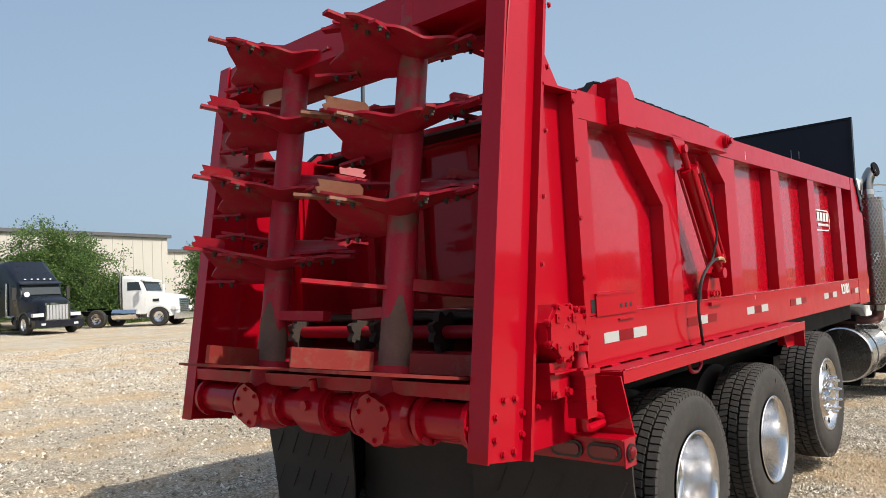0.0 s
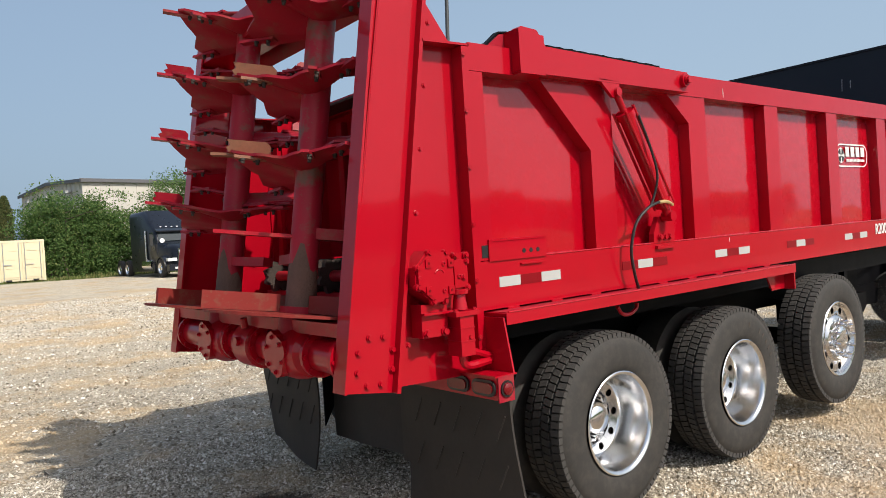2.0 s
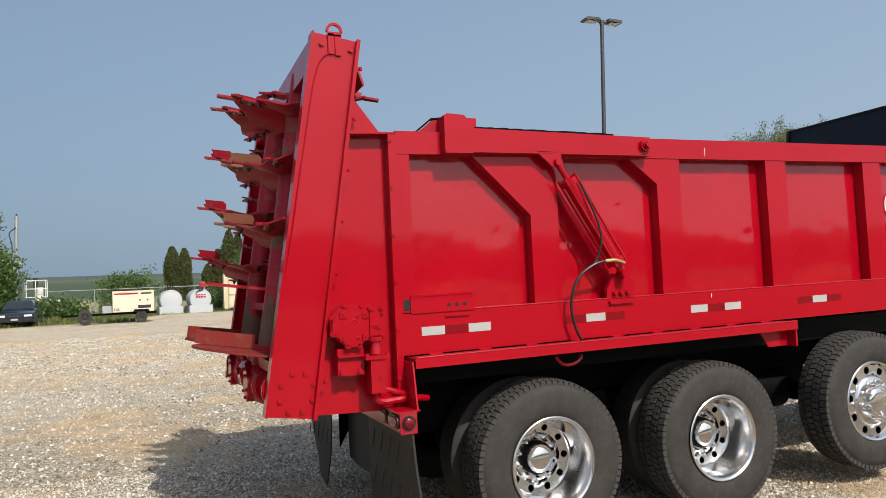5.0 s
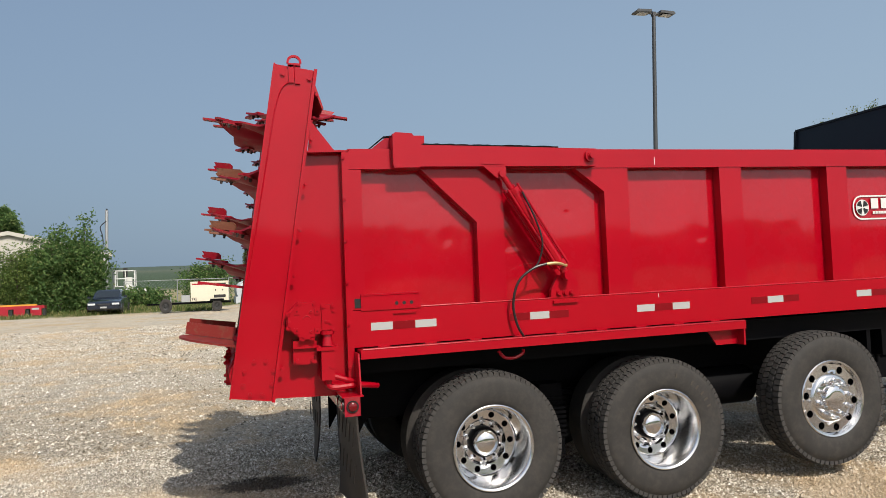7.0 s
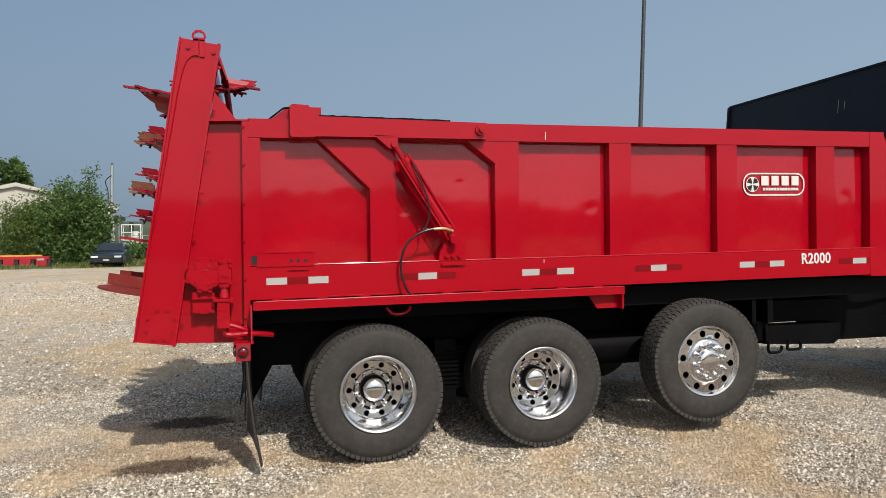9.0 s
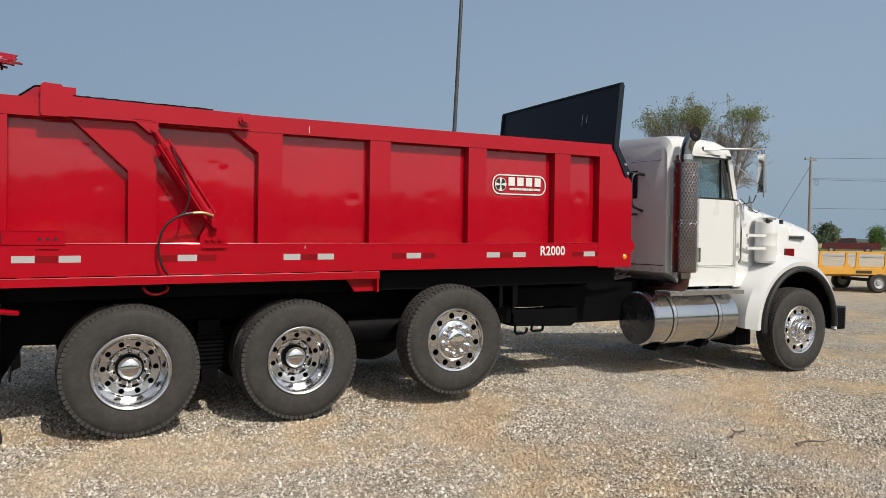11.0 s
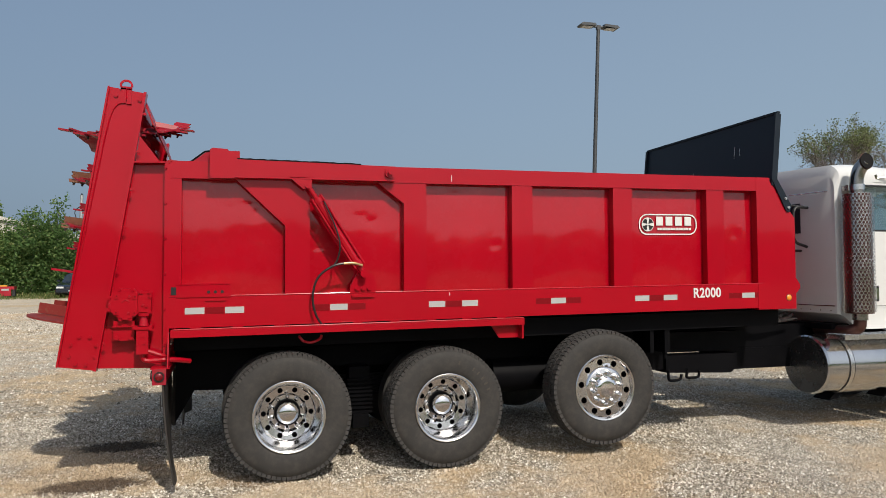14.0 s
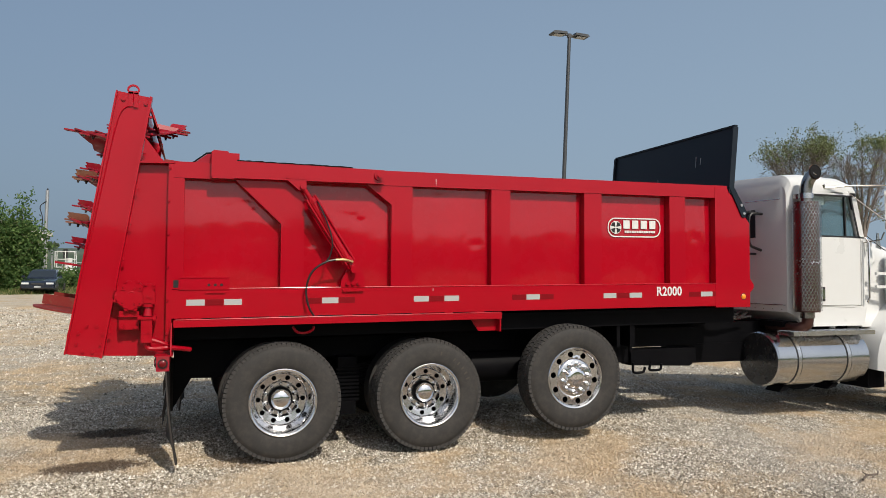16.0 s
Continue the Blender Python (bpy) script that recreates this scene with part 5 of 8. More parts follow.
LUG = [(0.018, 0.068, 0.006, 0.530), (0.084, 0.133, -0.018, 0.532), (0.147, 0.196, 0.018, 0.532), (0.212, 0.262, -0.006, 0.530)]
RIB = [(0.020, 0.062, 0.0, 0.527), (0.072, 0.110, 0.0, 0.528), (0.120, 0.160, 0.0, 0.528), (0.170, 0.208, 0.0, 0.528), (0.218, 0.262, 0.0, 0.527)]
deep = [(0.012, 0.292), (0.002, 0.301), (-0.002, 0.295), (0.001, 0.286), (0.006, 0.279), (0.018, 0.274), (0.032, 0.270), (0.060, 0.263), (0.110, 0.255), (0.180, 0.243), (0.196, 0.238), (0.203, 0.230)]
flat = [(0.030, 0.300), (0.014, 0.306), (0.008, 0.300), (0.012, 0.286), (0.028, 0.280), (0.036, 0.276), (0.040, 0.274)]


def tyre_text(wheel, r, marks):
    """Worn raised marking on the sidewall, as plain bars."""
    for a in marks:
        m = Matrix.Rotation(-radians(a), 4, "Y")
        part("sidewall_mark", B(r - 0.018, r + 0.018, -0.002, 0.002, -0.007, 0.007, m=m), RUBBER_MARK, wheel)


RUBBER_MARK = surface("worn_sidewall_marking", (0.055, 0.044, 0.036), 0.8, 0, 0.3, 90, 8, 0.1)


def make_wheel(kind):
    """Outer wheel with its face towards -y, hub centre at the origin's x and z, tyre face at y = 0."""
    bm = bmesh.new()
    prof = deep if kind == "deep" else flat
    lathe(bm, prof, seg=64)
    if kind == "deep":
        hole_ring(bm, 0.168, 0.230, 10, 0.200, 0.0225, 0.02, 0.203, 0.02)
        for v in bm.verts:          # the disc is dished towards the hub
            q = math.hypot(v.co.x, v.co.z)
            if v.co.y > 0.199 and q < 0.2301:
                v.co.y += (0.230 - q) * 0.16
        lathe(bm, [(0.2129, 0.168), (0.222, 0.162), (0.236, 0.157), (0.241, 0.150), (0.241, 0.070)], seg=48)
        nut_r, nut_y, cap = 0.135, 0.241, [(0.196, 0.070), (0.194, 0.094), (0.174, 0.094), (0.164, 0.090), (0.154, 0.081), (0.146, 0.062), (0.140, 0.036), (0.138, 0.0)]
    else:
        hole_ring(bm, 0.196, 0.274, 10, 0.236, 0.029, 0.02, 0.040, 0.02)
        lathe(bm, [(0.040, 0.196), (0.024, 0.184), (0.020, 0.176), (0.020, 0.07)], seg=48)
        nut_r, nut_y, cap = 0.142, 0.020, [(0.020, 0.105), (-0.010, 0.100), (-0.018, 0.090), (-0.022, 0.060), (-0.023, 0.0)]
    bmesh.ops.remove_doubles(bm, verts=bm.verts, dist=0.0025)
    wheel = part("wheel", bm, WHEEL, truck, "polished aluminium wheel", smooth=True)
    part("hub_cap", L(cap, seg=32), CHROME, wheel, "chrome hub cap", smooth=True)
    if kind == "deep":
        part("hub", L([(0.245, 0.112), (0.200, 0.110), (0.187, 0.102), (0.186, 0.0)], seg=32), BLACK, wheel, "black hub", smooth=True)
    part("brake_drum", L([(0.262, 0.0), (0.262, 0.235), (0.29, 0.235), (0.29, 0.0)], seg=32) if kind == "deep" else L([(0.10, 0.0), (0.10, 0.262), (0.13, 0.262), (0.13, 0.0)], seg=32), BLACK, wheel)
    nut = None
    for q in range(10):
        a = 2 * math.pi * (q + 0.5) / 10
        m = pose(nut_r * math.cos(a), nut_y, nut_r * math.sin(a))
        if nut is None:
            if kind == "deep":
                nb = L([(0.0, 0.021), (-0.010, 0.021), (-0.012, 0.016), (-0.034, 0.014), (-0.042, 0.008), (-0.044, 0.0)], seg=12)
            else:
                nb = L([(0.0, 0.024), (-0.012, 0.024), (-0.016, 0.017), (-0.058, 0.014), (-0.074, 0.007), (-0.077, 0.0)], seg=12)
            nut = part("lug_nut", nb, WHEEL, wheel, "chrome lug nut", smooth=True)
            nut.matrix_basis = m
        else:
            share(nut, m)
    return wheel


def add_tyre(wheel, mesh_bm, lug_bm, mat=RUBBER):
    t = part("tyre", mesh_bm, mat, wheel, "dusty black truck tyre", smooth=True)
    tagged(part("tread", lug_bm, TREAD, wheel, "worn tread lugs"), kind="stuff")
    return t


def copy_wheel(w, m):
    made = {}
    for o in (w, *w.children_recursive):
        made[o] = o.copy()
        scene.collection.objects.link(made[o])
        made[o].parent = made.get(o.parent, o.parent)
    made[w].matrix_basis = m
    return made[w]


HUBZ = 0.508
WS = Matrix.Diagonal((0.948, 1.0, 0.948, 1.0))
FACE = -0.075
w1 = make_wheel("deep")
t1 = add_tyre(w1, tyre_mesh(0.531, 0.275, 0.281), tread_mesh(0.275, LUG, 76))
w1.matrix_basis = pose(0.026, FACE, HUBZ) @ WS
w2 = copy_wheel(w1, pose(1.334, FACE, HUBZ, 0, 23, 0) @ WS)
tyre_text(w2, 0.405, [44, 52, 60, 69, 77, 98])
copy_wheel(w1, pose(0.0, far_y(FACE), HUBZ, 0, 10, 180) @ WS)
copy_wheel(w1, pose(1.335, far_y(FACE), HUBZ, 0, 40, 180) @ WS)
# inner duals
for x in (0.0, 1.335):
    for y in (FACE + 0.35, far_y(FACE + 0.35 + 0.275)):
        d_ = share(t1, pose(x, y, HUBZ, 0, 13, 0) @ WS, chassis, "inner_tyre")
# lift axle
w3 = make_wheel("flat")
add_tyre(w3, tyre_mesh(0.528, 0.275), tread_mesh(0.275, LUG, 70))
w3.matrix_basis = pose(2.822, FACE, 0.600, 0, 8, 0) @ Matrix.Diagonal((0.972, 1.0, 0.972, 1.0))
copy_wheel(w3, pose(2.86, far_y(FACE), 0.595, 0, 20, 180))
# steer axle
w0 = make_wheel("flat")
add_tyre(w0, tyre_mesh(0.530, 0.285), tread_mesh(0.285, RIB, 90))
part("axle_hub", L([(0.02, 0.085), (-0.035, 0.078), (-0.045, 0.060), (-0.075, 0.055), (-0.082, 0.046)], seg=28), CHROME, w0, smooth=True)
part("hub_centre", L([(-0.070, 0.0), (-0.070, 0.044), (-0.086, 0.046), (-0.086, 0.034), (-0.080, 0.030), (-0.080, 0.0)], seg=24), DECAL_K, w0, "black hub centre", smooth=True)
w0.matrix_basis = pose(7.85, -0.05, 0.460, 0, 0, 0)
copy_wheel(w0, pose(7.85, far_y(-0.05), 0.460, 0, 15, 180))
part("steer_axle", C((7.85, 0.15, 0.460), (7.85, far_y(0.15), 0.460), 0.06, seg=14), BLACK, chassis, smooth=True)
# -- cab, hood and fenders --
CABY = 0.24                     # near side of the cab


def section(x, y0, z0, z1, r, n=5, crown=0.0):
    """A rounded upright ring across the truck at x: bottom corners square, top corners rounded."""
    y1 = far_y(y0)
    pts = [(x, y0, z0)]
    for i in range(n + 1):
        t = radians(180 - 90 * i / n)
        pts.append((x, y0 + r + r * math.cos(t), z1 - r + r * math.sin(t)))
    pts.append((x, CY, z1 + crown))
    for i in range(n + 1):
        t = radians(90 - 90 * i / n)
        pts.append((x, y1 - r + r * math.cos(t), z1 - r + r * math.sin(t)))
    pts.append((x, y1, z0))
    return pts


bm = bmesh.new()
loft(bm, [section(5.80, CABY + 0.03, 1.19, 2.71, 0.16), section(5.85, CABY, 1.17, 2.805, 0.17, crown=0.03), section(6.05, CABY, 1.02, 2.825, 0.17, crown=0.04), section(6.16, CABY, 1.02, 2.825, 0.17, crown=0.04)])
cab = part("cab", bm, WHITE, truck, "white day cab with a rounded roof", smooth=True)
# cab front half: side below the glass, pillars, roof, so that the door window is a real opening
for s in (0, 1):
    Y = (lambda a: a) if s == 0 else far_y
    ya, yb = sorted((Y(CABY), Y(CABY + 0.05)))
    part("door", PR([(6.12, 1.02), (6.95, 1.02), (7.02, 1.30), (7.02, 2.09), (6.12, 2.09)], ya, yb), WHITE, cab, "white cab door", bevel=0.008)
    ya2, yb2 = sorted((Y(CABY - 0.008), Y(CABY + 0.01)))
    part("door_panel", PR([(6.02, 1.27), (6.81, 1.24), (6.85, 1.30), (6.85, 2.075), (6.02, 2.075)], ya2, yb2), WHITE, cab, bevel=0.006)
    for gx0, gx1, gz0, gz1 in ((6.035, 6.041, 1.27, 2.62), (6.035, 6.91, 1.264, 1.270), (6.91, 6.916, 1.264, 2.06)):
        part("door_gap", B(gx0, gx1, min(Y(CABY - 0.010), Y(CABY)), max(Y(CABY - 0.010), Y(CABY)), gz0, gz1), RUBBER if gx1 < 6.1 else ALU, cab)
    part("rear_pillar", PR([(6.05, 2.05), (6.155, 2.05), (6.155, 2.64), (6.05, 2.64)], ya, yb), WHITE, cab, bevel=0.006)
    part("front_pillar", PR([(6.87, 2.07), (6.98, 2.07), (6.84, 2.64), (6.74, 2.64)], ya, yb), WHITE, cab, bevel=0.006)
    part("window_header", PR([(6.12, 2.57), (6.85, 2.57), (6.85, 2.617), (6.12, 2.617)], ya, yb), WHITE, cab, bevel=0.006)
    yg = Y(CABY + 0.025)
    part("side_glass", PR([(6.14, 2.08), (6.89, 2.08), (6.77, 2.58), (6.14, 2.58)], min(yg, yg + 0.004), max(yg, yg + 0.004)), GLASS, cab, "tinted door window")
    ys = sorted((Y(CABY - 0.004), Y(CABY + 0.02)))
    part("window_seal", PR([(6.67, 2.08), (6.69, 2.08), (6.68, 2.57), (6.66, 2.57)], *ys), HOSE, cab)
    bm = bmesh.new()
    for pts in ([(6.15, 2.08), (6.17, 2.08), (6.17, 2.58), (6.15, 2.58)], [(6.15, 2.075), (6.91, 2.075), (6.91, 2.095), (6.15, 2.095)], [(6.15, 2.565), (6.8, 2.565), (6.8, 2.585), (6.15, 2.585)], [(6.875, 2.08), (6.9, 2.08), (6.775, 2.58), (6.75, 2.58)]):
        prism(bm, pts, ys[0] - 0.002, ys[1])
    part("window_gasket", bm, HOSE, cab)
    part("handle_recess", B(6.225, 6.335, min(Y(CABY - 0.012), Y(CABY)), max(Y(CABY - 0.012), Y(CABY)), 1.315, 1.485), DECAL_K, cab, "dark handle recess", bevel=0.004)
    part("door_handle", B(6.24, 6.31, min(Y(CABY - 0.03), Y(CABY)), max(Y(CABY - 0.03), Y(CABY)), 1.34, 1.46), CHROME, cab, "chrome door handle", bevel=0.008)
    part("sun_visor_blind", B(6.24, 6.40, min(Y(CABY + 0.05), Y(CABY + 0.06)), max(Y(CABY + 0.05), Y(CABY + 0.06)), 2.46, 2.56), WHITE, cab)
bm = bmesh.new()
loft(bm, [section(6.14, CABY, 2.62, 2.825, 0.15, crown=0.04), section(6.65, CABY, 2.60, 2.80, 0.145, crown=0.04), section(6.85, CABY + 0.02, 2.58, 2.735, 0.105, crown=0.03), section(6.91, CABY + 0.05, 2.56, 2.655, 0.055, crown=0.02)])
part("roof", bm, WHITE, cab, smooth=True)
part("windshield", PR([(6.99, 2.07), (6.995, 2.07), (6.865, 2.60), (6.86, 2.60)], CABY + 0.08, far_y(CABY + 0.08)), GLASS, cab, "raked windshield glass")
part("cab_floor", B(5.75, 6.95, CABY + 0.06, far_y(CABY + 0.06), 1.02, 1.08), BLACK, cab)
part("dashboard", PR([(6.76, 1.85), (6.99, 1.80), (6.99, 2.06), (6.82, 2.04)], CABY + 0.08, far_y(CABY + 0.08)), BLACK, cab)
part("firewall", B(6.93, 6.97, CABY + 0.03, far_y(CABY + 0.03), 1.02, 2.08), WHITE, cab)
for y in (0.42, 1.30):
    part("seat", PR([(6.30, 1.55), (6.72, 1.55), (6.72, 1.68), (6.48, 1.68), (6.42, 2.32), (6.32, 2.32)], y, y + 0.5), BLACK, cab, "dark cab seat", bevel=0.02)
part("cab_seam", lean(B(5.79, 5.80, CABY + 0.05, far_y(CABY + 0.05), 1.19, 1.20)), ALU, cab)
bm = bmesh.new()
for i in range(12):
    hex_bolt(bm, (5.80, 0.35 + 0.14 * i, 1.22), (-1, 0, 0), 0.006, 0.005)
part("rivet", bm, ALU, cab)
# rear window and grab rail on the back of the cab
part("rear_window", B(5.79, 5.802, 0.75, far_y(0.75), 2.08, 2.42), TARP, cab, "dark rear cab window")
part("gladhand_line", pipe(bmesh.new(), spline([(5.78, 0.62, 2.36), (5.60, 0.62, 2.34), (5.58, 0.62, 2.10), (5.62, 0.64, 1.98), (5.78, 0.64, 1.92)]), 0.016), HOSE, cab, smooth=True)
part("gladhand_line", pipe(bmesh.new(), spline([(5.79, 0.70, 2.38), (5.50, 0.72, 2.36), (5.48, 0.72, 2.1), (5.52, 0.74, 1.9), (5.79, 0.74, 1.88)]), 0.014), HOSE, cab, smooth=True)
# hood
def hood_section(x, hw, z0, z1, r):
    pts = section(x, CY - hw, z0, z1, r, 5, 0.05)
    return pts


bm = bmesh.new()
loft(bm, [hood_section(6.97, 0.86, 1.00, 2.10, 0.14), hood_section(7.21, 0.83, 1.00, 2.07, 0.16), hood_section(7.63, 0.76, 1.0, 2.00, 0.18), hood_section(8.37, 0.68, 1.0, 1.875, 0.20), hood_section(8.84, 0.64, 1.0, 1.775, 0.20), hood_section(8.99, 0.62, 1.0, 1.70, 0.18), hood_section(9.05, 0.58, 1.0, 1.58, 0.12)])
hood = part("hood", bm, WHITE, truck, "white sloping hood", smooth=True)
part("grille", B(9.04, 9.08, CY - 0.45, CY + 0.45, 0.85, 1.55), CHROME, hood, "chrome radiator grille", bevel=0.01)
badge_bar = part("hood_badge", B(8.24, 8.57, CY - 0.698, CY - 0.640, 1.600, 1.662), ALU, hood, "plain bar badge on the hood", bevel=0.006)
for k in range(8):
    part("badge_mark", B(8.26 + 0.038 * k, 8.284 + 0.038 * k, CY - 0.701, CY - 0.690, 1.615, 1.648), DECAL_K, badge_bar)
part("side_marker", B(8.15, 8.32, CY - 0.732, CY - 0.66, 1.365, 1.485), LENS_R, hood, "red side marker lamp", bevel=0.008)



def fender(s):
    Y = (lambda a: a) if s == 0 else far_y
    bm = bmesh.new()
    cx, cz = 7.88, 0.52
    rings = []
    n = 20
    for i in range(n + 1):
        a = radians(183 - 190 * i / n)
        rr = 0.70
        ca, sa = math.cos(a), math.sin(a)
        ox = 0.08 * max(0, -ca) ** 2 * 1.2
        inner = (cx + rr * ca, cz + rr * sa * 1.02)
        top = (cx + (rr + 0.06) * ca - ox * 0.4, cz + (rr + 0.07) * sa * 1.05)
        back = (cx + (rr + 0.10) * ca - ox, cz + (rr + 0.10) * sa * 1.06 + 0.02)
        ring = [(inner[0], Y(0.0), inner[1]), (top[0], Y(-0.015), top[1]), (back[0], Y(0.10), back[1]), (back[0], Y(0.60), back[1] + 0.04), (inner[0], Y(0.60), inner[1])]
        rings.append(ring)
    loft(bm, rings)
    f = part("fender", bm, WHITE, hood, "white flared front fender", smooth=True)
    bm = bmesh.new()
    pipe(bm, [(cx + 0.695 * math.cos(a), Y(-0.015), cz + 0.712 * math.sin(a)) for a in (radians(186 - 190 * i / 28) for i in range(29))], 0.040, 8)
    part("fender_flare", bm, HOSE, f, "black rubber fender flare", smooth=True)
    liner = []
    for i in range(n + 1):
        a = radians(183 - 190 * i / n)
        liner.append([(cx + q * math.cos(a), Y(yy), cz + q * math.sin(a) * 1.02) for q, yy in ((0.688, 0.02), (0.688, 0.42), (0.674, 0.42), (0.674, 0.02))])
    part("wheel_liner", loft(bmesh.new(), liner), BLACK, f, "black wheel arch liner", smooth=True)
    part("splash_shield", B(7.10, 8.6, min(Y(0.42), Y(0.44)), max(Y(0.42), Y(0.44)), 0.62, 1.20), BLACK, f)
    bm = bmesh.new()
    box(bm, 8.54, 8.63, min(Y(0.08), Y(0.40)), max(Y(0.08), Y(0.40)), 0.86, 1.03)
    part("headlight", bm, CHROME, f, "rectangular headlight", bevel=0.01)
    part("step_skirt", B(6.98, 7.24, min(Y(0.22), Y(0.62)), max(Y(0.22), Y(0.62)), 0.27, 0.62), BLACK, f)


fender(0)
fender(1)
part("bumper", PR([(8.6, 0.0), (8.82, 0.0), (9.06, 0.14), (9.13, 0.45), (9.13, far_y(0.45)), (9.06, far_y(0.14)), (8.82, far_y(0.0)), (8.6, far_y(0.0)), (8.6, far_y(0.10)), (8.95, far_y(0.42)), (8.95, 0.42), (8.6, 0.10)], 0.42, 0.70, "z"), BLACK, truck, "black front bumper", bevel=0.012)
part("cowl", PR([(6.90, 2.02), (7.16, 1.98), (7.16, 2.06), (6.92, 2.10)], CABY + 0.05, far_y(CABY + 0.05)), WHITE, hood, bevel=0.01)
bm = bmesh.new()
for q in range(6):
    box(bm, 7.00 + 0.02 * q, 7.01 + 0.02 * q, 0.5, 1.7, 2.06, 2.075)
part("cowl_louvre", bm, HOSE, hood)
# air cleaner
ac = part("air_cleaner", L([(1.31, 0.0), (1.30, 0.10), (1.315, 0.116), (1.33, 0.128), (1.50, 0.130), (1.51, 0.133), (1.53, 0.133), (1.54, 0.130), (1.66, 0.130), (1.67, 0.133), (1.69, 0.133), (1.70, 0.130), (1.80, 0.130), (1.815, 0.126), (1.82, 0.10), (1.82, 0.0)], (7.46, 0.20, 0), "z", 32), WHITE, truck, "white round air cleaner", smooth=True)
part("air_cleaner_cap", L([(1.82, 0.08), (1.845, 0.08), (1.85, 0.120), (1.868, 0.124), (1.876, 0.10), (1.878, 0.0)], (7.46, 0.20, 0), "z", 28), CHROME, ac, "chrome rain cap", smooth=True)
for dx in (-0.13, 0.12):
    part("cap_clip", B(7.44 + dx, 7.48 + dx, 0.055, 0.085, 1.80, 1.85), DECAL_K, ac)
for z in (1.47, 1.63):
    part("cleaner_strap", B(7.00, 7.34, 0.10, 0.125, z, z + 0.035), WHITE, ac, bevel=0.004)
part("grab_rail", pipe(bmesh.new(), [(6.955, 0.19, 1.30), (6.965, 0.17, 1.36), (6.965, 0.17, 2.02), (6.95, 0.20, 2.08)], 0.012), CHROME, ac, smooth=True)
# mirror
mir = part("mirror", B(7.1, 7.145, -0.04, 0.06, 2.17, 2.64), ALU, truck, "tall west-coast mirror on tube arms", bevel=0.015)
part("mirror_glass", B(7.094, 7.1, -0.03, 0.05, 2.19, 2.62), CHROME, mir)
bm = bmesh.new()
pipe(bm, [(6.34, 0.25, 2.66), (6.70, 0.12, 2.69), (7.12, 0.02, 2.70), (7.125, 0.02, 2.64)], 0.010)
pipe(bm, [(7.165, 0.02, 2.70), (7.17, 0.02, 2.12)], 0.008)
pipe(bm, [(6.74, 0.25, 2.62), (7.11, 0.03, 2.26)], 0.0055)
pipe(bm, [(7.05, 0.03, 2.14), (7.02, 0.05, 2.05), (6.97, 0.24, 2.02)], 0.009)
pipe(bm, [(6.36, 0.25, 2.66), (6.345, 0.25, 2.70)], 0.02)
part("mirror_arm", bm, STEEL, mir, "chrome mirror arm", smooth=True)
part("fender_mirror_wire", pipe(bmesh.new(), spline([(7., 0.22, 2.10), (7.07, 0.12, 1.98), (7.17, 0.12, 1.93), (7.27, 0.15, 1.96)]), 0.006, 6), HOSE, mir, smooth=True)
part("wiper_fin", PR([(7.13, 1.96), (7.21, 1.94), (7.17, 2.14), (7.15, 2.14)], 0.20, 0.215), ALU, mir)

# -- exhaust stack --
SX, SY = 5.925, 0.10
stack = part("exhaust_pipe", pipe(bmesh.new(), spline([(SX, SY, 2.40), (SX, SY, 2.58), (SX + 0.010, SY - 0.010, 2.67), (SX + 0.030, SY - 0.030, 2.735), (SX + 0.060, SY - 0.055, 2.785)]), 0.068, 24), STEEL, truck, "chrome curved exhaust stack", smooth=True)
for r_, o_, m_, n_ in ((0.070, 0.0, PIPE, "stack_lip"), (0.066, 0.014, BLACK, "stack_mouth")):
    c_, d_ = Vector((SX + 0.052, SY - 0.060, 2.785)), Vector((-0.30, -0.90, 0.25)).normalized()
    bm = C(c_ + d_ * (0.030 + o_), c_ + d_ * (0.036 + o_), r_, seg=28)
    for v in bm.verts:
        v.co.z = c_.z + (v.co.z - c_.z) * 1.30
    part(n_, bm, m_, stack, smooth=True)
part("stack_clamp", L([(2.50, 0.070), (2.50, 0.080), (2.56, 0.080), (2.56, 0.070)], (SX, SY, 0), "z", 24), ALU, stack, smooth=True)
part("muffler", C((SX, SY, 1.20), (SX, SY, 2.46), 0.135, seg=28), PIPE, stack, "dull brown muffler", smooth=True)
# perforated heat shield: a sheet with real round holes, wrapped round the near side
bm = bmesh.new()
rows_n, cols_n = 34, 22
R_S, Z0, Z1 = 0.157, 1.215, 2.46
span = radians(290)
start = radians(-90) - span / 2
dz, da = (Z1 - Z0) / rows_n, span / cols_n
for j in range(rows_n):
    for i in range(cols_n):
        cz, ca = Z0 + dz * (j + 0.5), start + da * (i + 0.5 + 0.5 * (j % 2))
        vi, vo = [], []
        for q in range(8):
            t = radians(45 * q + 22.5)
            cx_, sz_ = math.cos(t), math.sin(t)
            f = 1 / max(abs(cx_), abs(sz_))
            for rr_, lst in ((0.40, vi), (0.5 * f, vo)):
                aa, zz = ca + da * rr_ * cx_, cz + dz * rr_ * sz_
                lst.append(bm.verts.new((SX + R_S * math.cos(aa), SY + R_S * math.sin(aa), zz)))
        for q in range(8):
            r_ = (q + 1) % 8
            bm.faces.new((vi[q], vo[q], vo[r_], vi[r_]))
part("heat_shield", bm, ALU, stack, "perforated chrome heat shield", smooth=True)
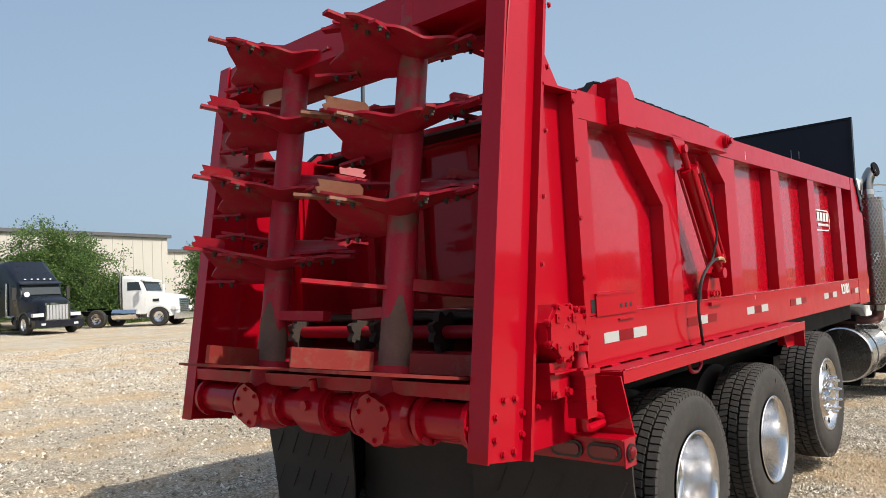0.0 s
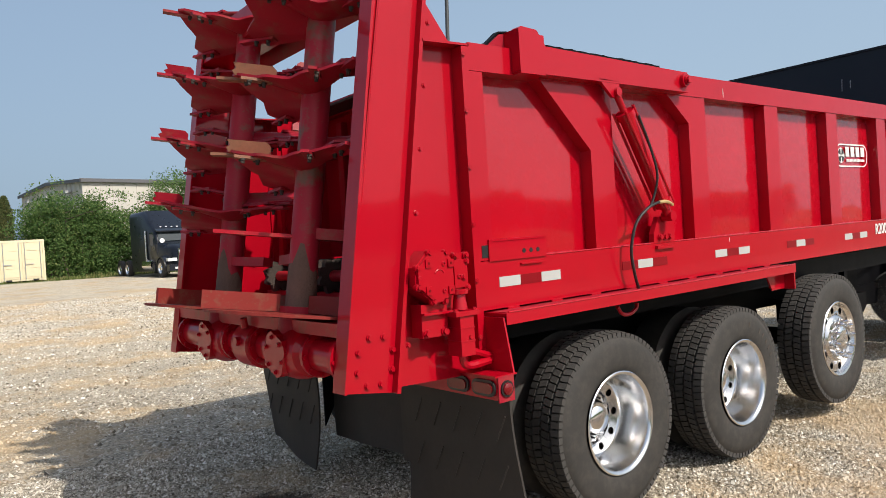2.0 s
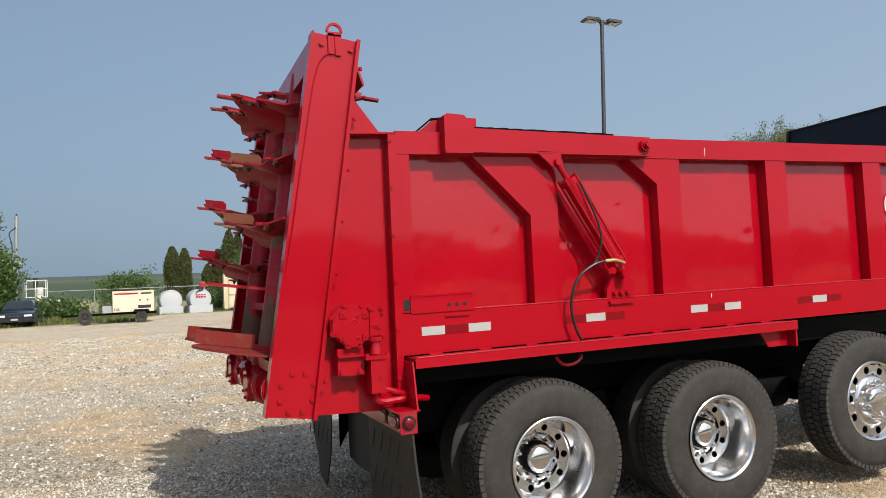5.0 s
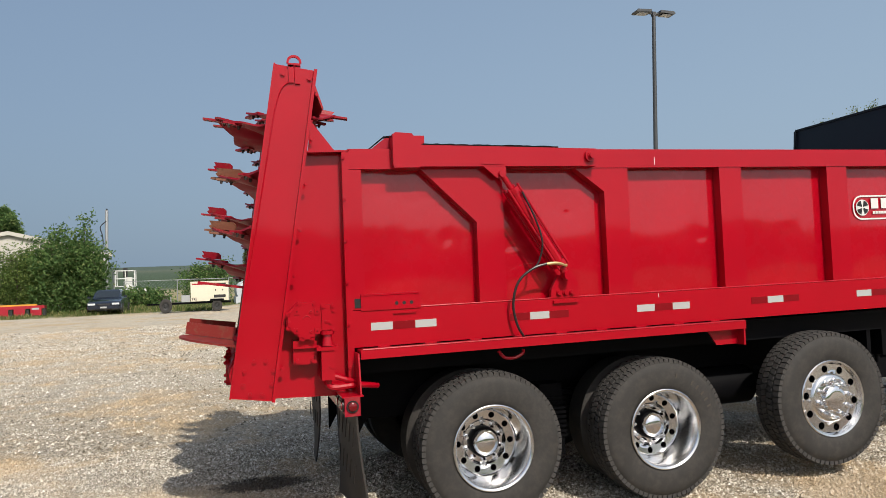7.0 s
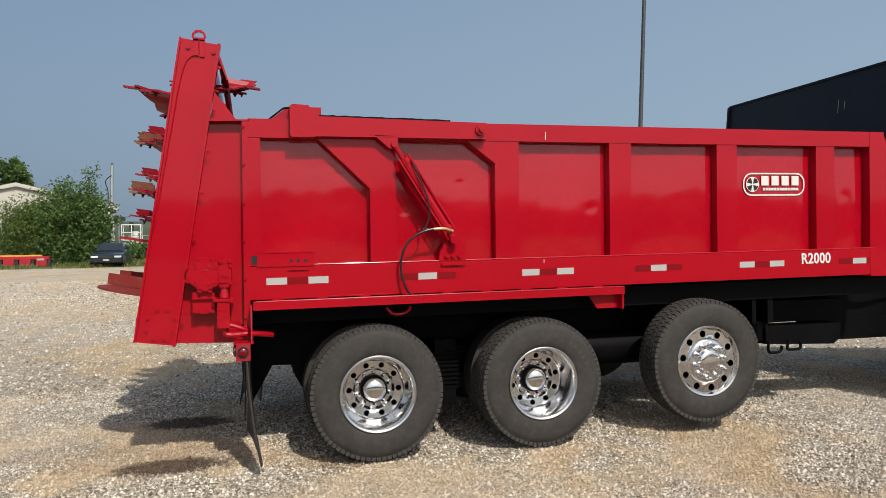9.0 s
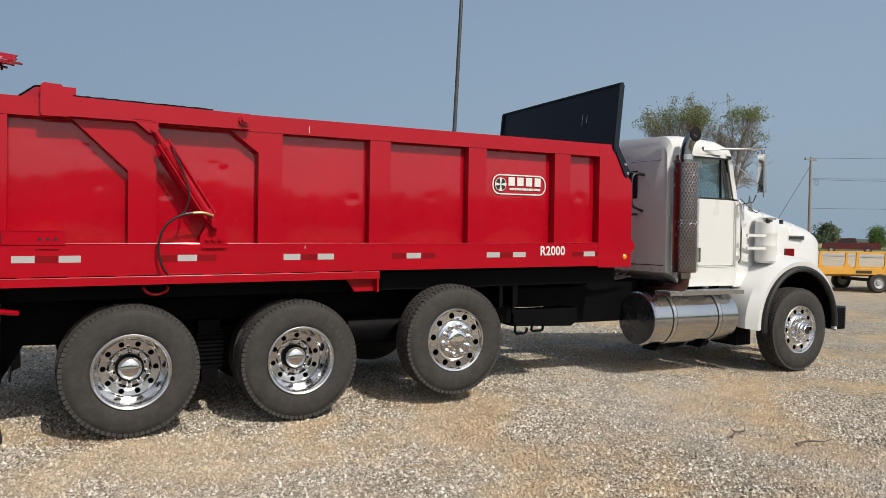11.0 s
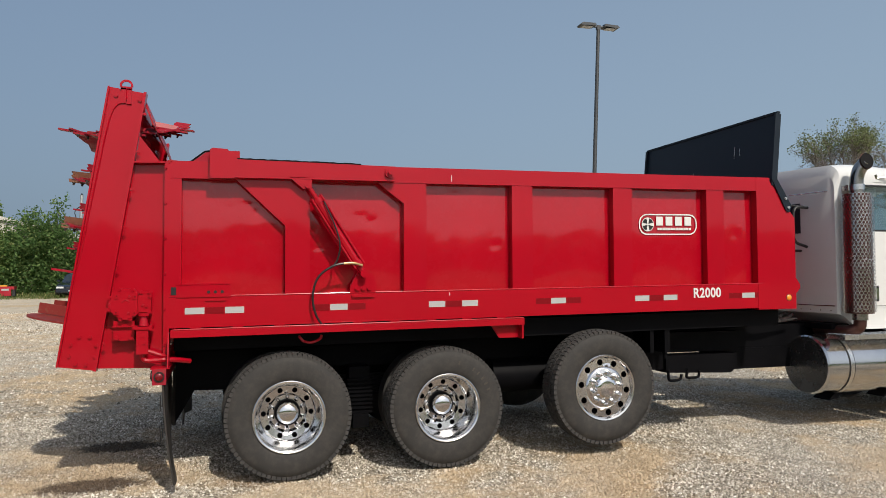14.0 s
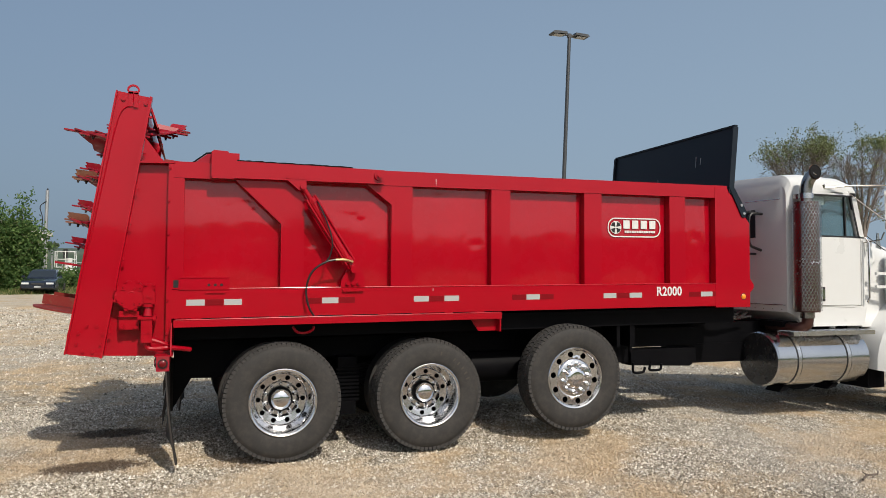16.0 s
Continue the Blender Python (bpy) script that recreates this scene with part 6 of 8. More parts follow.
part("stack_elbow", pipe(bmesh.new(), spline([(SX, SY, 1.24), (SX, SY, 1.10), (SX - 0.015, SY + 0.02, 1.04), (SX - 0.06, SY + 0.09, 1.01), (SX - 0.08, SY + 0.25, 1.01), (SX - 0.08, SY + 0.5, 1.01)]), 0.062, 20), PIPE, stack, smooth=True)
part("lower_clamp", L([(1.13, 0.064), (1.13, 0.078), (1.21, 0.078), (1.21, 0.064)], (SX, SY, 0), "z", 24), STEEL, stack, smooth=True)
part("stack_bracket", B(SX - 0.06, SX + 0.06, SY, CABY + 0.01, 2.50, 2.56), ALU, stack, bevel=0.005)
part("stack_rod", pipe(bmesh.new(), [(SX, SY + 0.06, 2.53), (5.60, 0.70, 2.50)], 0.006, 6), ALU, stack)

# -- fuel tank --
TX0, TX1, TY, TZ, TR = 5.51, 6.90, 0.42, 0.645, 0.315
tank = part("fuel_tank", L([(TX0, 0.0), (TX0, TR - 0.016), (TX0 + 0.016, TR), (TX1 - 0.03, TR), (TX1, TR - 0.03), (TX1 - 0.01, 0.0)], (0, TY, TZ), "x", 56), TANK_ALU, truck, "polished cylindrical fuel tank", smooth=True)
for x in (5.79, 6.53):
    part("strap_liner", L([(x - 0.012, TR + 0.0005), (x - 0.012, TR + 0.003), (x + 0.062, TR + 0.003), (x + 0.062, TR + 0.0005)], (0, TY, TZ), "x", 48), HOSE, tank, smooth=True)
    part("tank_strap", L([(x, TR + 0.001), (x, TR + 0.008), (x + 0.05, TR + 0.008), (x + 0.05, TR + 0.001)], (0, TY, TZ), "x", 48), ALU, tank, smooth=True)
    part("strap_foot", PR([(x - 0.02, 0.34), (x + 0.07, 0.34), (x + 0.02, 0.29), (x - 0.10, 0.27)], TY - 0.12, TY + 0.1), BLACK, tank)
# the dark chassis this end would mirror is put into its colour
part("tank_head", L([(TX0 - 0.004, 0.0), (TX0 - 0.004, TR - 0.018), (TX0 + 0.004, TR - 0.018)], (0, TY, TZ), "x", 48), surface("dull_tank_head", (0.20, 0.20, 0.205), 0.26, 0.9, 0.3, 60, 5, 0.05), tank, "tank end plate, dark reflection put into its colour", smooth=True)
part("tank_step", B(5.68, 6.91, 0.06, 0.30, TZ + TR - 0.03, TZ + TR + 0.02), ALU, tank, "tread-plate step on the tank", bevel=0.005)
bm = bmesh.new()
rr = random.Random(2)
for i in range(40):
    for j in range(5):
        x, y = 5.70 + 1.19 * (i + 0.5 * (j % 2)) / 40.5, 0.085 + 0.048 * j
        sgn = 1 if (i + j) % 2 else -1
        m = pose(x, y, TZ + TR + 0.02, 0, 0, 45 * sgn)
        box(bm, -0.014, 0.014, -0.004, 0.004, 0, 0.003, m)
tagged(part("step_tread", bm, ALU, tank), kind="stuff")
part("filler_cap", C((6.60, 0.40, TZ + TR - 0.01), (6.60, 0.40, TZ + TR + 0.05), 0.05, seg=18), ALU, tank, smooth=True)
# ---- plants ----
LEAF = island_mat("broad_leaves", [(0.0, (0.042, 0.085, 0.024)), (0.5, (0.085, 0.158, 0.043)), (0.85, (0.135, 0.21, 0.062)), (1.0, (0.21, 0.25, 0.09))], 0.7, 0.4)
LEAF_SPRING = island_mat("young_leaves", [(0.0, (0.11, 0.14, 0.055)), (0.6, (0.17, 0.20, 0.085)), (1.0, (0.24, 0.25, 0.12))], 0.6, 0.35)
LEAF_SUN = island_mat("yellow_green_leaves", [(0.0, (0.06, 0.10, 0.025)), (0.6, (0.12, 0.18, 0.045)), (1.0, (0.20, 0.25, 0.07))], 0.7, 0.4)
LEAF_THUJA = island_mat("cedar_sprays", [(0.0, (0.04, 0.062, 0.018)), (0.6, (0.085, 0.105, 0.032)), (1.0, (0.15, 0.14, 0.05))], 0.8, 0.2)
# distance haze put into the leaf colour: paler, greyer greens
LEAF_HAZE = island_mat("far_leaves", [(0.0, (0.10, 0.13, 0.075)), (1.0, (0.17, 0.20, 0.12))], 0.8, 0.2)
GRASS = island_mat("verge_grass", [(0.0, (0.06, 0.095, 0.02)), (0.6, (0.12, 0.15, 0.045)), (1.0, (0.30, 0.26, 0.12))], 0.8, 0.3)
BARK_PALE = surface("pale_grey_bark", (0.24, 0.20, 0.175), 0.9, 0, 0.3, 30, 4, 0.5, 0.02)
BARK = surface("grey_bark", (0.13, 0.10, 0.08), 0.9, 0, 0.35, 30, 4, 0.5, 0.02)


def leaves(name, centres, size, seed, material, parent, normal_up=0.3):
    """Small bent leaves, one at each centre."""
    rng = np.random.default_rng(seed)
    n = len(centres)
    d = rng.normal(size=(n, 3))
    d /= np.linalg.norm(d, axis=1, keepdims=True)
    e = np.cross(d, rng.normal(size=(n, 3)))
    e /= np.linalg.norm(e, axis=1, keepdims=True)
    s = (size * rng.uniform(0.55, 1.3, n))[:, None]
    c = np.asarray(centres)
    u, w = d * s, e * s * 0.55
    k = np.cross(d, e) * s * 0.2
    v = np.stack([c - u, c + w + k, c + u, c - w + k], 1).reshape(-1, 3)
    f = (np.array([[0, 1, 2], [0, 2, 3]])[None] + 4 * np.arange(n)[:, None, None]).reshape(-1, 3)
    return mesh_from(name, v.tolist(), f.tolist(), material, parent)


def bush(name, x, y, w, d, h, n_stems, n_leaves, leaf, seed, label, category, mat=None, base_clear=0.05):
    """Several stems from the ground, each with a ragged crown of leaf clumps."""
    rng = np.random.default_rng(seed)
    z0 = height(x, y)
    t = thing(name, label, category, (x, y, z0))
    bm = bmesh.new()
    tips = []
    for _ in range(n_stems):
        a, r = rng.uniform(0, 6.28), math.sqrt(rng.random())
        bx_, by_ = 0.35 * w * r * math.cos(a), 0.35 * d * r * math.sin(a)
        tx, ty, tz = bx_ * rng.uniform(1.0, 1.5), by_ * rng.uniform(1.0, 1.5), h * rng.uniform(0.72, 1.0) * (1 - 0.3 * r)
        pts = spline([(bx_, by_, 0), (bx_ + (tx - bx_) * 0.3 + rng.normal() * 0.15, by_ + (ty - by_) * 0.3, tz * 0.35), (bx_ + (tx - bx_) * 0.7, by_ + (ty - by_) * 0.7 + rng.normal() * 0.15, tz * 0.7), (tx, ty, tz)], 3)
        pipe(bm, pts, 0.06, 5, 0.012)
        for p in pts[2:]:
            if rng.random() < 0.8:
                q = p + Vector((rng.normal() * 0.17 * w, rng.normal() * 0.17 * d, abs(rng.normal()) * 0.07 * h))
                pipe(bm, [p, (p + q) / 2 + Vector((0, 0, 0.1)), q], 0.025, 4, 0.006)
                tips.append(np.array(q))
            tips.append(np.array(p))
    part("stem", bm, BARK, t)
    tips = np.array(tips)
    # clumps: many small tight groups round the twigs
    clump = rng.normal(size=(len(tips), 3, 3)) * np.array([0.09 * w, 0.09 * d, 0.07 * h])
    idx = rng.integers(0, len(tips), n_leaves)
    sub = rng.integers(0, 3, n_leaves)
    c = tips[idx] + clump[idx, sub] + rng.normal(size=(n_leaves, 3)) * np.array([0.26, 0.26, 0.2])
    # skirt of growth down to the ground
    low = rng.random(n_leaves) < 0.14
    c[low, 0], c[low, 1], c[low, 2] = rng.uniform(-0.5, 0.5, low.sum()) * w, rng.uniform(-0.5, 0.5, low.sum()) * d, rng.random(low.sum()) ** 1.5 * h * 0.35
    c = c[(c[:, 2] > base_clear)]
    leaves("crown", c, leaf, seed + 1, mat or LEAF, t)
    return t


def tree(name, x, y, h, spread, trunk_r, seed, n_leaves, leaf, label, mat, clear=0.3, keep=1.0, depth=4):
    """A tapered trunk, forked limbs and a crown of small leaves at the twigs."""
    rng = np.random.default_rng(seed)
    t = thing(name, label, "tree", (x, y, height(x, y)))
    bm = bmesh.new()
    tips = []

    def grow(p, d, ln, r, lev):
        mid = p + d * ln * 0.5 + Vector(rng.normal(size=3)) * ln * 0.05
        q = p + d * ln + Vector(rng.normal(size=3)) * ln * 0.06
        pipe(bm, [p, mid, q], r, 6 if lev < 2 else 4, r * 0.62)
        if lev >= 2:
            tips.append((q, lev))
            tips.append((mid, lev))
        if lev >= depth:
            return
        for _ in range(3 if lev else 4):
            nd = (d + Vector(rng.normal(size=3)) * 0.48 + Vector((0, 0, 0.12))).normalized()
            grow(q if rng.random() < 0.7 else mid, nd, ln * rng.uniform(0.6, 0.85), r * 0.55, lev + 1)

    grow(Vector((0, 0, 0)), Vector((0, 0, 1)), h * clear, trunk_r, 0)
    top = max(p.z for p, _ in tips)
    wide = max(math.hypot(p.x, p.y) for p, _ in tips)
    for v in bm.verts:
        f = v.co.z / (h * clear)
        v.co.z *= h / top if v.co.z > 0 else 1
        v.co.x *= spread / wide
        v.co.y *= spread / wide
    part("trunk", bm, BARK, t, smooth=True)
    P = np.array([(p.x * spread / wide, p.y * spread / wide, p.z * h / top) for p, lev in tips if lev >= depth - 1])
    if keep < 1:
        P = P[rng.random(len(P)) < keep]
    idx = rng.integers(0, len(P), n_leaves)
    c = P[idx] + rng.normal(size=(n_leaves, 3)) * spread * 0.04
    leaves("crown", c, leaf, seed + 7, mat, t)
    return t


def thuja(x, y, h, r, seed, n=9000):
    rng = np.random.default_rng(seed)
    t = thing("thuja", "tall narrow dark green cedar", "tree", (x, y, height(x, y)), group="cedars along the fence")
    part("trunk", pipe(bmesh.new(), [(0, 0, 0), (0.03, 0, h * 0.5), (0, 0, h * 0.95)], 0.10, 6, 0.02), BARK, t)
    z = rng.random(n) ** 0.85
    prof = np.minimum(1, (1.02 - z) * 3.2) ** 0.6 * (0.75 + 0.25 * np.minimum(1, z * 5))
    a = rng.uniform(0, 6.28, n)
    bumps = 1 + 0.13 * np.sin(5 * a + 9 * z) + 0.1 * rng.normal(size=n)
    rr = r * prof * bumps * np.sqrt(rng.uniform(0.5, 1, n))
    c = np.stack([rr * np.cos(a), rr * np.sin(a), z * h], 1)
    leaves("crown", c, 0.10, seed + 3, LEAF_THUJA, t)


bush("bush", 13.4, 45.6, 6.2, 4.0, 6.4, 22, 70000, 0.078, 21, "large leafy green bush beside the white shed", "bush")
bush("bush", 17.2, 44.8, 4.0, 3.0, 3.2, 12, 12000, 0.09, 22, "low leafy bush with pale blossom", "bush")
bush("bush", 6.9, 48.5, 5.6, 3.5, 5.9, 20, 44000, 0.085, 23, "tall green bush behind the shipping container", "bush")
bush("bush", 9.6, 50.0, 4.0, 3.0, 4.6, 10, 14000, 0.105, 24, "green bush against the shed wall", "bush")
bush("bush", 25.0, 47.0, 4.2, 3.0, 6.2, 14, 16000, 0.105, 25, "leafy green bush at the shed corner", "bush")
bush("bush", -13.8, 42.3, 3.2, 2.6, 3.9, 14, 21000, 0.075, 26, "yellow-green bush by the cream shed", "bush", LEAF_SUN)
bush("bush", -11.9, 41.8, 2.3, 2.4, 4.7, 9, 12000, 0.10, 46, "tall pointed green bush behind the parked car", "bush")
bush("bush", -10.4, 42.2, 2.0, 2.2, 5.0, 8, 10500, 0.10, 47, "tall pointed green bush behind the parked car", "bush")
bush("bush", -9.9, 41.6, 1.5, 2.0, 3.9, 8, 7500, 0.10, 48, "dense green bush behind the parked car", "bush")
bush("bush", -18, 44.6, 2.6, 2.0, 1.9, 10, 6000, 0.09, 27, "dense green bush by the chain-link fence", "bush")
bush("bush", -21.2, 44.5, 3.2, 2.0, 2.4, 10, 8000, 0.09, 28, "dense green bush by the chain-link fence", "bush")
bush("bush", -4, 52.0, 3.4, 2.4, 2.9, 12, 10000, 0.09, 29, "round green bush behind the light tower trailer", "bush")
bush("bush", -7.9, 46.0, 3.2, 2.0, 1.1, 12, 4000, 0.12, 30, "low weedy shrub at the yard edge", "bush")
bush("bush", 1.4, 47.5, 1.6, 1.2, 1.3, 8, 2200, 0.10, 31, "low shrub between tank and container", "bush")
tree("tree", -22, 64.0, 8.7, 4.8, 0.25, 41, 42000, 0.13, "broad green tree behind the pale shed", LEAF, 0.25)
tree("tree", -26.9, 65.0, 10.0, 4.5, 0.22, 42, 30000, 0.13, "broad green tree behind the pale shed", LEAF, 0.25)
for x, y, h, r, s in ((-0.25, 72, 5.4, 0.85, 1), (0.9, 72, 5.2, 0.75, 2), (5.6, 76, 7.2, 0.9, 3), (6.6, 76.4, 6.9, 0.8, 4), (4.5, 76.6, 5.2, 0.75, 5), (3.4, 76.8, 3.6, 0.6, 6)):
    thuja(x, y, h, r * 0.85, 60 + s)


def fan_tree(x, y, h, spread, seed, stems, n_leaves, leaf_from, label, lean_x=0.0):
    """Several stems fanning up from a short trunk into fine twigs, leaves only towards the top."""
    rng = np.random.default_rng(seed)
    t = thing("tree", label, "tree", (x, y, height(x, y)))
    bm = bmesh.new()
    tips = []
    fork = Vector((0, 0, 0.16 * h))
    pipe(bm, [(0, 0, 0), (0.03, 0, 0.08 * h), fork], 0.28, 8, 0.2)

    def twig(p, d, ln, r, lev):
        q = p + d * ln + Vector(rng.normal(size=3)) * ln * 0.08
        m = (p + q) / 2 + Vector(rng.normal(size=3)) * ln * 0.06
        pipe(bm, [p, m, q], r, 4, r * 0.5)
        tips.append(q)
        if lev:
            for _ in range(4):
                f = rng.uniform(0.25, 1.0)
                nd = (d + Vector(rng.normal(size=3)) * 0.42 + Vector((0, 0, 0.15))).normalized()
                twig(p + (q - p) * f, nd, ln * rng.uniform(0.45, 0.7), r * 0.55, lev - 1)

    for k in range(stems):
        a = 2 * math.pi * (k + rng.uniform(-0.3, 0.3)) / stems
        o = spread * math.sqrt(rng.uniform(0.05, 0.9))
        top = Vector((o * math.cos(a) + lean_x * rng.random(), o * math.sin(a), h * (1 - 0.22 * (o / spread) ** 2 - 0.06 * rng.random())))
        line = spline([fork, fork.lerp(top, 0.33) + Vector((-0.10 * top.x, -0.10 * top.y, 0.02 * h)), fork.lerp(top, 0.68) + Vector((-0.06 * top.x, -0.06 * top.y, 0.03 * h)), fork.lerp(top, 0.9)], 4)
        pipe(bm, line, 0.13, 6, 0.035)
        for i, p in enumerate(line[4:]):
            f = i / (len(line) - 5)
            for _ in range(3):
                d = Vector((math.cos(a) * 0.5, math.sin(a) * 0.5, 0.75)) + Vector(rng.normal(size=3)) * 0.45
                twig(p, d.normalized(), h * rng.uniform(0.08, 0.14), 0.022, 2)
    part("trunk", bm, BARK_PALE, t, smooth=True)
    P = np.array([tuple(p) for p in tips])
    z = P[:, 2] / h
    P = P[rng.random(len(P)) < np.clip((z - leaf_from) / 0.14, 0.02, 1)]
    c = P[rng.integers(0, len(P), n_leaves)] + rng.normal(size=(n_leaves, 3)) * 0.16
    leaves("crown", c, 0.075, seed + 7, LEAF_SPRING, t)
    t.matrix_basis = t.matrix_basis @ Matrix.Scale(2.08, 4)


fan_tree(90.4, 80.4, 10.75, 3.5, 51, 10, 7500, 0.80, "broad half-bare tree, young leaves in its top")
fan_tree(95.2, 74.7, 10.9, 1.9, 52, 7, 3800, 0.86, "narrow half-bare tree, young leaves in its top", 1.2)
bush("tree", 111.6, 60.2, 1.8, 1.8, 3.6, 9, 5000, 0.14, 53, "round green field tree", "tree")
bush("tree", 166, 105, 6.2, 4.0, 5.2, 12, 5000, 0.28, 54, "round field tree, haze put into its leaf colour", "tree", LEAF_HAZE)
for k, (x, y, h, s) in enumerate(((-112, 560, 5, 7), (-98, 570, 5, 6), (-160, 600, 5, 10))):
    tree("tree", x, y, h, s, 0.5, 70 + k, 1800, 1.5, "distant hedgerow tree in the fields", LEAF_HAZE, 0.2, 1.0, 3)

# woods never in view, added on the sunny side so the paint mirrors them
rng = np.random.default_rng(77)
wx = rng.uniform(-190, 190, 22000)
wt = 8.2 + 1.0 * np.sin(wx * 0.11) + 0.6 * np.sin(wx * 0.37 + 1.0) + 0.4 * np.sin(wx * 1.1)
woods = leaves("woods", np.stack([wx, -92 + rng.normal(size=22000) * 2.0, wt * rng.random(22000) ** 0.9], 1), 1.1, 78, LEAF, None)
tagged(woods, "unseen belt of green trees added for the paint to mirror", "trees", kind="stuff")

# grass on the verge
rng = np.random.default_rng(8)
n = 26000
gxs = rng.uniform(-30, 26, n)
gys = np.where(gxs < -3, 35.6, 43.2) + 9.0 * rng.random(n) ** 1.3 + 0.6 * np.sin(gxs * 0.7)
gl = rng.uniform(0.05, 0.20, n) * (0.6 + 0.6 * (np.sin(gxs * 1.3) * np.sin(gys * 0.9) > 0))
ga = rng.uniform(0, 6.28, n)
gz = np.array([height(a, b) for a, b in zip(gxs, gys)])
base = np.stack([gxs, gys, gz], 1)
dv = np.stack([np.cos(ga), np.sin(ga), np.zeros(n)], 1) * (gl * 0.22)[:, None]
tipv = base + np.stack([rng.normal(size=n) * 0.3 * gl, rng.normal(size=n) * 0.3 * gl, gl], 1)
gverts = np.stack([base - dv, base + dv, tipv], 1).reshape(-1, 3)
tagged(mesh_from("grass", gverts.tolist(), (np.arange(3 * n).reshape(-1, 3)).tolist(), GRASS), "rough green and straw-coloured grass along the yard edge", "grass", kind="stuff")

# ---- buildings ----
CLAD = surface("white_ribbed_cladding", (0.50, 0.475, 0.425), 0.5, 0.0, 0.06, 30, 0.6, 0.0, dust=0.1)
CLAD_TRIM = surface("dark_shed_trim", (0.10, 0.10, 0.11), 0.5, 0.0, 0.15, 30, 2, 0.0)
ROOF = surface("pale_metal_roof", (0.55, 0.56, 0.56), 0.4, 0.3, 0.08, 30, 0.6, 0.0)


def shed(x0, y0, ang, length, depth, h, rise_, label, lights=False, z=None, roof=None, edge=None):
    """A ribbed steel shed; the long wall runs from (x0, y0) at ang degrees and the ridge along it."""
    t = thing("shed", label, "shed", (x0, y0, height(x0, y0) - 0.1 if z is None else z), ang)
    bm = bmesh.new()
    box(bm, 0, length, 0, depth, 0, h)
    prism(bm, [(0, h), (depth, h), (depth / 2, h + rise_)], 0.01, length - 0.01, "x")
    part("wall", bm, CLAD, t)
    bm = bmesh.new()
    for i in range(int(length / 0.9)):
        box(bm, 0.45 + 0.9 * i - 0.05, 0.45 + 0.9 * i + 0.05, -0.04, 0.0, 0.1, h)
    for i in range(int(depth / 0.9)):
        for xx in (-0.04, length):
            box(bm, xx, xx + 0.04, 0.45 + 0.9 * i - 0.05, 0.45 + 0.9 * i + 0.05, 0.1, h)
    part("wall_rib", bm, CLAD, t)
    bm = bmesh.new()
    for sgn in (0, 1):
        prism(bm, [(-0.25 if not sgn else depth + 0.25, h - 0.05), (depth / 2, h + rise_), (depth / 2, h + rise_ + 0.12), (-0.25 if not sgn else depth + 0.25, h + 0.07)], -0.2, length + 0.2, "x")
    part("roof", bm, roof or ROOF, t)
    bm = bmesh.new()
    box(bm, -0.22, length + 0.22, -0.28, -0.20, h - 0.12, h + 0.14)
    for xx in (-0.24, length + 0.16):
        prism(bm, [(-0.28, h - 0.14), (depth / 2, h + rise_ - 0.12), (depth + 0.28, h - 0.14), (depth + 0.28, h + 0.10), (depth / 2, h + rise_ + 0.15), (-0.28, h + 0.10)], xx, xx + 0.08, "x")
    part("trim", bm, edge or CLAD_TRIM, t, "pale roof trim" if edge else "dark roof trim")
    if lights:
        for k in range(3):
            part("wall_light", B(-0.5, -0.03, 2.0 + 4.5 * k, 2.5 + 4.5 * k, h - 0.75, h - 0.55), GALV, t)
    return t


shed(8.95, 54.8, 8, 18.1, 14, 6.9, 0.4, "long white ribbed steel shed with dark roof trim", True)
shed(27.2, 64.0, 4, 26, 14, 6.0, 0.4, "lower white ribbed steel shed", False)
shed(-10.7, 52.0, 104, 20, 12.4, 3.77, 1.57, "cream steel shed with a white low gable roof", False, roof=CLAD, edge=CLAD)
# ---- yard fence ----
WIRE = surface("fence_wire", (0.36, 0.37, 0.37), 0.5, 0.4, 0.15, 60, 3, 0.0)


def fence(pts, h, label):
    t = thing("fence", label, "fence", (0, 0, 0))
    for (x0, y0), (x1, y1) in zip(pts, pts[1:]):
        ln = math.hypot(x1 - x0, y1 - y0)
        n = max(1, round(ln / 3.2))
        prev = None
        for i in range(n + 1):
            f = i / n
            x, y = x0 + (x1 - x0) * f, y0 + (y1 - y0) * f
            z = height(x, y)
            part("post", C((x, y, z - 0.1), (x, y, z + h), 0.03, seg=8), WIRE, t)
            if prev:
                part("top_rail", C((*prev[:2], prev[2] + h - 0.03), (x, y, z + h - 0.03), 0.022, seg=6), WIRE, t)
                bm = bmesh.new()
                m = 14
                for q in range(-m, 2 * m):
                    for sg in (1, -1):
                        fa, fb = q / m, q / m + sg * 0.55
                        za, zb = 0.05, h - 0.05
                        if fb > 1:
                            zb, fb = za + (zb - za) * (1 - fa) / (fb - fa) if fa < 1 else za, 1
                        if fb < 0:
                            zb, fb = za + (zb - za) * fa / (fa - fb) if fa > 0 else za, 0
                        if not 0 <= fa <= 1 or zb <= za + 0.02:
                            continue
                        A = Vector((prev[0] + (x - prev[0]) * fa, prev[1] + (y - prev[1]) * fa, prev[2] + (z - prev[2]) * fa + za))
                        Bv = Vector((prev[0] + (x - prev[0]) * fb, prev[1] + (y - prev[1]) * fb, prev[2] + (z - prev[2]) * fb + zb))
                        cyl(bm, A, Bv, 0.004, seg=3, caps=False)
                part("mesh_panel", bm, WIRE, t)
            prev = (x, y, z)
    return t


fence([(-9.0, 47.5), (4.5, 47.0)], 1.7, "galvanised chain-link fence at the yard edge")
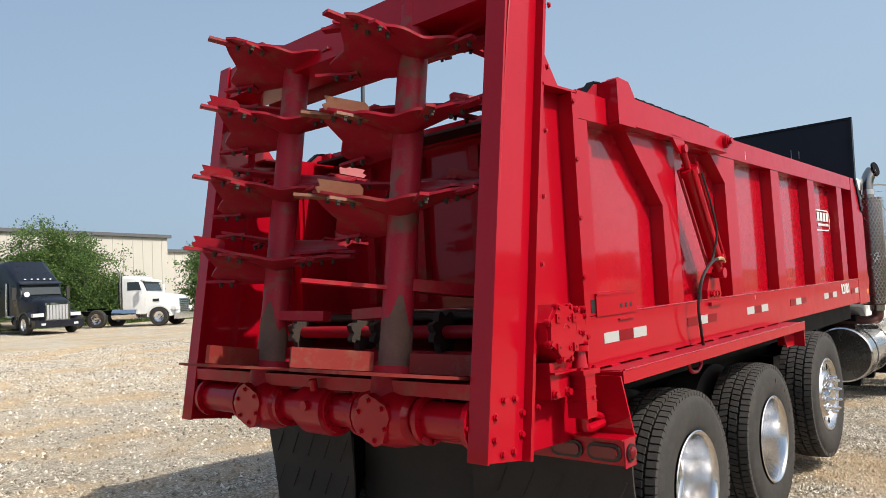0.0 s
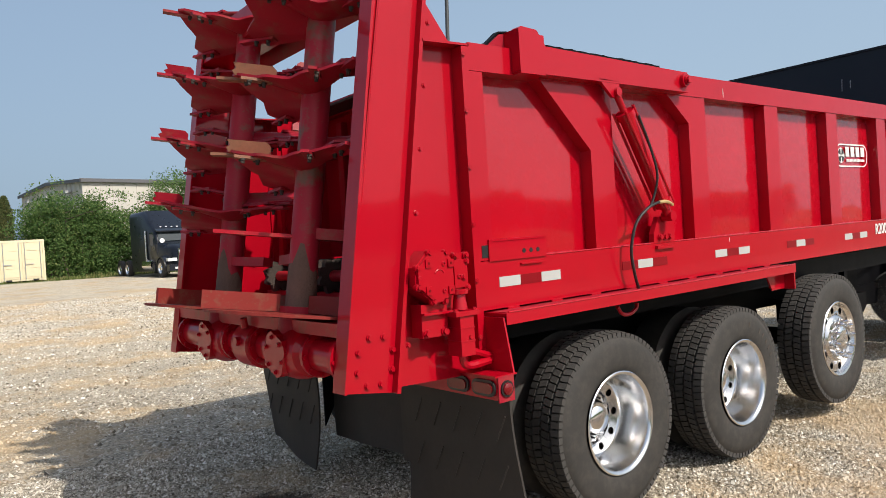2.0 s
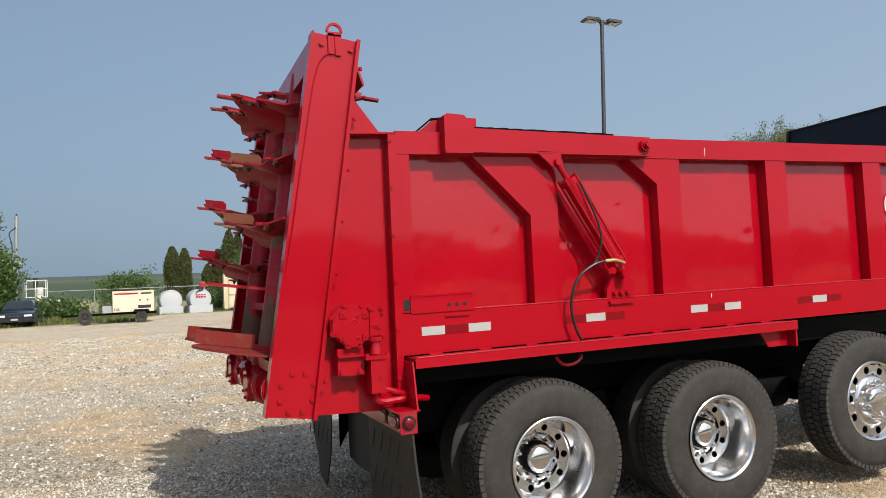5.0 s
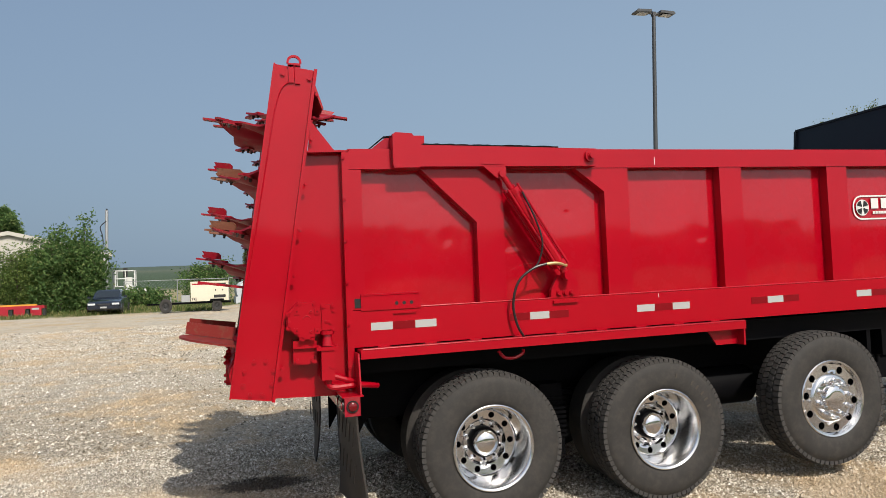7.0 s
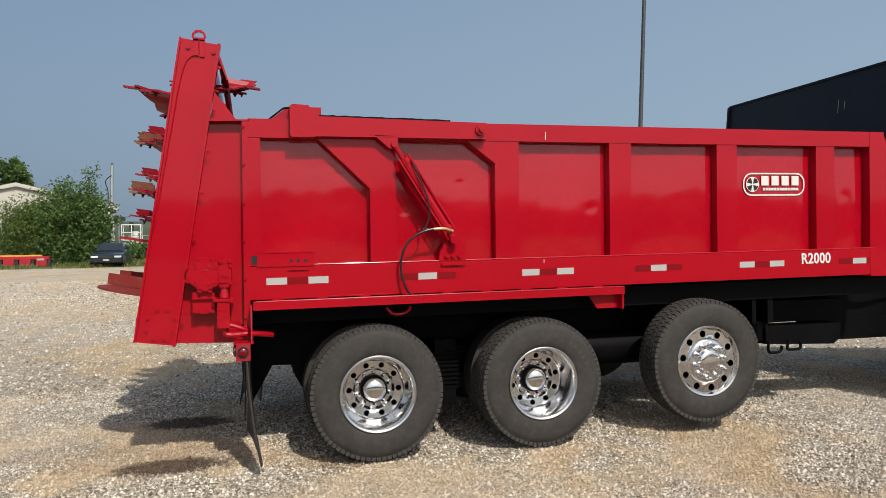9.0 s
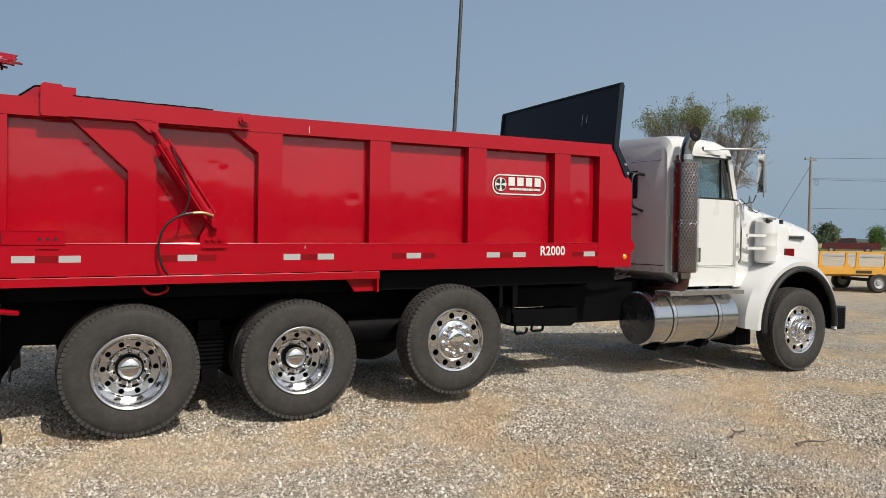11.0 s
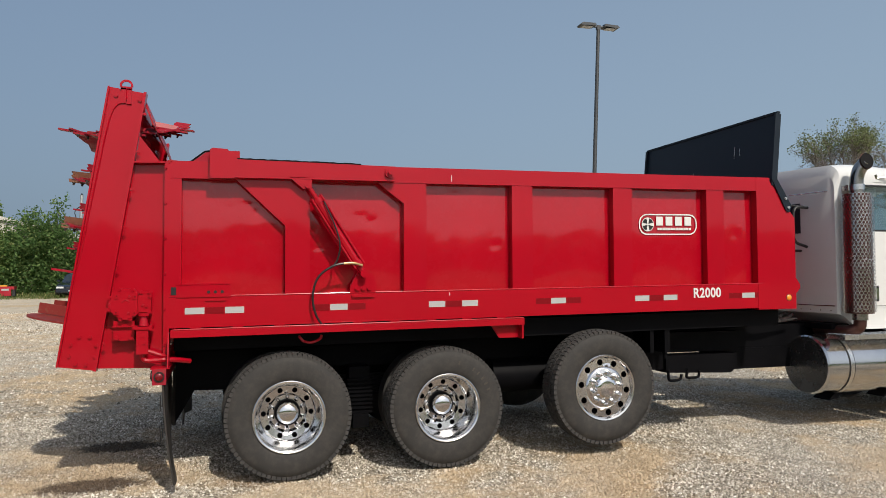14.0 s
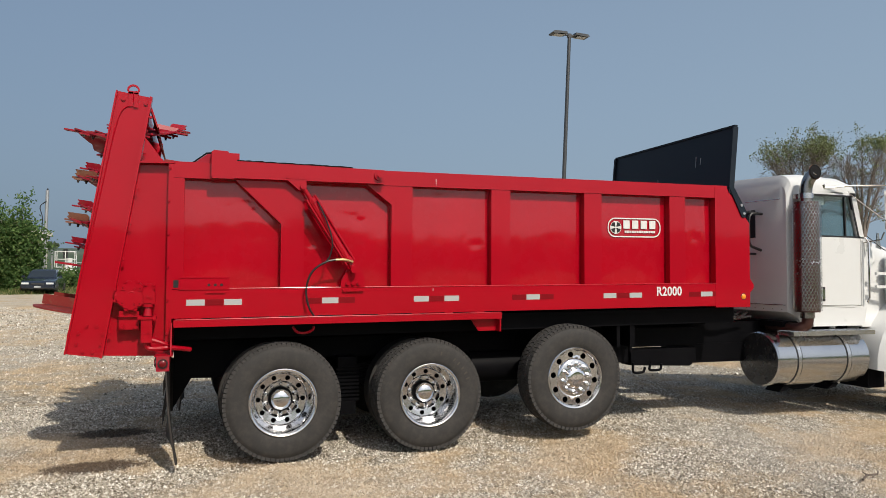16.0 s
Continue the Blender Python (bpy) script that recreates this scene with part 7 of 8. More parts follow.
fence([(-9.1, 44.2), (-11.0, 56.0)], 2.5, "tall galvanised chain-link fence beside the bushes")
fence([(-23.4, 42.0), (-17.9, 42.0)], 1.9, "galvanised chain-link fence by the pale shed")

# ---- things along the yard edge ----
CREAM = surface("cream_container_paint", (0.66, 0.58, 0.40), 0.5, 0, 0.06, 40, 1.5, 0.05, dust=0.12)
TANKC = surface("pale_grey_tank_paint", (0.46, 0.49, 0.52), 0.5, 0, 0.06, 40, 2, 0.05, dust=0.1)
GENC = surface("cream_machine_paint", (0.66, 0.61, 0.48), 0.5, 0, 0.06, 40, 2, 0.05, dust=0.1)
DARK = surface("dark_plastic", (0.02, 0.02, 0.02), 0.6, 0, 0.2, 40, 3, 0.0)
REDP = surface("red_machine_paint", (0.36, 0.010, 0.024), 0.4, 0, 0.15, 40, 3, 0.05)
NAVY = surface("navy_car_paint", (0.008, 0.013, 0.026), 0.22, 0.0, 0.15, 40, 2, 0.0, coat=0.8, dust=0.03)
BLKP = surface("black_truck_paint", (0.007, 0.009, 0.016), 0.3, 0.0, 0.2, 40, 2, 0.0, coat=0.25, dust=0.01, spec=0.3)
WHT = surface("white_machine_paint", (0.74, 0.74, 0.72), 0.4, 0.0, 0.05, 40, 2, 0.0)
LAMPG = surface("lamp_glass", (0.75, 0.77, 0.78), 0.1, 0.2, 0.05, 40, 2, 0.0)
YELL = surface("yellow_wagon_paint", (0.62, 0.31, 0.03), 0.5, 0, 0.15, 40, 3, 0.05, dust=0.15)
MAROON = surface("maroon_paint", (0.10, 0.010, 0.014), 0.3, 0, 0.15, 40, 3, 0.0, coat=0.5)
WOODP = surface("weathered_pole_wood", (0.24, 0.21, 0.18), 0.9, 0, 0.25, 40, 3, 0.3, 0.01)
POLE = surface("dark_bronze_pole", (0.055, 0.058, 0.062), 0.45, 0.2, 0.15, 40, 2, 0.02)


def container():
    t = thing("shipping_container", "small cream steel shipping container with closed doors", "container", (2.15, 44.4, height(3, 44.4) + 0.06), -4)
    w, d, h = 2.36, 2.44, 2.34
    part("body", B(0.0, w, 0.05, d, 0.05, h), CREAM, t, bevel=0.02)
    for x in (0.0, w - 0.10):
        part("corner_post", B(x, x + 0.10, 0.0, 0.12, 0.0, h + 0.02), CREAM, t, bevel=0.01)
    part("header", B(0.1, w - 0.1, 0.005, 0.1, h - 0.12, h + 0.02), CREAM, t)
    part("sill", B(0.1, w - 0.1, 0.005, 0.1, 0.02, 0.13), CREAM, t)
    for x0 in (0.14, w / 2 + 0.03):
        dr = part("door", B(x0, x0 + w / 2 - 0.17, 0.0, 0.05, 0.15, h - 0.14), CREAM, t, bevel=0.01)
        for k in range(4):
            z = 0.25 + 0.5 * k
            part("door_panel", B(x0 + 0.08, x0 + w / 2 - 0.25, -0.02, 0.0, z, z + 0.40), CREAM, dr, bevel=0.01)
        for dx in (0.10, w / 2 - 0.30):
            part("lock_rod", C((x0 + dx + 0.04, -0.05, 0.1), (x0 + dx + 0.04, -0.05, h - 0.1), 0.02, seg=8), GALV, dr)
        part("door_handle", B(x0 + 0.14, x0 + 0.55, -0.08, -0.06, 0.95, 0.99), GALV, dr)
    for k in range(9):
        part("side_corrugation", B(-0.035, 0.0, 0.2 + 0.24 * k, 0.32 + 0.24 * k, 0.1, h - 0.05), CREAM, t)
    for x in (0.35, 1.7):
        part("fork_pocket", B(x, x + 0.3, -0.004, 0.006, 0.02, 0.11), DARK, t)


container()


def fuel_cistern(x, y, pump, label):
    z = height(x, y)
    t = thing("storage_tank", label, "tank", (x, y, z), 3, "tanks at the yard edge")
    part("shell", L([(0, 0), (0.0, 0.56), (0.03, 0.63), (0.10, 0.66), (2.4, 0.66), (2.47, 0.63), (2.5, 0.56), (2.5, 0)], (0, 0, 0.82), "y", 40), TANKC, t, smooth=True)
    part("end_seam", L([(-0.005, 0.62), (-0.02, 0.62), (-0.02, 0.59), (-0.005, 0.59)], (0, 0, 0.82), "y", 40), TANKC, t, smooth=True)
    part("containment_tub", B(-0.69, 0.69, -0.15, 2.65, 0.0, 0.46), TANKC, t, bevel=0.03)
    part("manhole", C((0, 0.5, 1.44), (0, 0.5, 1.66), 0.20, seg=20), DARK, t)
    if pump:
        part("pump", B(-0.02, 0.40, 0.2, 0.6, 1.60, 1.82), REDP, t, "red fuel pump", bevel=0.03)
        part("pump_head", C((0.05, 0.3, 1.82), (0.30, 0.3, 1.86), 0.09, seg=14), REDP, t)
        part("meter", B(-0.12, 0.16, -0.02, 0.18, 1.36, 1.58), DARK, t, bevel=0.02)
        part("fuel_hose", pipe(bmesh.new(), spline([(0.2, 0.2, 1.6), (0.1, -0.05, 1.42), (-0.15, -0.06, 1.34), (-0.3, -0.05, 1.2)]), 0.025), HOSE, t, smooth=True)
        bm = bmesh.new()
        for k in range(4):
            box(bm, -0.30 + 0.16 * k, -0.18 + 0.16 * k, -0.025, -0.018, 0.92, 1.02)
            box(bm, -0.30 + 0.16 * k, -0.18 + 0.16 * k, -0.025, -0.018, 1.07, 1.14)
        part("warning_bars", bm, REDP, t)
    else:
        for dx in (-0.15, 0.0, 0.15):
            part("vent_pipe", C((dx, 0.5, 1.6), (dx, 0.5, 1.85), 0.04, seg=8), DARK, t)


fuel_cistern(-1.10, 43.4, False, "grey round fuel tank in a containment tub")
fuel_cistern(0.64, 43.4, True, "grey round fuel tank with a red pump on top")


def disc_wheel(parent, x, y, z, r, w, rim=GALV, name="wheel", side=-1):
    tyre = part(name, L([(-w / 2, r * 0.55), (-w / 2, r * 0.9), (-w / 2 + 0.03, r), (w / 2 - 0.03, r), (w / 2, r * 0.9), (w / 2, r * 0.55)], (x, y, z), "y", 28), RUBBER, parent, smooth=True)
    part("rim", L([(-w / 2 - 0.005, r * 0.6), (-w / 2 + 0.03, r * 0.52), (-w / 2 + 0.05, r * 0.3), (-w / 2 + 0.01, r * 0.2), (-w / 2 + 0.01, 0)] if side < 0 else [(w / 2 + 0.005, r * 0.6), (w / 2 - 0.03, r * 0.52), (w / 2 - 0.05, r * 0.3), (w / 2 - 0.01, r * 0.2), (w / 2 - 0.01, 0)], (x, y, z), "y", 24), rim, tyre, smooth=True)
    return tyre


def light_tower():
    x, y = -3.96, 34.2
    t = thing("generator_trailer", "cream tow-behind generator on a black trailer", "trailer", (x, y, height(x, y)), 2)
    t.matrix_basis = t.matrix_basis @ Matrix.Diagonal((0.73, 0.78, 0.88, 1.0))
    part("cabinet", B(0, 2.55, 0, 1.25, 0.62, 1.72), GENC, t, bevel=0.04)
    part("roof_cap", B(-0.02, 2.57, -0.02, 1.27, 1.70, 1.78), GENC, t, bevel=0.02)
    part("stripe", B(0.1, 1.55, -0.012, 0.0, 1.58, 1.66), REDP, t)
    part("name_bar", B(1.75, 2.4, -0.012, 0.0, 1.58, 1.66), DARK, t)
    part("louvre", B(1.55, 2.35, -0.014, 0.0, 0.80, 0.97), DARK, t)
    for dx in (0.95, 1.9):
        part("latch", C((1.2 + dx * 0.5, -0.02, 1.25), (1.2 + dx * 0.5, 0.0, 1.25), 0.05, seg=12), DARK, t)
    part("trailer_frame", B(-2.0, 2.7, 0.1, 1.15, 0.48, 0.60), BLACK, t, bevel=0.02)
    part("drawbar", PR([(-2.0, 0.5), (-2.9, 0.65), (-2.9, 0.60), (-2.0, 0.75)], 0.48, 0.58, "z"), BLACK, t)
    part("battery_box", B(-0.62, -0.08, 0.1, 0.9, 0.60, 1.0), GALV, t, bevel=0.02)
    part("jack", C((-1.35, 0.6, 0.02), (-1.35, 0.6, 0.95), 0.04, seg=8), GALV, t)
    disc_wheel(t, 1.75, -0.02, 0.33, 0.36, 0.22, DARK)
    disc_wheel(t, 1.75, 1.28, 0.33, 0.36, 0.22, DARK)
    disc_wheel(t, -1.65, 0.0, 0.42, 0.42, 0.25, DARK, "spare_wheel")
    part("mudguard", PR([(1.25, 0.62), (1.3, 0.74), (2.2, 0.74), (2.25, 0.62)], -0.16, 0.1), BLACK, t)
    lettering("fleet_lettering", "T45", 0.22, pose(0.05, -0.012, 0.68, 90, 0, 0), DARK, t)


light_tower()


def sedan():
    x, y = -8.35, 35.9
    t = thing("car", "dark navy saloon car parked facing the yard", "car", (x, y, height(x, y) - 0.03), 2)
    t.matrix_basis = t.matrix_basis @ Matrix.Diagonal((0.95, 0.95, 0.95, 1.0))
    hw = 0.88
    def ring(yy, half, z0, z1, r=0.1):
        return [(-half, yy, z0), (-half * 1.02, yy, (z0 + z1) / 2), (-half * 0.94, yy, z1 - r * 0.3), (-half * 0.6, yy, z1), (half * 0.6, yy, z1), (half * 0.94, yy, z1 - r * 0.3), (half * 1.02, yy, (z0 + z1) / 2), (half, yy, z0)]
    bm = bmesh.new()
    loft(bm, [ring(0.0, 0.72, 0.36, 0.66), ring(0.10, 0.82, 0.28, 0.74), ring(0.35, hw, 0.24, 0.80), ring(1.45, hw, 0.22, 0.95), ring(3.7, hw, 0.22, 0.98), ring(4.6, hw * 0.97, 0.28, 0.97), ring(4.8, hw * 0.9, 0.36, 0.88)])
    part("body", bm, NAVY, t, smooth=True)
    bm = bmesh.new()
    rings = [[(-0.74, 1.35, 0.94), (-0.74, 4.15, 0.96), (0.74, 4.15, 0.96), (0.74, 1.35, 0.94)], [(-0.60, 2.15, 1.36), (-0.60, 3.45, 1.37), (0.60, 3.45, 1.37), (0.60, 2.15, 1.36)], [(-0.5, 2.3, 1.42), (-0.5, 3.3, 1.42), (0.5, 3.3, 1.42), (0.5, 2.3, 1.42)]]
    loft(bm, rings)
    part("roof", bm, NAVY, t, bevel=0.02)
    GL = surface("car_window_glass", (0.02, 0.025, 0.03), 0.05, 0.0, 0.1, 40, 2, 0.0)
    part("windshield", PR([(1.42, 0.97), (2.10, 1.33), (2.095, 1.345), (1.405, 0.985)], -0.60, 0.60, "x"), GL, t, "dark windshield")
    for sx in (-1, 1):
        part("side_window", PR([(1.75, 1.0), (3.85, 1.0), (3.42, 1.31), (2.22, 1.31)], sx * 0.715 - 0.01, sx * 0.715 + 0.01, "x"), GL, t)
        part("headlight", B(min(sx * 0.42, sx * 0.78), max(sx * 0.42, sx * 0.78), -0.02, 0.12, 0.58, 0.68), LAMPG, t, "clear headlight", bevel=0.02)
        part("door_mirror", B(min(sx * 0.86, sx * 1.02), max(sx * 0.86, sx * 1.02), 1.55, 1.65, 0.95, 1.06), NAVY, t, bevel=0.02)
        for yy in (0.85, 3.75):
            w_ = part("wheel", L([(-0.1, 0.2), (-0.1, 0.29), (-0.07, 0.32), (0.07, 0.32), (0.1, 0.29), (0.1, 0.2)], (sx * 0.82, yy, 0.32), "x", 24), RUBBER, t, smooth=True)
            part("hubcap", L([(sx * 0.10, 0.21), (sx * 0.085, 0.12), (sx * 0.10, 0.0)], (sx * 0.82, yy, 0.32), "x", 20), ALU, w_, smooth=True)
    part("grille", B(-0.30, 0.30, -0.015, 0.05, 0.57, 0.65), DARK, t)
    part("bumper", B(-0.80, 0.80, -0.05, 0.1, 0.36, 0.50), NAVY, t, bevel=0.03)
    part("plate_bar", B(-0.16, 0.16, -0.065, -0.05, 0.40, 0.49), TAPE_W, t)


sedan()


def lift_platform():
    x, y = -10.0, 54.5
    t = thing("boom_lift", "white aerial work platform parked behind the fence", "lift", (x, y, height(x, y)))
    part("base", B(-0.6, 1.6, 0, 1.6, 0.4, 1.1), WHT, t, bevel=0.05)
    part("mast", B(0.1, 0.5, 0.4, 0.8, 1.0, 2.0), WHT, t, bevel=0.03)
    bm = bmesh.new()
    for z in (1.3, 1.9, 2.5):
        for a, b in (((-0.6, 0), (0.75, 0)), ((0.75, 0), (0.75, 0.8)), ((0.75, 0.8), (-0.6, 0.8)), ((-0.6, 0.8), (-0.6, 0))):
            cyl(bm, (*a, z), (*b, z), 0.035, seg=6)
    for a in ((-0.6, 0), (0.75, 0), (0.75, 0.8), (-0.6, 0.8), (0.1, 0)):
        cyl(bm, (*a, 1.3), (*a, 2.5), 0.035, seg=6)
    part("cage", bm, WHT, t)
    part("control_box", B(-0.05, 0.25, 0.0, 0.15, 2.0, 2.7), DARK, t, bevel=0.03)
    for dx in (-0.3, 1.3):
        disc_wheel(t, dx, -0.05, 0.4, 0.4, 0.25, WHT)


lift_platform()


def red_implement():
    x, y = -14.75, 38.0
    t = thing("tillage_implement", "low red farm implement lying at the yard edge", "implement", (x, y, height(x, y)), 6)
    part("deck", B(0, 3.1, 0, 0.9, 0.42, 0.58), REDP, t, bevel=0.02)
    for k in range(4):
        part("panel", B(0.1 + 0.78 * k, 0.62 + 0.78 * k, -0.03, 0.05, 0.06, 0.50), REDP, t, bevel=0.02)
        part("bracket", B(0.66 + 0.78 * k, 0.80 + 0.78 * k, 0.05, 0.5, 0.05, 0.42), DARK, t, bevel=0.01)
    part("decal_bar", B(0.2, 0.55, -0.04, -0.03, 0.36, 0.46), TAPE_W, t)
    part("decal_bar", B(2.5, 2.85, -0.04, -0.03, 0.36, 0.46), TAPE_W, t)
    part("boom", B(0.2, 2.7, 0.3, 0.5, 0.58, 0.66), YELL, t, bevel=0.02)


red_implement()


def auger():
    x, y = -9.75, 45.3
    z = height(x, y)
    t = thing("grain_auger", "pale galvanised auger tube standing upright", "auger", (x, y, z))
    part("tube", C((0, 0, 0), (0.12, 0, 6.3), 0.10, seg=14), GALV, t, smooth=True)
    part("cap", C((0.12, 0, 6.3), (0.125, 0, 6.42), 0.05, seg=10), DARK, t)
    part("cable", pipe(bmesh.new(), spline([(-0.02, -0.15, 0.4), (-0.18, -0.15, 2.5), (-0.10, -0.15, 4.4), (-0.25, -0.15, 5.2), (0.1, -0.1, 5.6)]), 0.03, 6), HOSE, t)
    part("hopper_sheet", PR([(-1.35, 0.0), (-0.1, 0.0), (0.0, 2.75), (-0.35, 2.3), (-0.85, 1.75), (-1.30, 1.50)], 0.3, 0.36), GALV, t, "pale corrugated hopper sheet")
    for k in range(8):
        part("sheet_rib", B(-1.2 + 0.15 * k, -1.16 + 0.15 * k, 0.27, 0.30, 0.05, 1.50 + 0.12 * k), GALV, t)


auger()


def semi(x, y, ang, paint, sleeper, label):
    """A road tractor: nose towards local -y."""
    t = thing("semi_truck", label, "truck", (x, y, height(x, y)), ang, "tractors parked at the yard edge")
    GLs = surface("semi_window_glass", (0.03, 0.04, 0.045), 0.05, 0.0, 0.1, 40, 2, 0.0)
    def sec(yy, hw, z0, z1, r):
        pts = [(-hw, yy, z0)]
        for a in (180, 150, 120, 90):
            pts.append((-hw + r + r * math.cos(radians(a)), yy, z1 - r + r * math.sin(radians(a))))
        for a in (90, 60, 30, 0):
            pts.append((hw - r + r * math.cos(radians(a)), yy, z1 - r + r * math.sin(radians(a))))
        pts.append((hw, yy, z0))
        return pts
    bm = bmesh.new()
    loft(bm, [sec(0.05, 0.56, 0.62, 1.52, 0.14), sec(0.2, 0.70, 0.62, 1.66, 0.2), sec(0.9, 0.86, 0.70, 1.80, 0.26), sec(1.75, 0.98, 0.75, 1.95, 0.24)])
    part("hood", bm, paint, t, smooth=True)
    top = 3.75 if sleeper else 2.85
    back = 5.6 if sleeper else 3.05
    bm = bmesh.new()
    secs = [sec(1.75, 1.0, 0.7, 2.0, 0.15), sec(1.95, 1.02, 0.7, 2.45, 0.2), sec(2.3, 1.04, 0.7, 2.78, 0.2)]
    if sleeper:
        secs += [sec(2.9, 1.06, 0.7, 3.2, 0.3), sec(3.6, 1.08, 0.7, top, 0.35), sec(back, 1.1, 0.7, top, 0.3)]
    else:
        secs += [sec(2.7, 1.04, 0.7, top, 0.2), sec(back, 1.02, 0.7, top, 0.2)]
    loft(bm, secs)
    part("cab", bm, paint, t, smooth=True)
    part("windshield", PR([(1.73, 1.96), (1.95, 2.50), (1.92, 2.52), (1.69, 1.98)], -0.90, 0.90, "x"), GLs, t, "dark windshield")
    part("visor", PR([(1.95, 2.52), (1.72, 2.48), (1.72, 2.54), (2.02, 2.66)], -0.98, 0.98, "x"), paint if sleeper else WHT, t)
    part("grille", B(-0.56, 0.56, 0.0, 0.06, 0.66, 1.48), CHROME, t, "chrome grille", bevel=0.03)
    bm = bmesh.new()
    for k in range(7):
        if sleeper:
            box(bm, -0.50 + 0.145 * k, -0.39 + 0.145 * k, -0.01, 0.0, 0.72, 1.42)
        else:
            box(bm, -0.50, 0.50, -0.01, 0.0, 0.72 + 0.105 * k, 0.78 + 0.105 * k)
    part("grille_bar", bm, GALV if sleeper else DARK, t)
    part("bumper", B(-1.15, 1.15, -0.25, 0.1, 0.35, 0.68), paint if sleeper else CHROME, t, bevel=0.05)
    for sx in (-1, 1):
        bm = bmesh.new()
        rg = []
        for i in range(13):
            a = radians(180 - 180 * i / 12)
            cy_, cz_ = 0.95 - 0.68 * math.cos(a) * 1.0, 0.52 + 0.62 * math.sin(a)
            rg.append([(sx * 1.18, 0.95 - 0.60 * math.cos(a), 0.52 + 0.54 * math.sin(a)), (sx * 1.18, cy_, cz_), (sx * 0.6, cy_, cz_ + 0.1), (sx * 0.6, 0.95 - 0.60 * math.cos(a), 0.52 + 0.54 * math.sin(a))])
        loft(bm, rg)
        part("fender", bm, paint, t, smooth=True)
        part("headlight", B(min(sx * 0.62, sx * 1.10), max(sx * 0.62, sx * 1.10), 0.02, 0.30, 0.86, 1.03), LAMPG, t, "clear headlight", bevel=0.05)
        part("side_window", PR([(1.98, 2.02), (2.75, 2.02), (2.75, 2.48), (2.10, 2.48)], sx * 1.045 - 0.008, sx * 1.045 + 0.008, "x"), GLs, t)
        part("mirror", B(min(sx * 1.2, sx * 1.36), max(sx * 1.2, sx * 1.36), 1.75, 1.83, 1.75, 2.35), DARK if sleeper else WHT, t, bevel=0.03)
        part("fuel_tank", C((sx * 0.95, 2.2, 0.72), (sx * 0.95, 3.6, 0.72), 0.30, seg=20), CHROME, t, smooth=True)
        w_ = None
        for yy in (0.95, 6.3 if sleeper else 4.5, 7.6 if sleeper else 5.8):
            w_ = part("wheel", L([(-0.14, 0.29), (-0.14, 0.47), (-0.09, 0.52), (0.09, 0.52), (0.14, 0.47), (0.14, 0.29)], (sx * 1.05, yy, 0.52), "x", 32), RUBBER, t, smooth=True)
            part("rim", L([(sx * 0.14, 0.30), (sx * 0.06, 0.27), (sx * 0.04, 0.15), (sx * 0.12, 0.10), (sx * 0.12, 0.0)], (sx * 1.05, yy, 0.52), "x", 24), CHROME, w_, smooth=True)
        part("frame_rail", B(min(sx * 0.38, sx * 0.46), max(sx * 0.38, sx * 0.46), 1.0, 8.2 if sleeper else 6.5, 0.72, 0.98), BLACK, t)
    part("fifth_wheel", C((0, 6.9 if sleeper else 5.1, 1.0), (0, 6.9 if sleeper else 5.1, 1.12), 0.5, seg=20), BLACK, t)
    for k in range(5):
        part("marker_lamp", B(-0.62 + 0.3 * k, -0.54 + 0.3 * k, 2.25 if not sleeper else 2.2, 2.33 if not sleeper else 2.3, 2.80 if not sleeper else 2.74, 2.86 if not sleeper else 2.80), LAMPG, t)
    if not sleeper:
        part("hood_vent", B(-0.93, -0.86, 1.05, 1.45, 1.35, 1.50), DARK, t)
        part("cab_step", B(-1.12, -0.95, 2.0, 2.6, 0.45, 0.52), ALU, t)
        part("exhaust_pipe", pipe(bmesh.new(), [(-0.85, 3.25, 0.9), (-0.85, 3.25, 2.9), (-0.85, 3.27, 3.1), (-0.85, 3.40, 3.25)], 0.075, 12), STEEL, t, smooth=True)
        part("muffler", C((-0.85, 3.25, 1.3), (-0.85, 3.25, 2.5), 0.13, seg=16), STEEL, t, smooth=True)
    else:
        part("front_stripe", B(-0.56, 0.56, -0.02, 0.02, 1.48, 1.52), CHROME, t)
        part("hood_mirror", C((-0.98, 1.0, 1.98), (-0.98, 1.03, 1.98), 0.13, seg=18), LAMPG, t, "round chrome hood mirror")
        part("exhaust_pipe", C((-1.13, 3.05, 0.9), (-1.13, 3.05, 2.6), 0.06, seg=12), CHROME, t, smooth=True)
        part("fog_lamp", B(-0.85, -0.65, -0.27, -0.2, 0.45, 0.55), LAMPG, t)
        part("fog_lamp", B(0.65, 0.85, -0.27, -0.2, 0.45, 0.55), LAMPG, t)
        part("skirt", B(-1.1, 1.1, 2.0, 5.5, 0.35, 0.75), paint, t, bevel=0.03)


semi(9.8, 35.4, 3, BLKP, True, "black sleeper-cab road tractor with a chrome grille")
semi(16.7, 35.95, 38, WHITE, False, "white day-cab road tractor with a chrome grille")

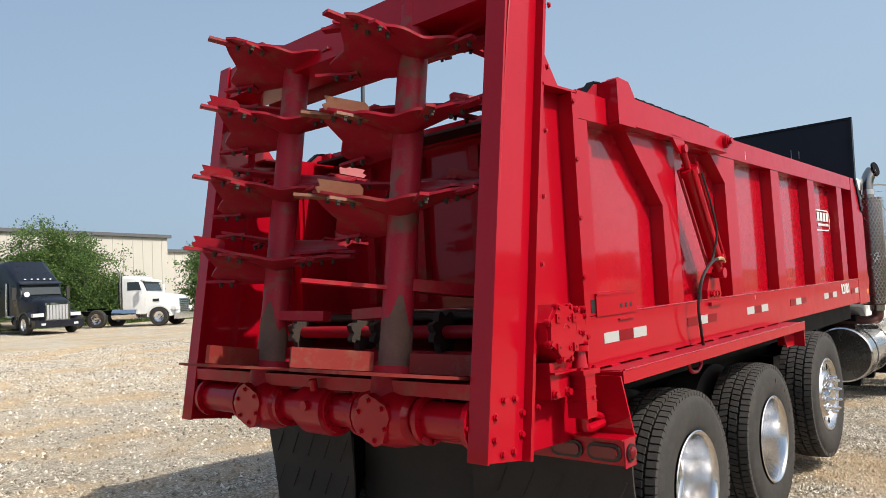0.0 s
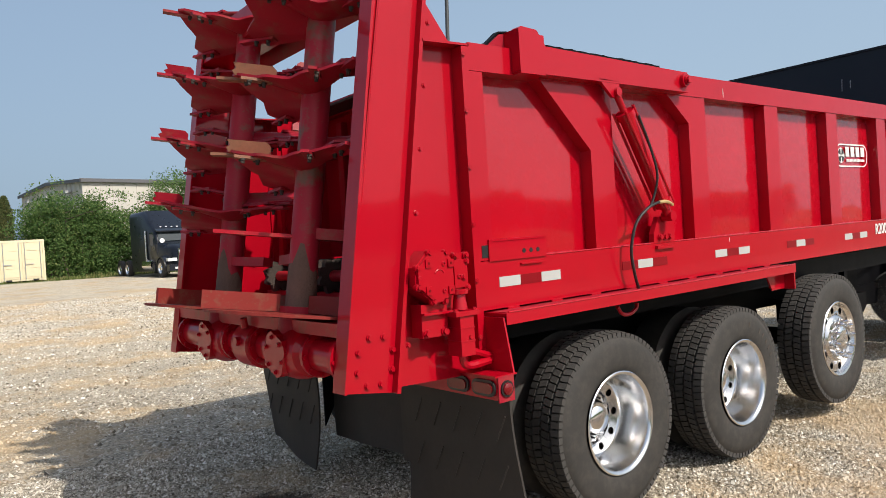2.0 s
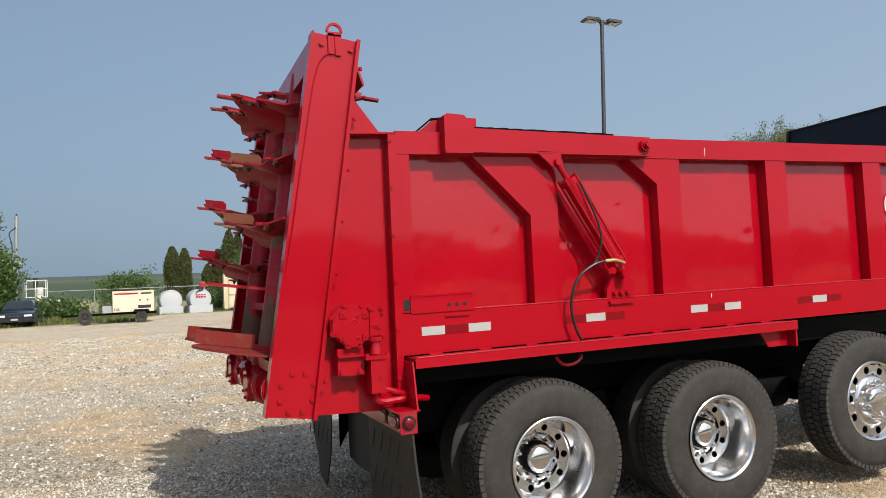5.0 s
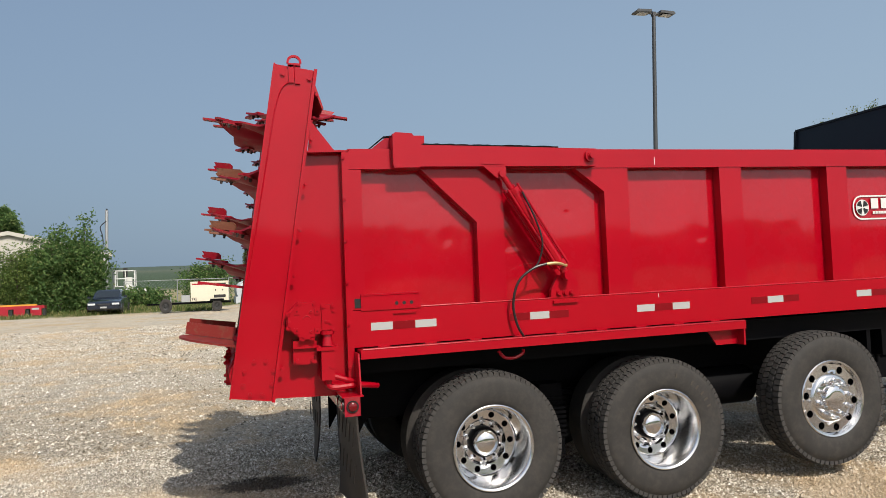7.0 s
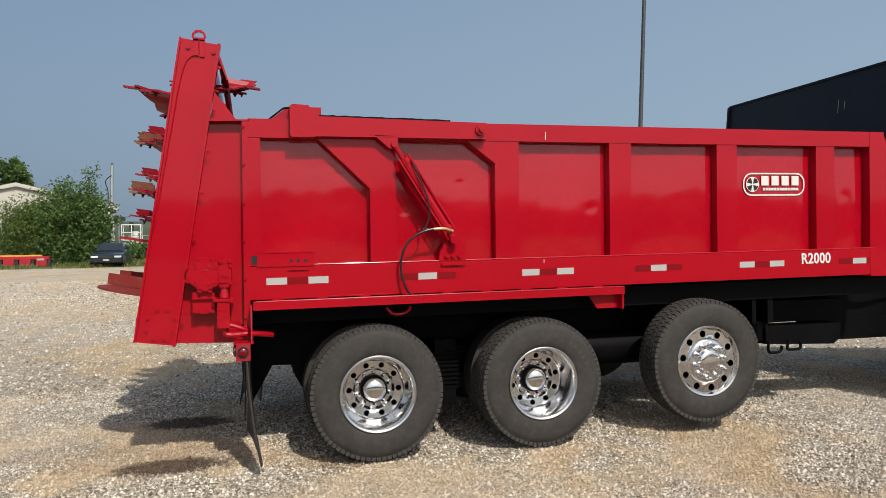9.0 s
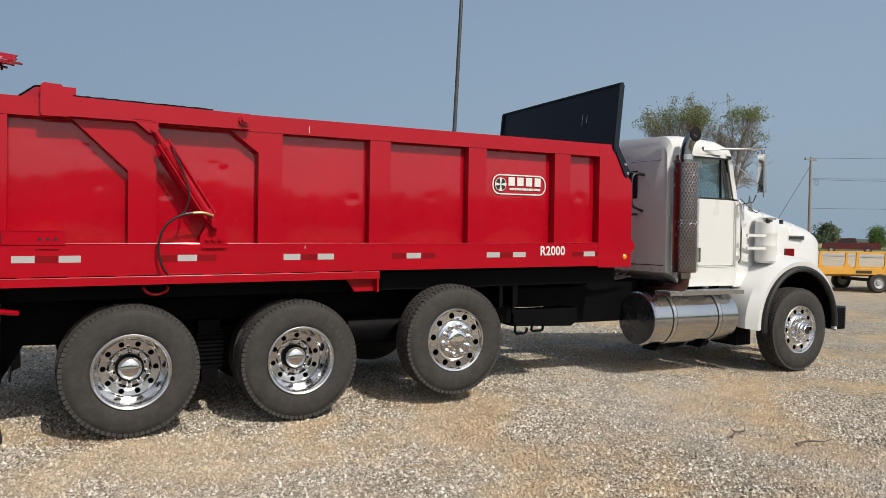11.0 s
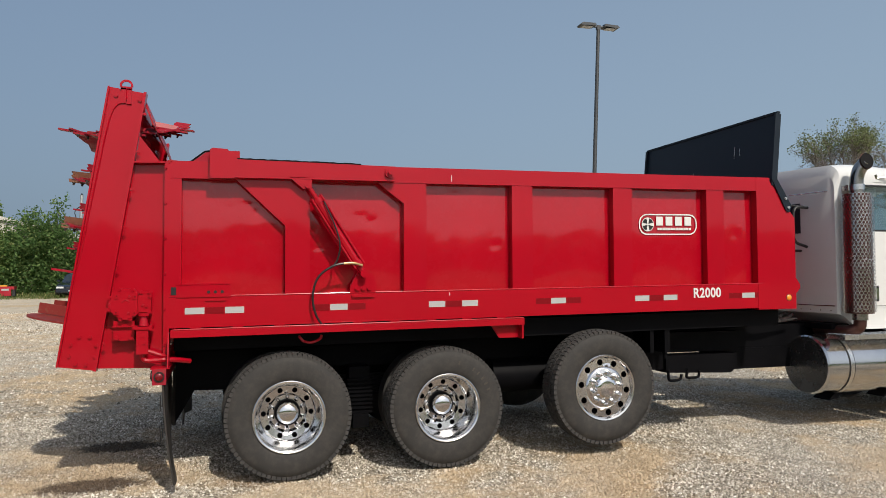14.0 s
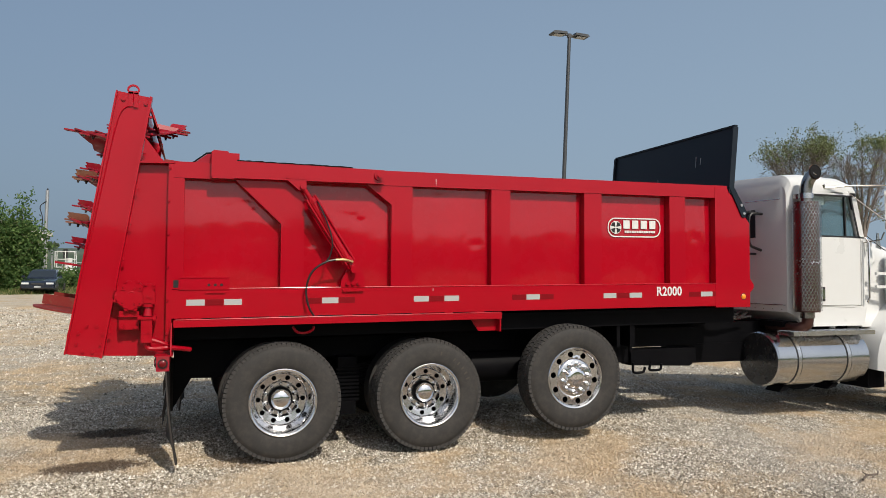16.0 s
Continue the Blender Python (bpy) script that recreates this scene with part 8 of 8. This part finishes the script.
# ---- across the front of the truck ----
def wagon():
    x, y = 19.5, 7.74
    t = thing("wagon", "yellow flat farm wagon with upright stakes", "wagon", (x, y, height(x, y)), -24)
    t.matrix_basis = t.matrix_basis @ Matrix.Diagonal((0.84, 0.84, 0.84, 1.0))
    part("deck", B(-0.4, 6.2, 0, 2.2, 0.72, 0.80), YELL, t, bevel=0.01)
    part("side_rail", B(-0.4, 6.2, -0.05, 0.0, 0.66, 0.86), YELL, t, bevel=0.01)
    part("side_rail", B(-0.4, 6.2, 2.2, 2.25, 0.66, 0.86), YELL, t, bevel=0.01)
    for dx in (1.42, 2.50, 4.4):
        for yy in (-0.03, 2.2):
            part("stake", PR([(dx, 0.84), (dx + 0.30, 0.84), (dx + 0.22, 0.98), (dx + 0.20, 1.46), (dx + 0.12, 1.46), (dx + 0.10, 0.98)], yy, yy + 0.05), YELL, t)
    for yy in (0.0, 2.18):
        part("stake_rail", B(1.55, 5.8, yy, yy + 0.03, 1.40, 1.46), YELL, t)
    part("beam", B(-0.2, 6.0, 0.9, 1.3, 0.55, 0.70), YELL, t, bevel=0.01)
    for dx in (2.4, 5.5):
        part("axle", B(dx - 0.05, dx + 0.05, 0.1, 2.1, 0.38, 0.50), DARK, t)
        disc_wheel(t, dx, 0.05, 0.36, 0.36, 0.2, GALV)
        disc_wheel(t, dx, 2.15, 0.36, 0.36, 0.2, GALV)
    part("deck_bar", B(1.5, 2.1, -0.06, -0.05, 0.70, 0.80), DARK, t)


wagon()


def pickup():
    x, y = 70.8, 42.1
    t = thing("pickup", "maroon pickup truck parked across the road", "truck", (x, y, height(x, y) - 0.1), -57)
    part("body", PR([(0, 0.35), (5.4, 0.35), (5.45, 0.95), (2.2, 1.0), (1.6, 1.02), (0.1, 0.95)], 0, 1.9), MAROON, t, bevel=0.06)
    part("cab", PR([(1.35, 1.0), (1.85, 1.52), (3.15, 1.55), (3.35, 1.0)], 0.12, 1.78), MAROON, t, bevel=0.06)
    part("side_window", PR([(1.65, 1.04), (1.95, 1.44), (3.05, 1.46), (3.15, 1.04)], 0.10, 0.125), DARK, t)
    part("bed_cap", B(3.45, 5.4, 0.02, 1.88, 0.98, 1.08), MAROON, t, bevel=0.03)
    for dx in (0.95, 4.3):
        disc_wheel(t, dx, 0.1, 0.36, 0.37, 0.24, GALV)
        disc_wheel(t, dx, 1.8, 0.36, 0.37, 0.24, GALV)


pickup()
ROADM = surface("pale_concrete_road", (0.34, 0.33, 0.31), 0.9, 0, 0.12, 20, 0.4, 0.3, 0.01)
rv, rf = [], []
for i in range(60):
    s_ = -70 + 6.0 * i
    px, py = 58 + s_ * 0.54, 30.0 - s_ * 0.84
    for o in (-3.2, 3.2):
        rx_, ry_ = px + 0.84 * o, py + 0.54 * o
        rv.append((rx_, ry_, height(rx_, ry_) + 0.03))
    if i:
        rf.append((2 * i - 2, 2 * i - 1, 2 * i + 1, 2 * i))
tagged(mesh_from("road", rv, rf, ROADM), "pale concrete road past the yard", "road", kind="structure")


def utility_pole(x, y, h):
    t = thing("utility_pole", "weathered wooden utility pole with sagging wires", "pole", (x, y, height(x, y)))
    part("pole", C((0, 0, 0), (0.02, 0, h), 0.17, 0.11, seg=12), WOODP, t, smooth=True)
    part("crossarm", B(-0.9, 0.9, -0.07, 0.07, h - 0.35, h - 0.22), WOODP, t)
    for dx in (-0.8, 0.8):
        part("insulator", C((dx, 0, h - 0.22), (dx, 0, h - 0.05), 0.05, seg=8), GALV, t)
    for k, (z, dz) in enumerate(((h - 0.2, 0.4), (h - 2.2, 0.2), (h - 2.3, -0.6), (h - 5.2, 0.8))):
        pts = []
        for i in range(15):
            f = i / 14
            pts.append((26 * f, -38 * f, z + dz * f - 2.0 * f * (1 - f)))
        part("wire", pipe(bmesh.new(), pts, 0.014, 5), HOSE, t)
    part("guy_wire", pipe(bmesh.new(), [(0, 0, h - 0.9), (-4.2, 2.6, 0.0)], 0.02, 5), HOSE, t)
    part("coil", pipe(bmesh.new(), [(0.55 + 0.28 * math.cos(a), -0.3, h - 2.6 + 0.28 * math.sin(a)) for a in (radians(30 * i) for i in range(13))], 0.025, 5), HOSE, t)


utility_pole(66.2, 40.35, 9.6)


def street_lamp():
    x, y = 10.16, 13.70
    z = height(x, y)
    t = thing("street_lamp", "dark square-topped double-headed yard lamp on a tall pole", "lamp", (x, y, z))
    lx = 0.37
    part("footing", C((0, 0, -0.1), (0, 0, 0.7), 0.3, seg=20), surface("concrete_footing", (0.4, 0.38, 0.35), 0.9), t)
    part("pole", C((0, 0, 0.7), (lx, 0, 9.1), 0.072, 0.055, seg=14), POLE, t, smooth=True)
    part("bracket", B(lx - 0.06, lx + 0.06, -0.05, 0.05, 9.08, 9.2), POLE, t)
    for sx in (-1, 1):
        part("lamp_arm", C((lx, 0, 9.14), (lx + sx * 0.25, -sx * 0.02, 9.17), 0.03, seg=8), POLE, t)
        hd = part("lamp_head", PR([(lx + sx * 0.14, 9.15), (lx + sx * 0.62, 9.12), (lx + sx * 0.66, 9.15), (lx + sx * 0.60, 9.21), (lx + sx * 0.16, 9.22)], -0.16, 0.16), POLE, t, bevel=0.015)
        part("lens", B(min(lx + sx * 0.24, lx + sx * 0.56), max(lx + sx * 0.24, lx + sx * 0.56), -0.12, 0.12, 9.112, 9.12), GALV, hd)


street_lamp()
# twigs on the gravel
for k, (x, y, a) in enumerate(((4.25, -2.0, 20), (4.55, -2.35, -10))):
    t = thing("twig", "short dry brown twig on the gravel", "twig", (x, y, 0.012), a)
    part("stick", pipe(bmesh.new(), [(0, 0, 0), (0.14, 0.02, 0.008), (0.27, -0.01, 0.0), (0.36, 0.02, 0.004)], 0.010, 6, 0.004), BARK, t)
    part("side_shoot", pipe(bmesh.new(), [(0.14, 0.02, 0.008), (0.20, 0.08, 0.01)], 0.006, 5, 0.003), BARK, t)
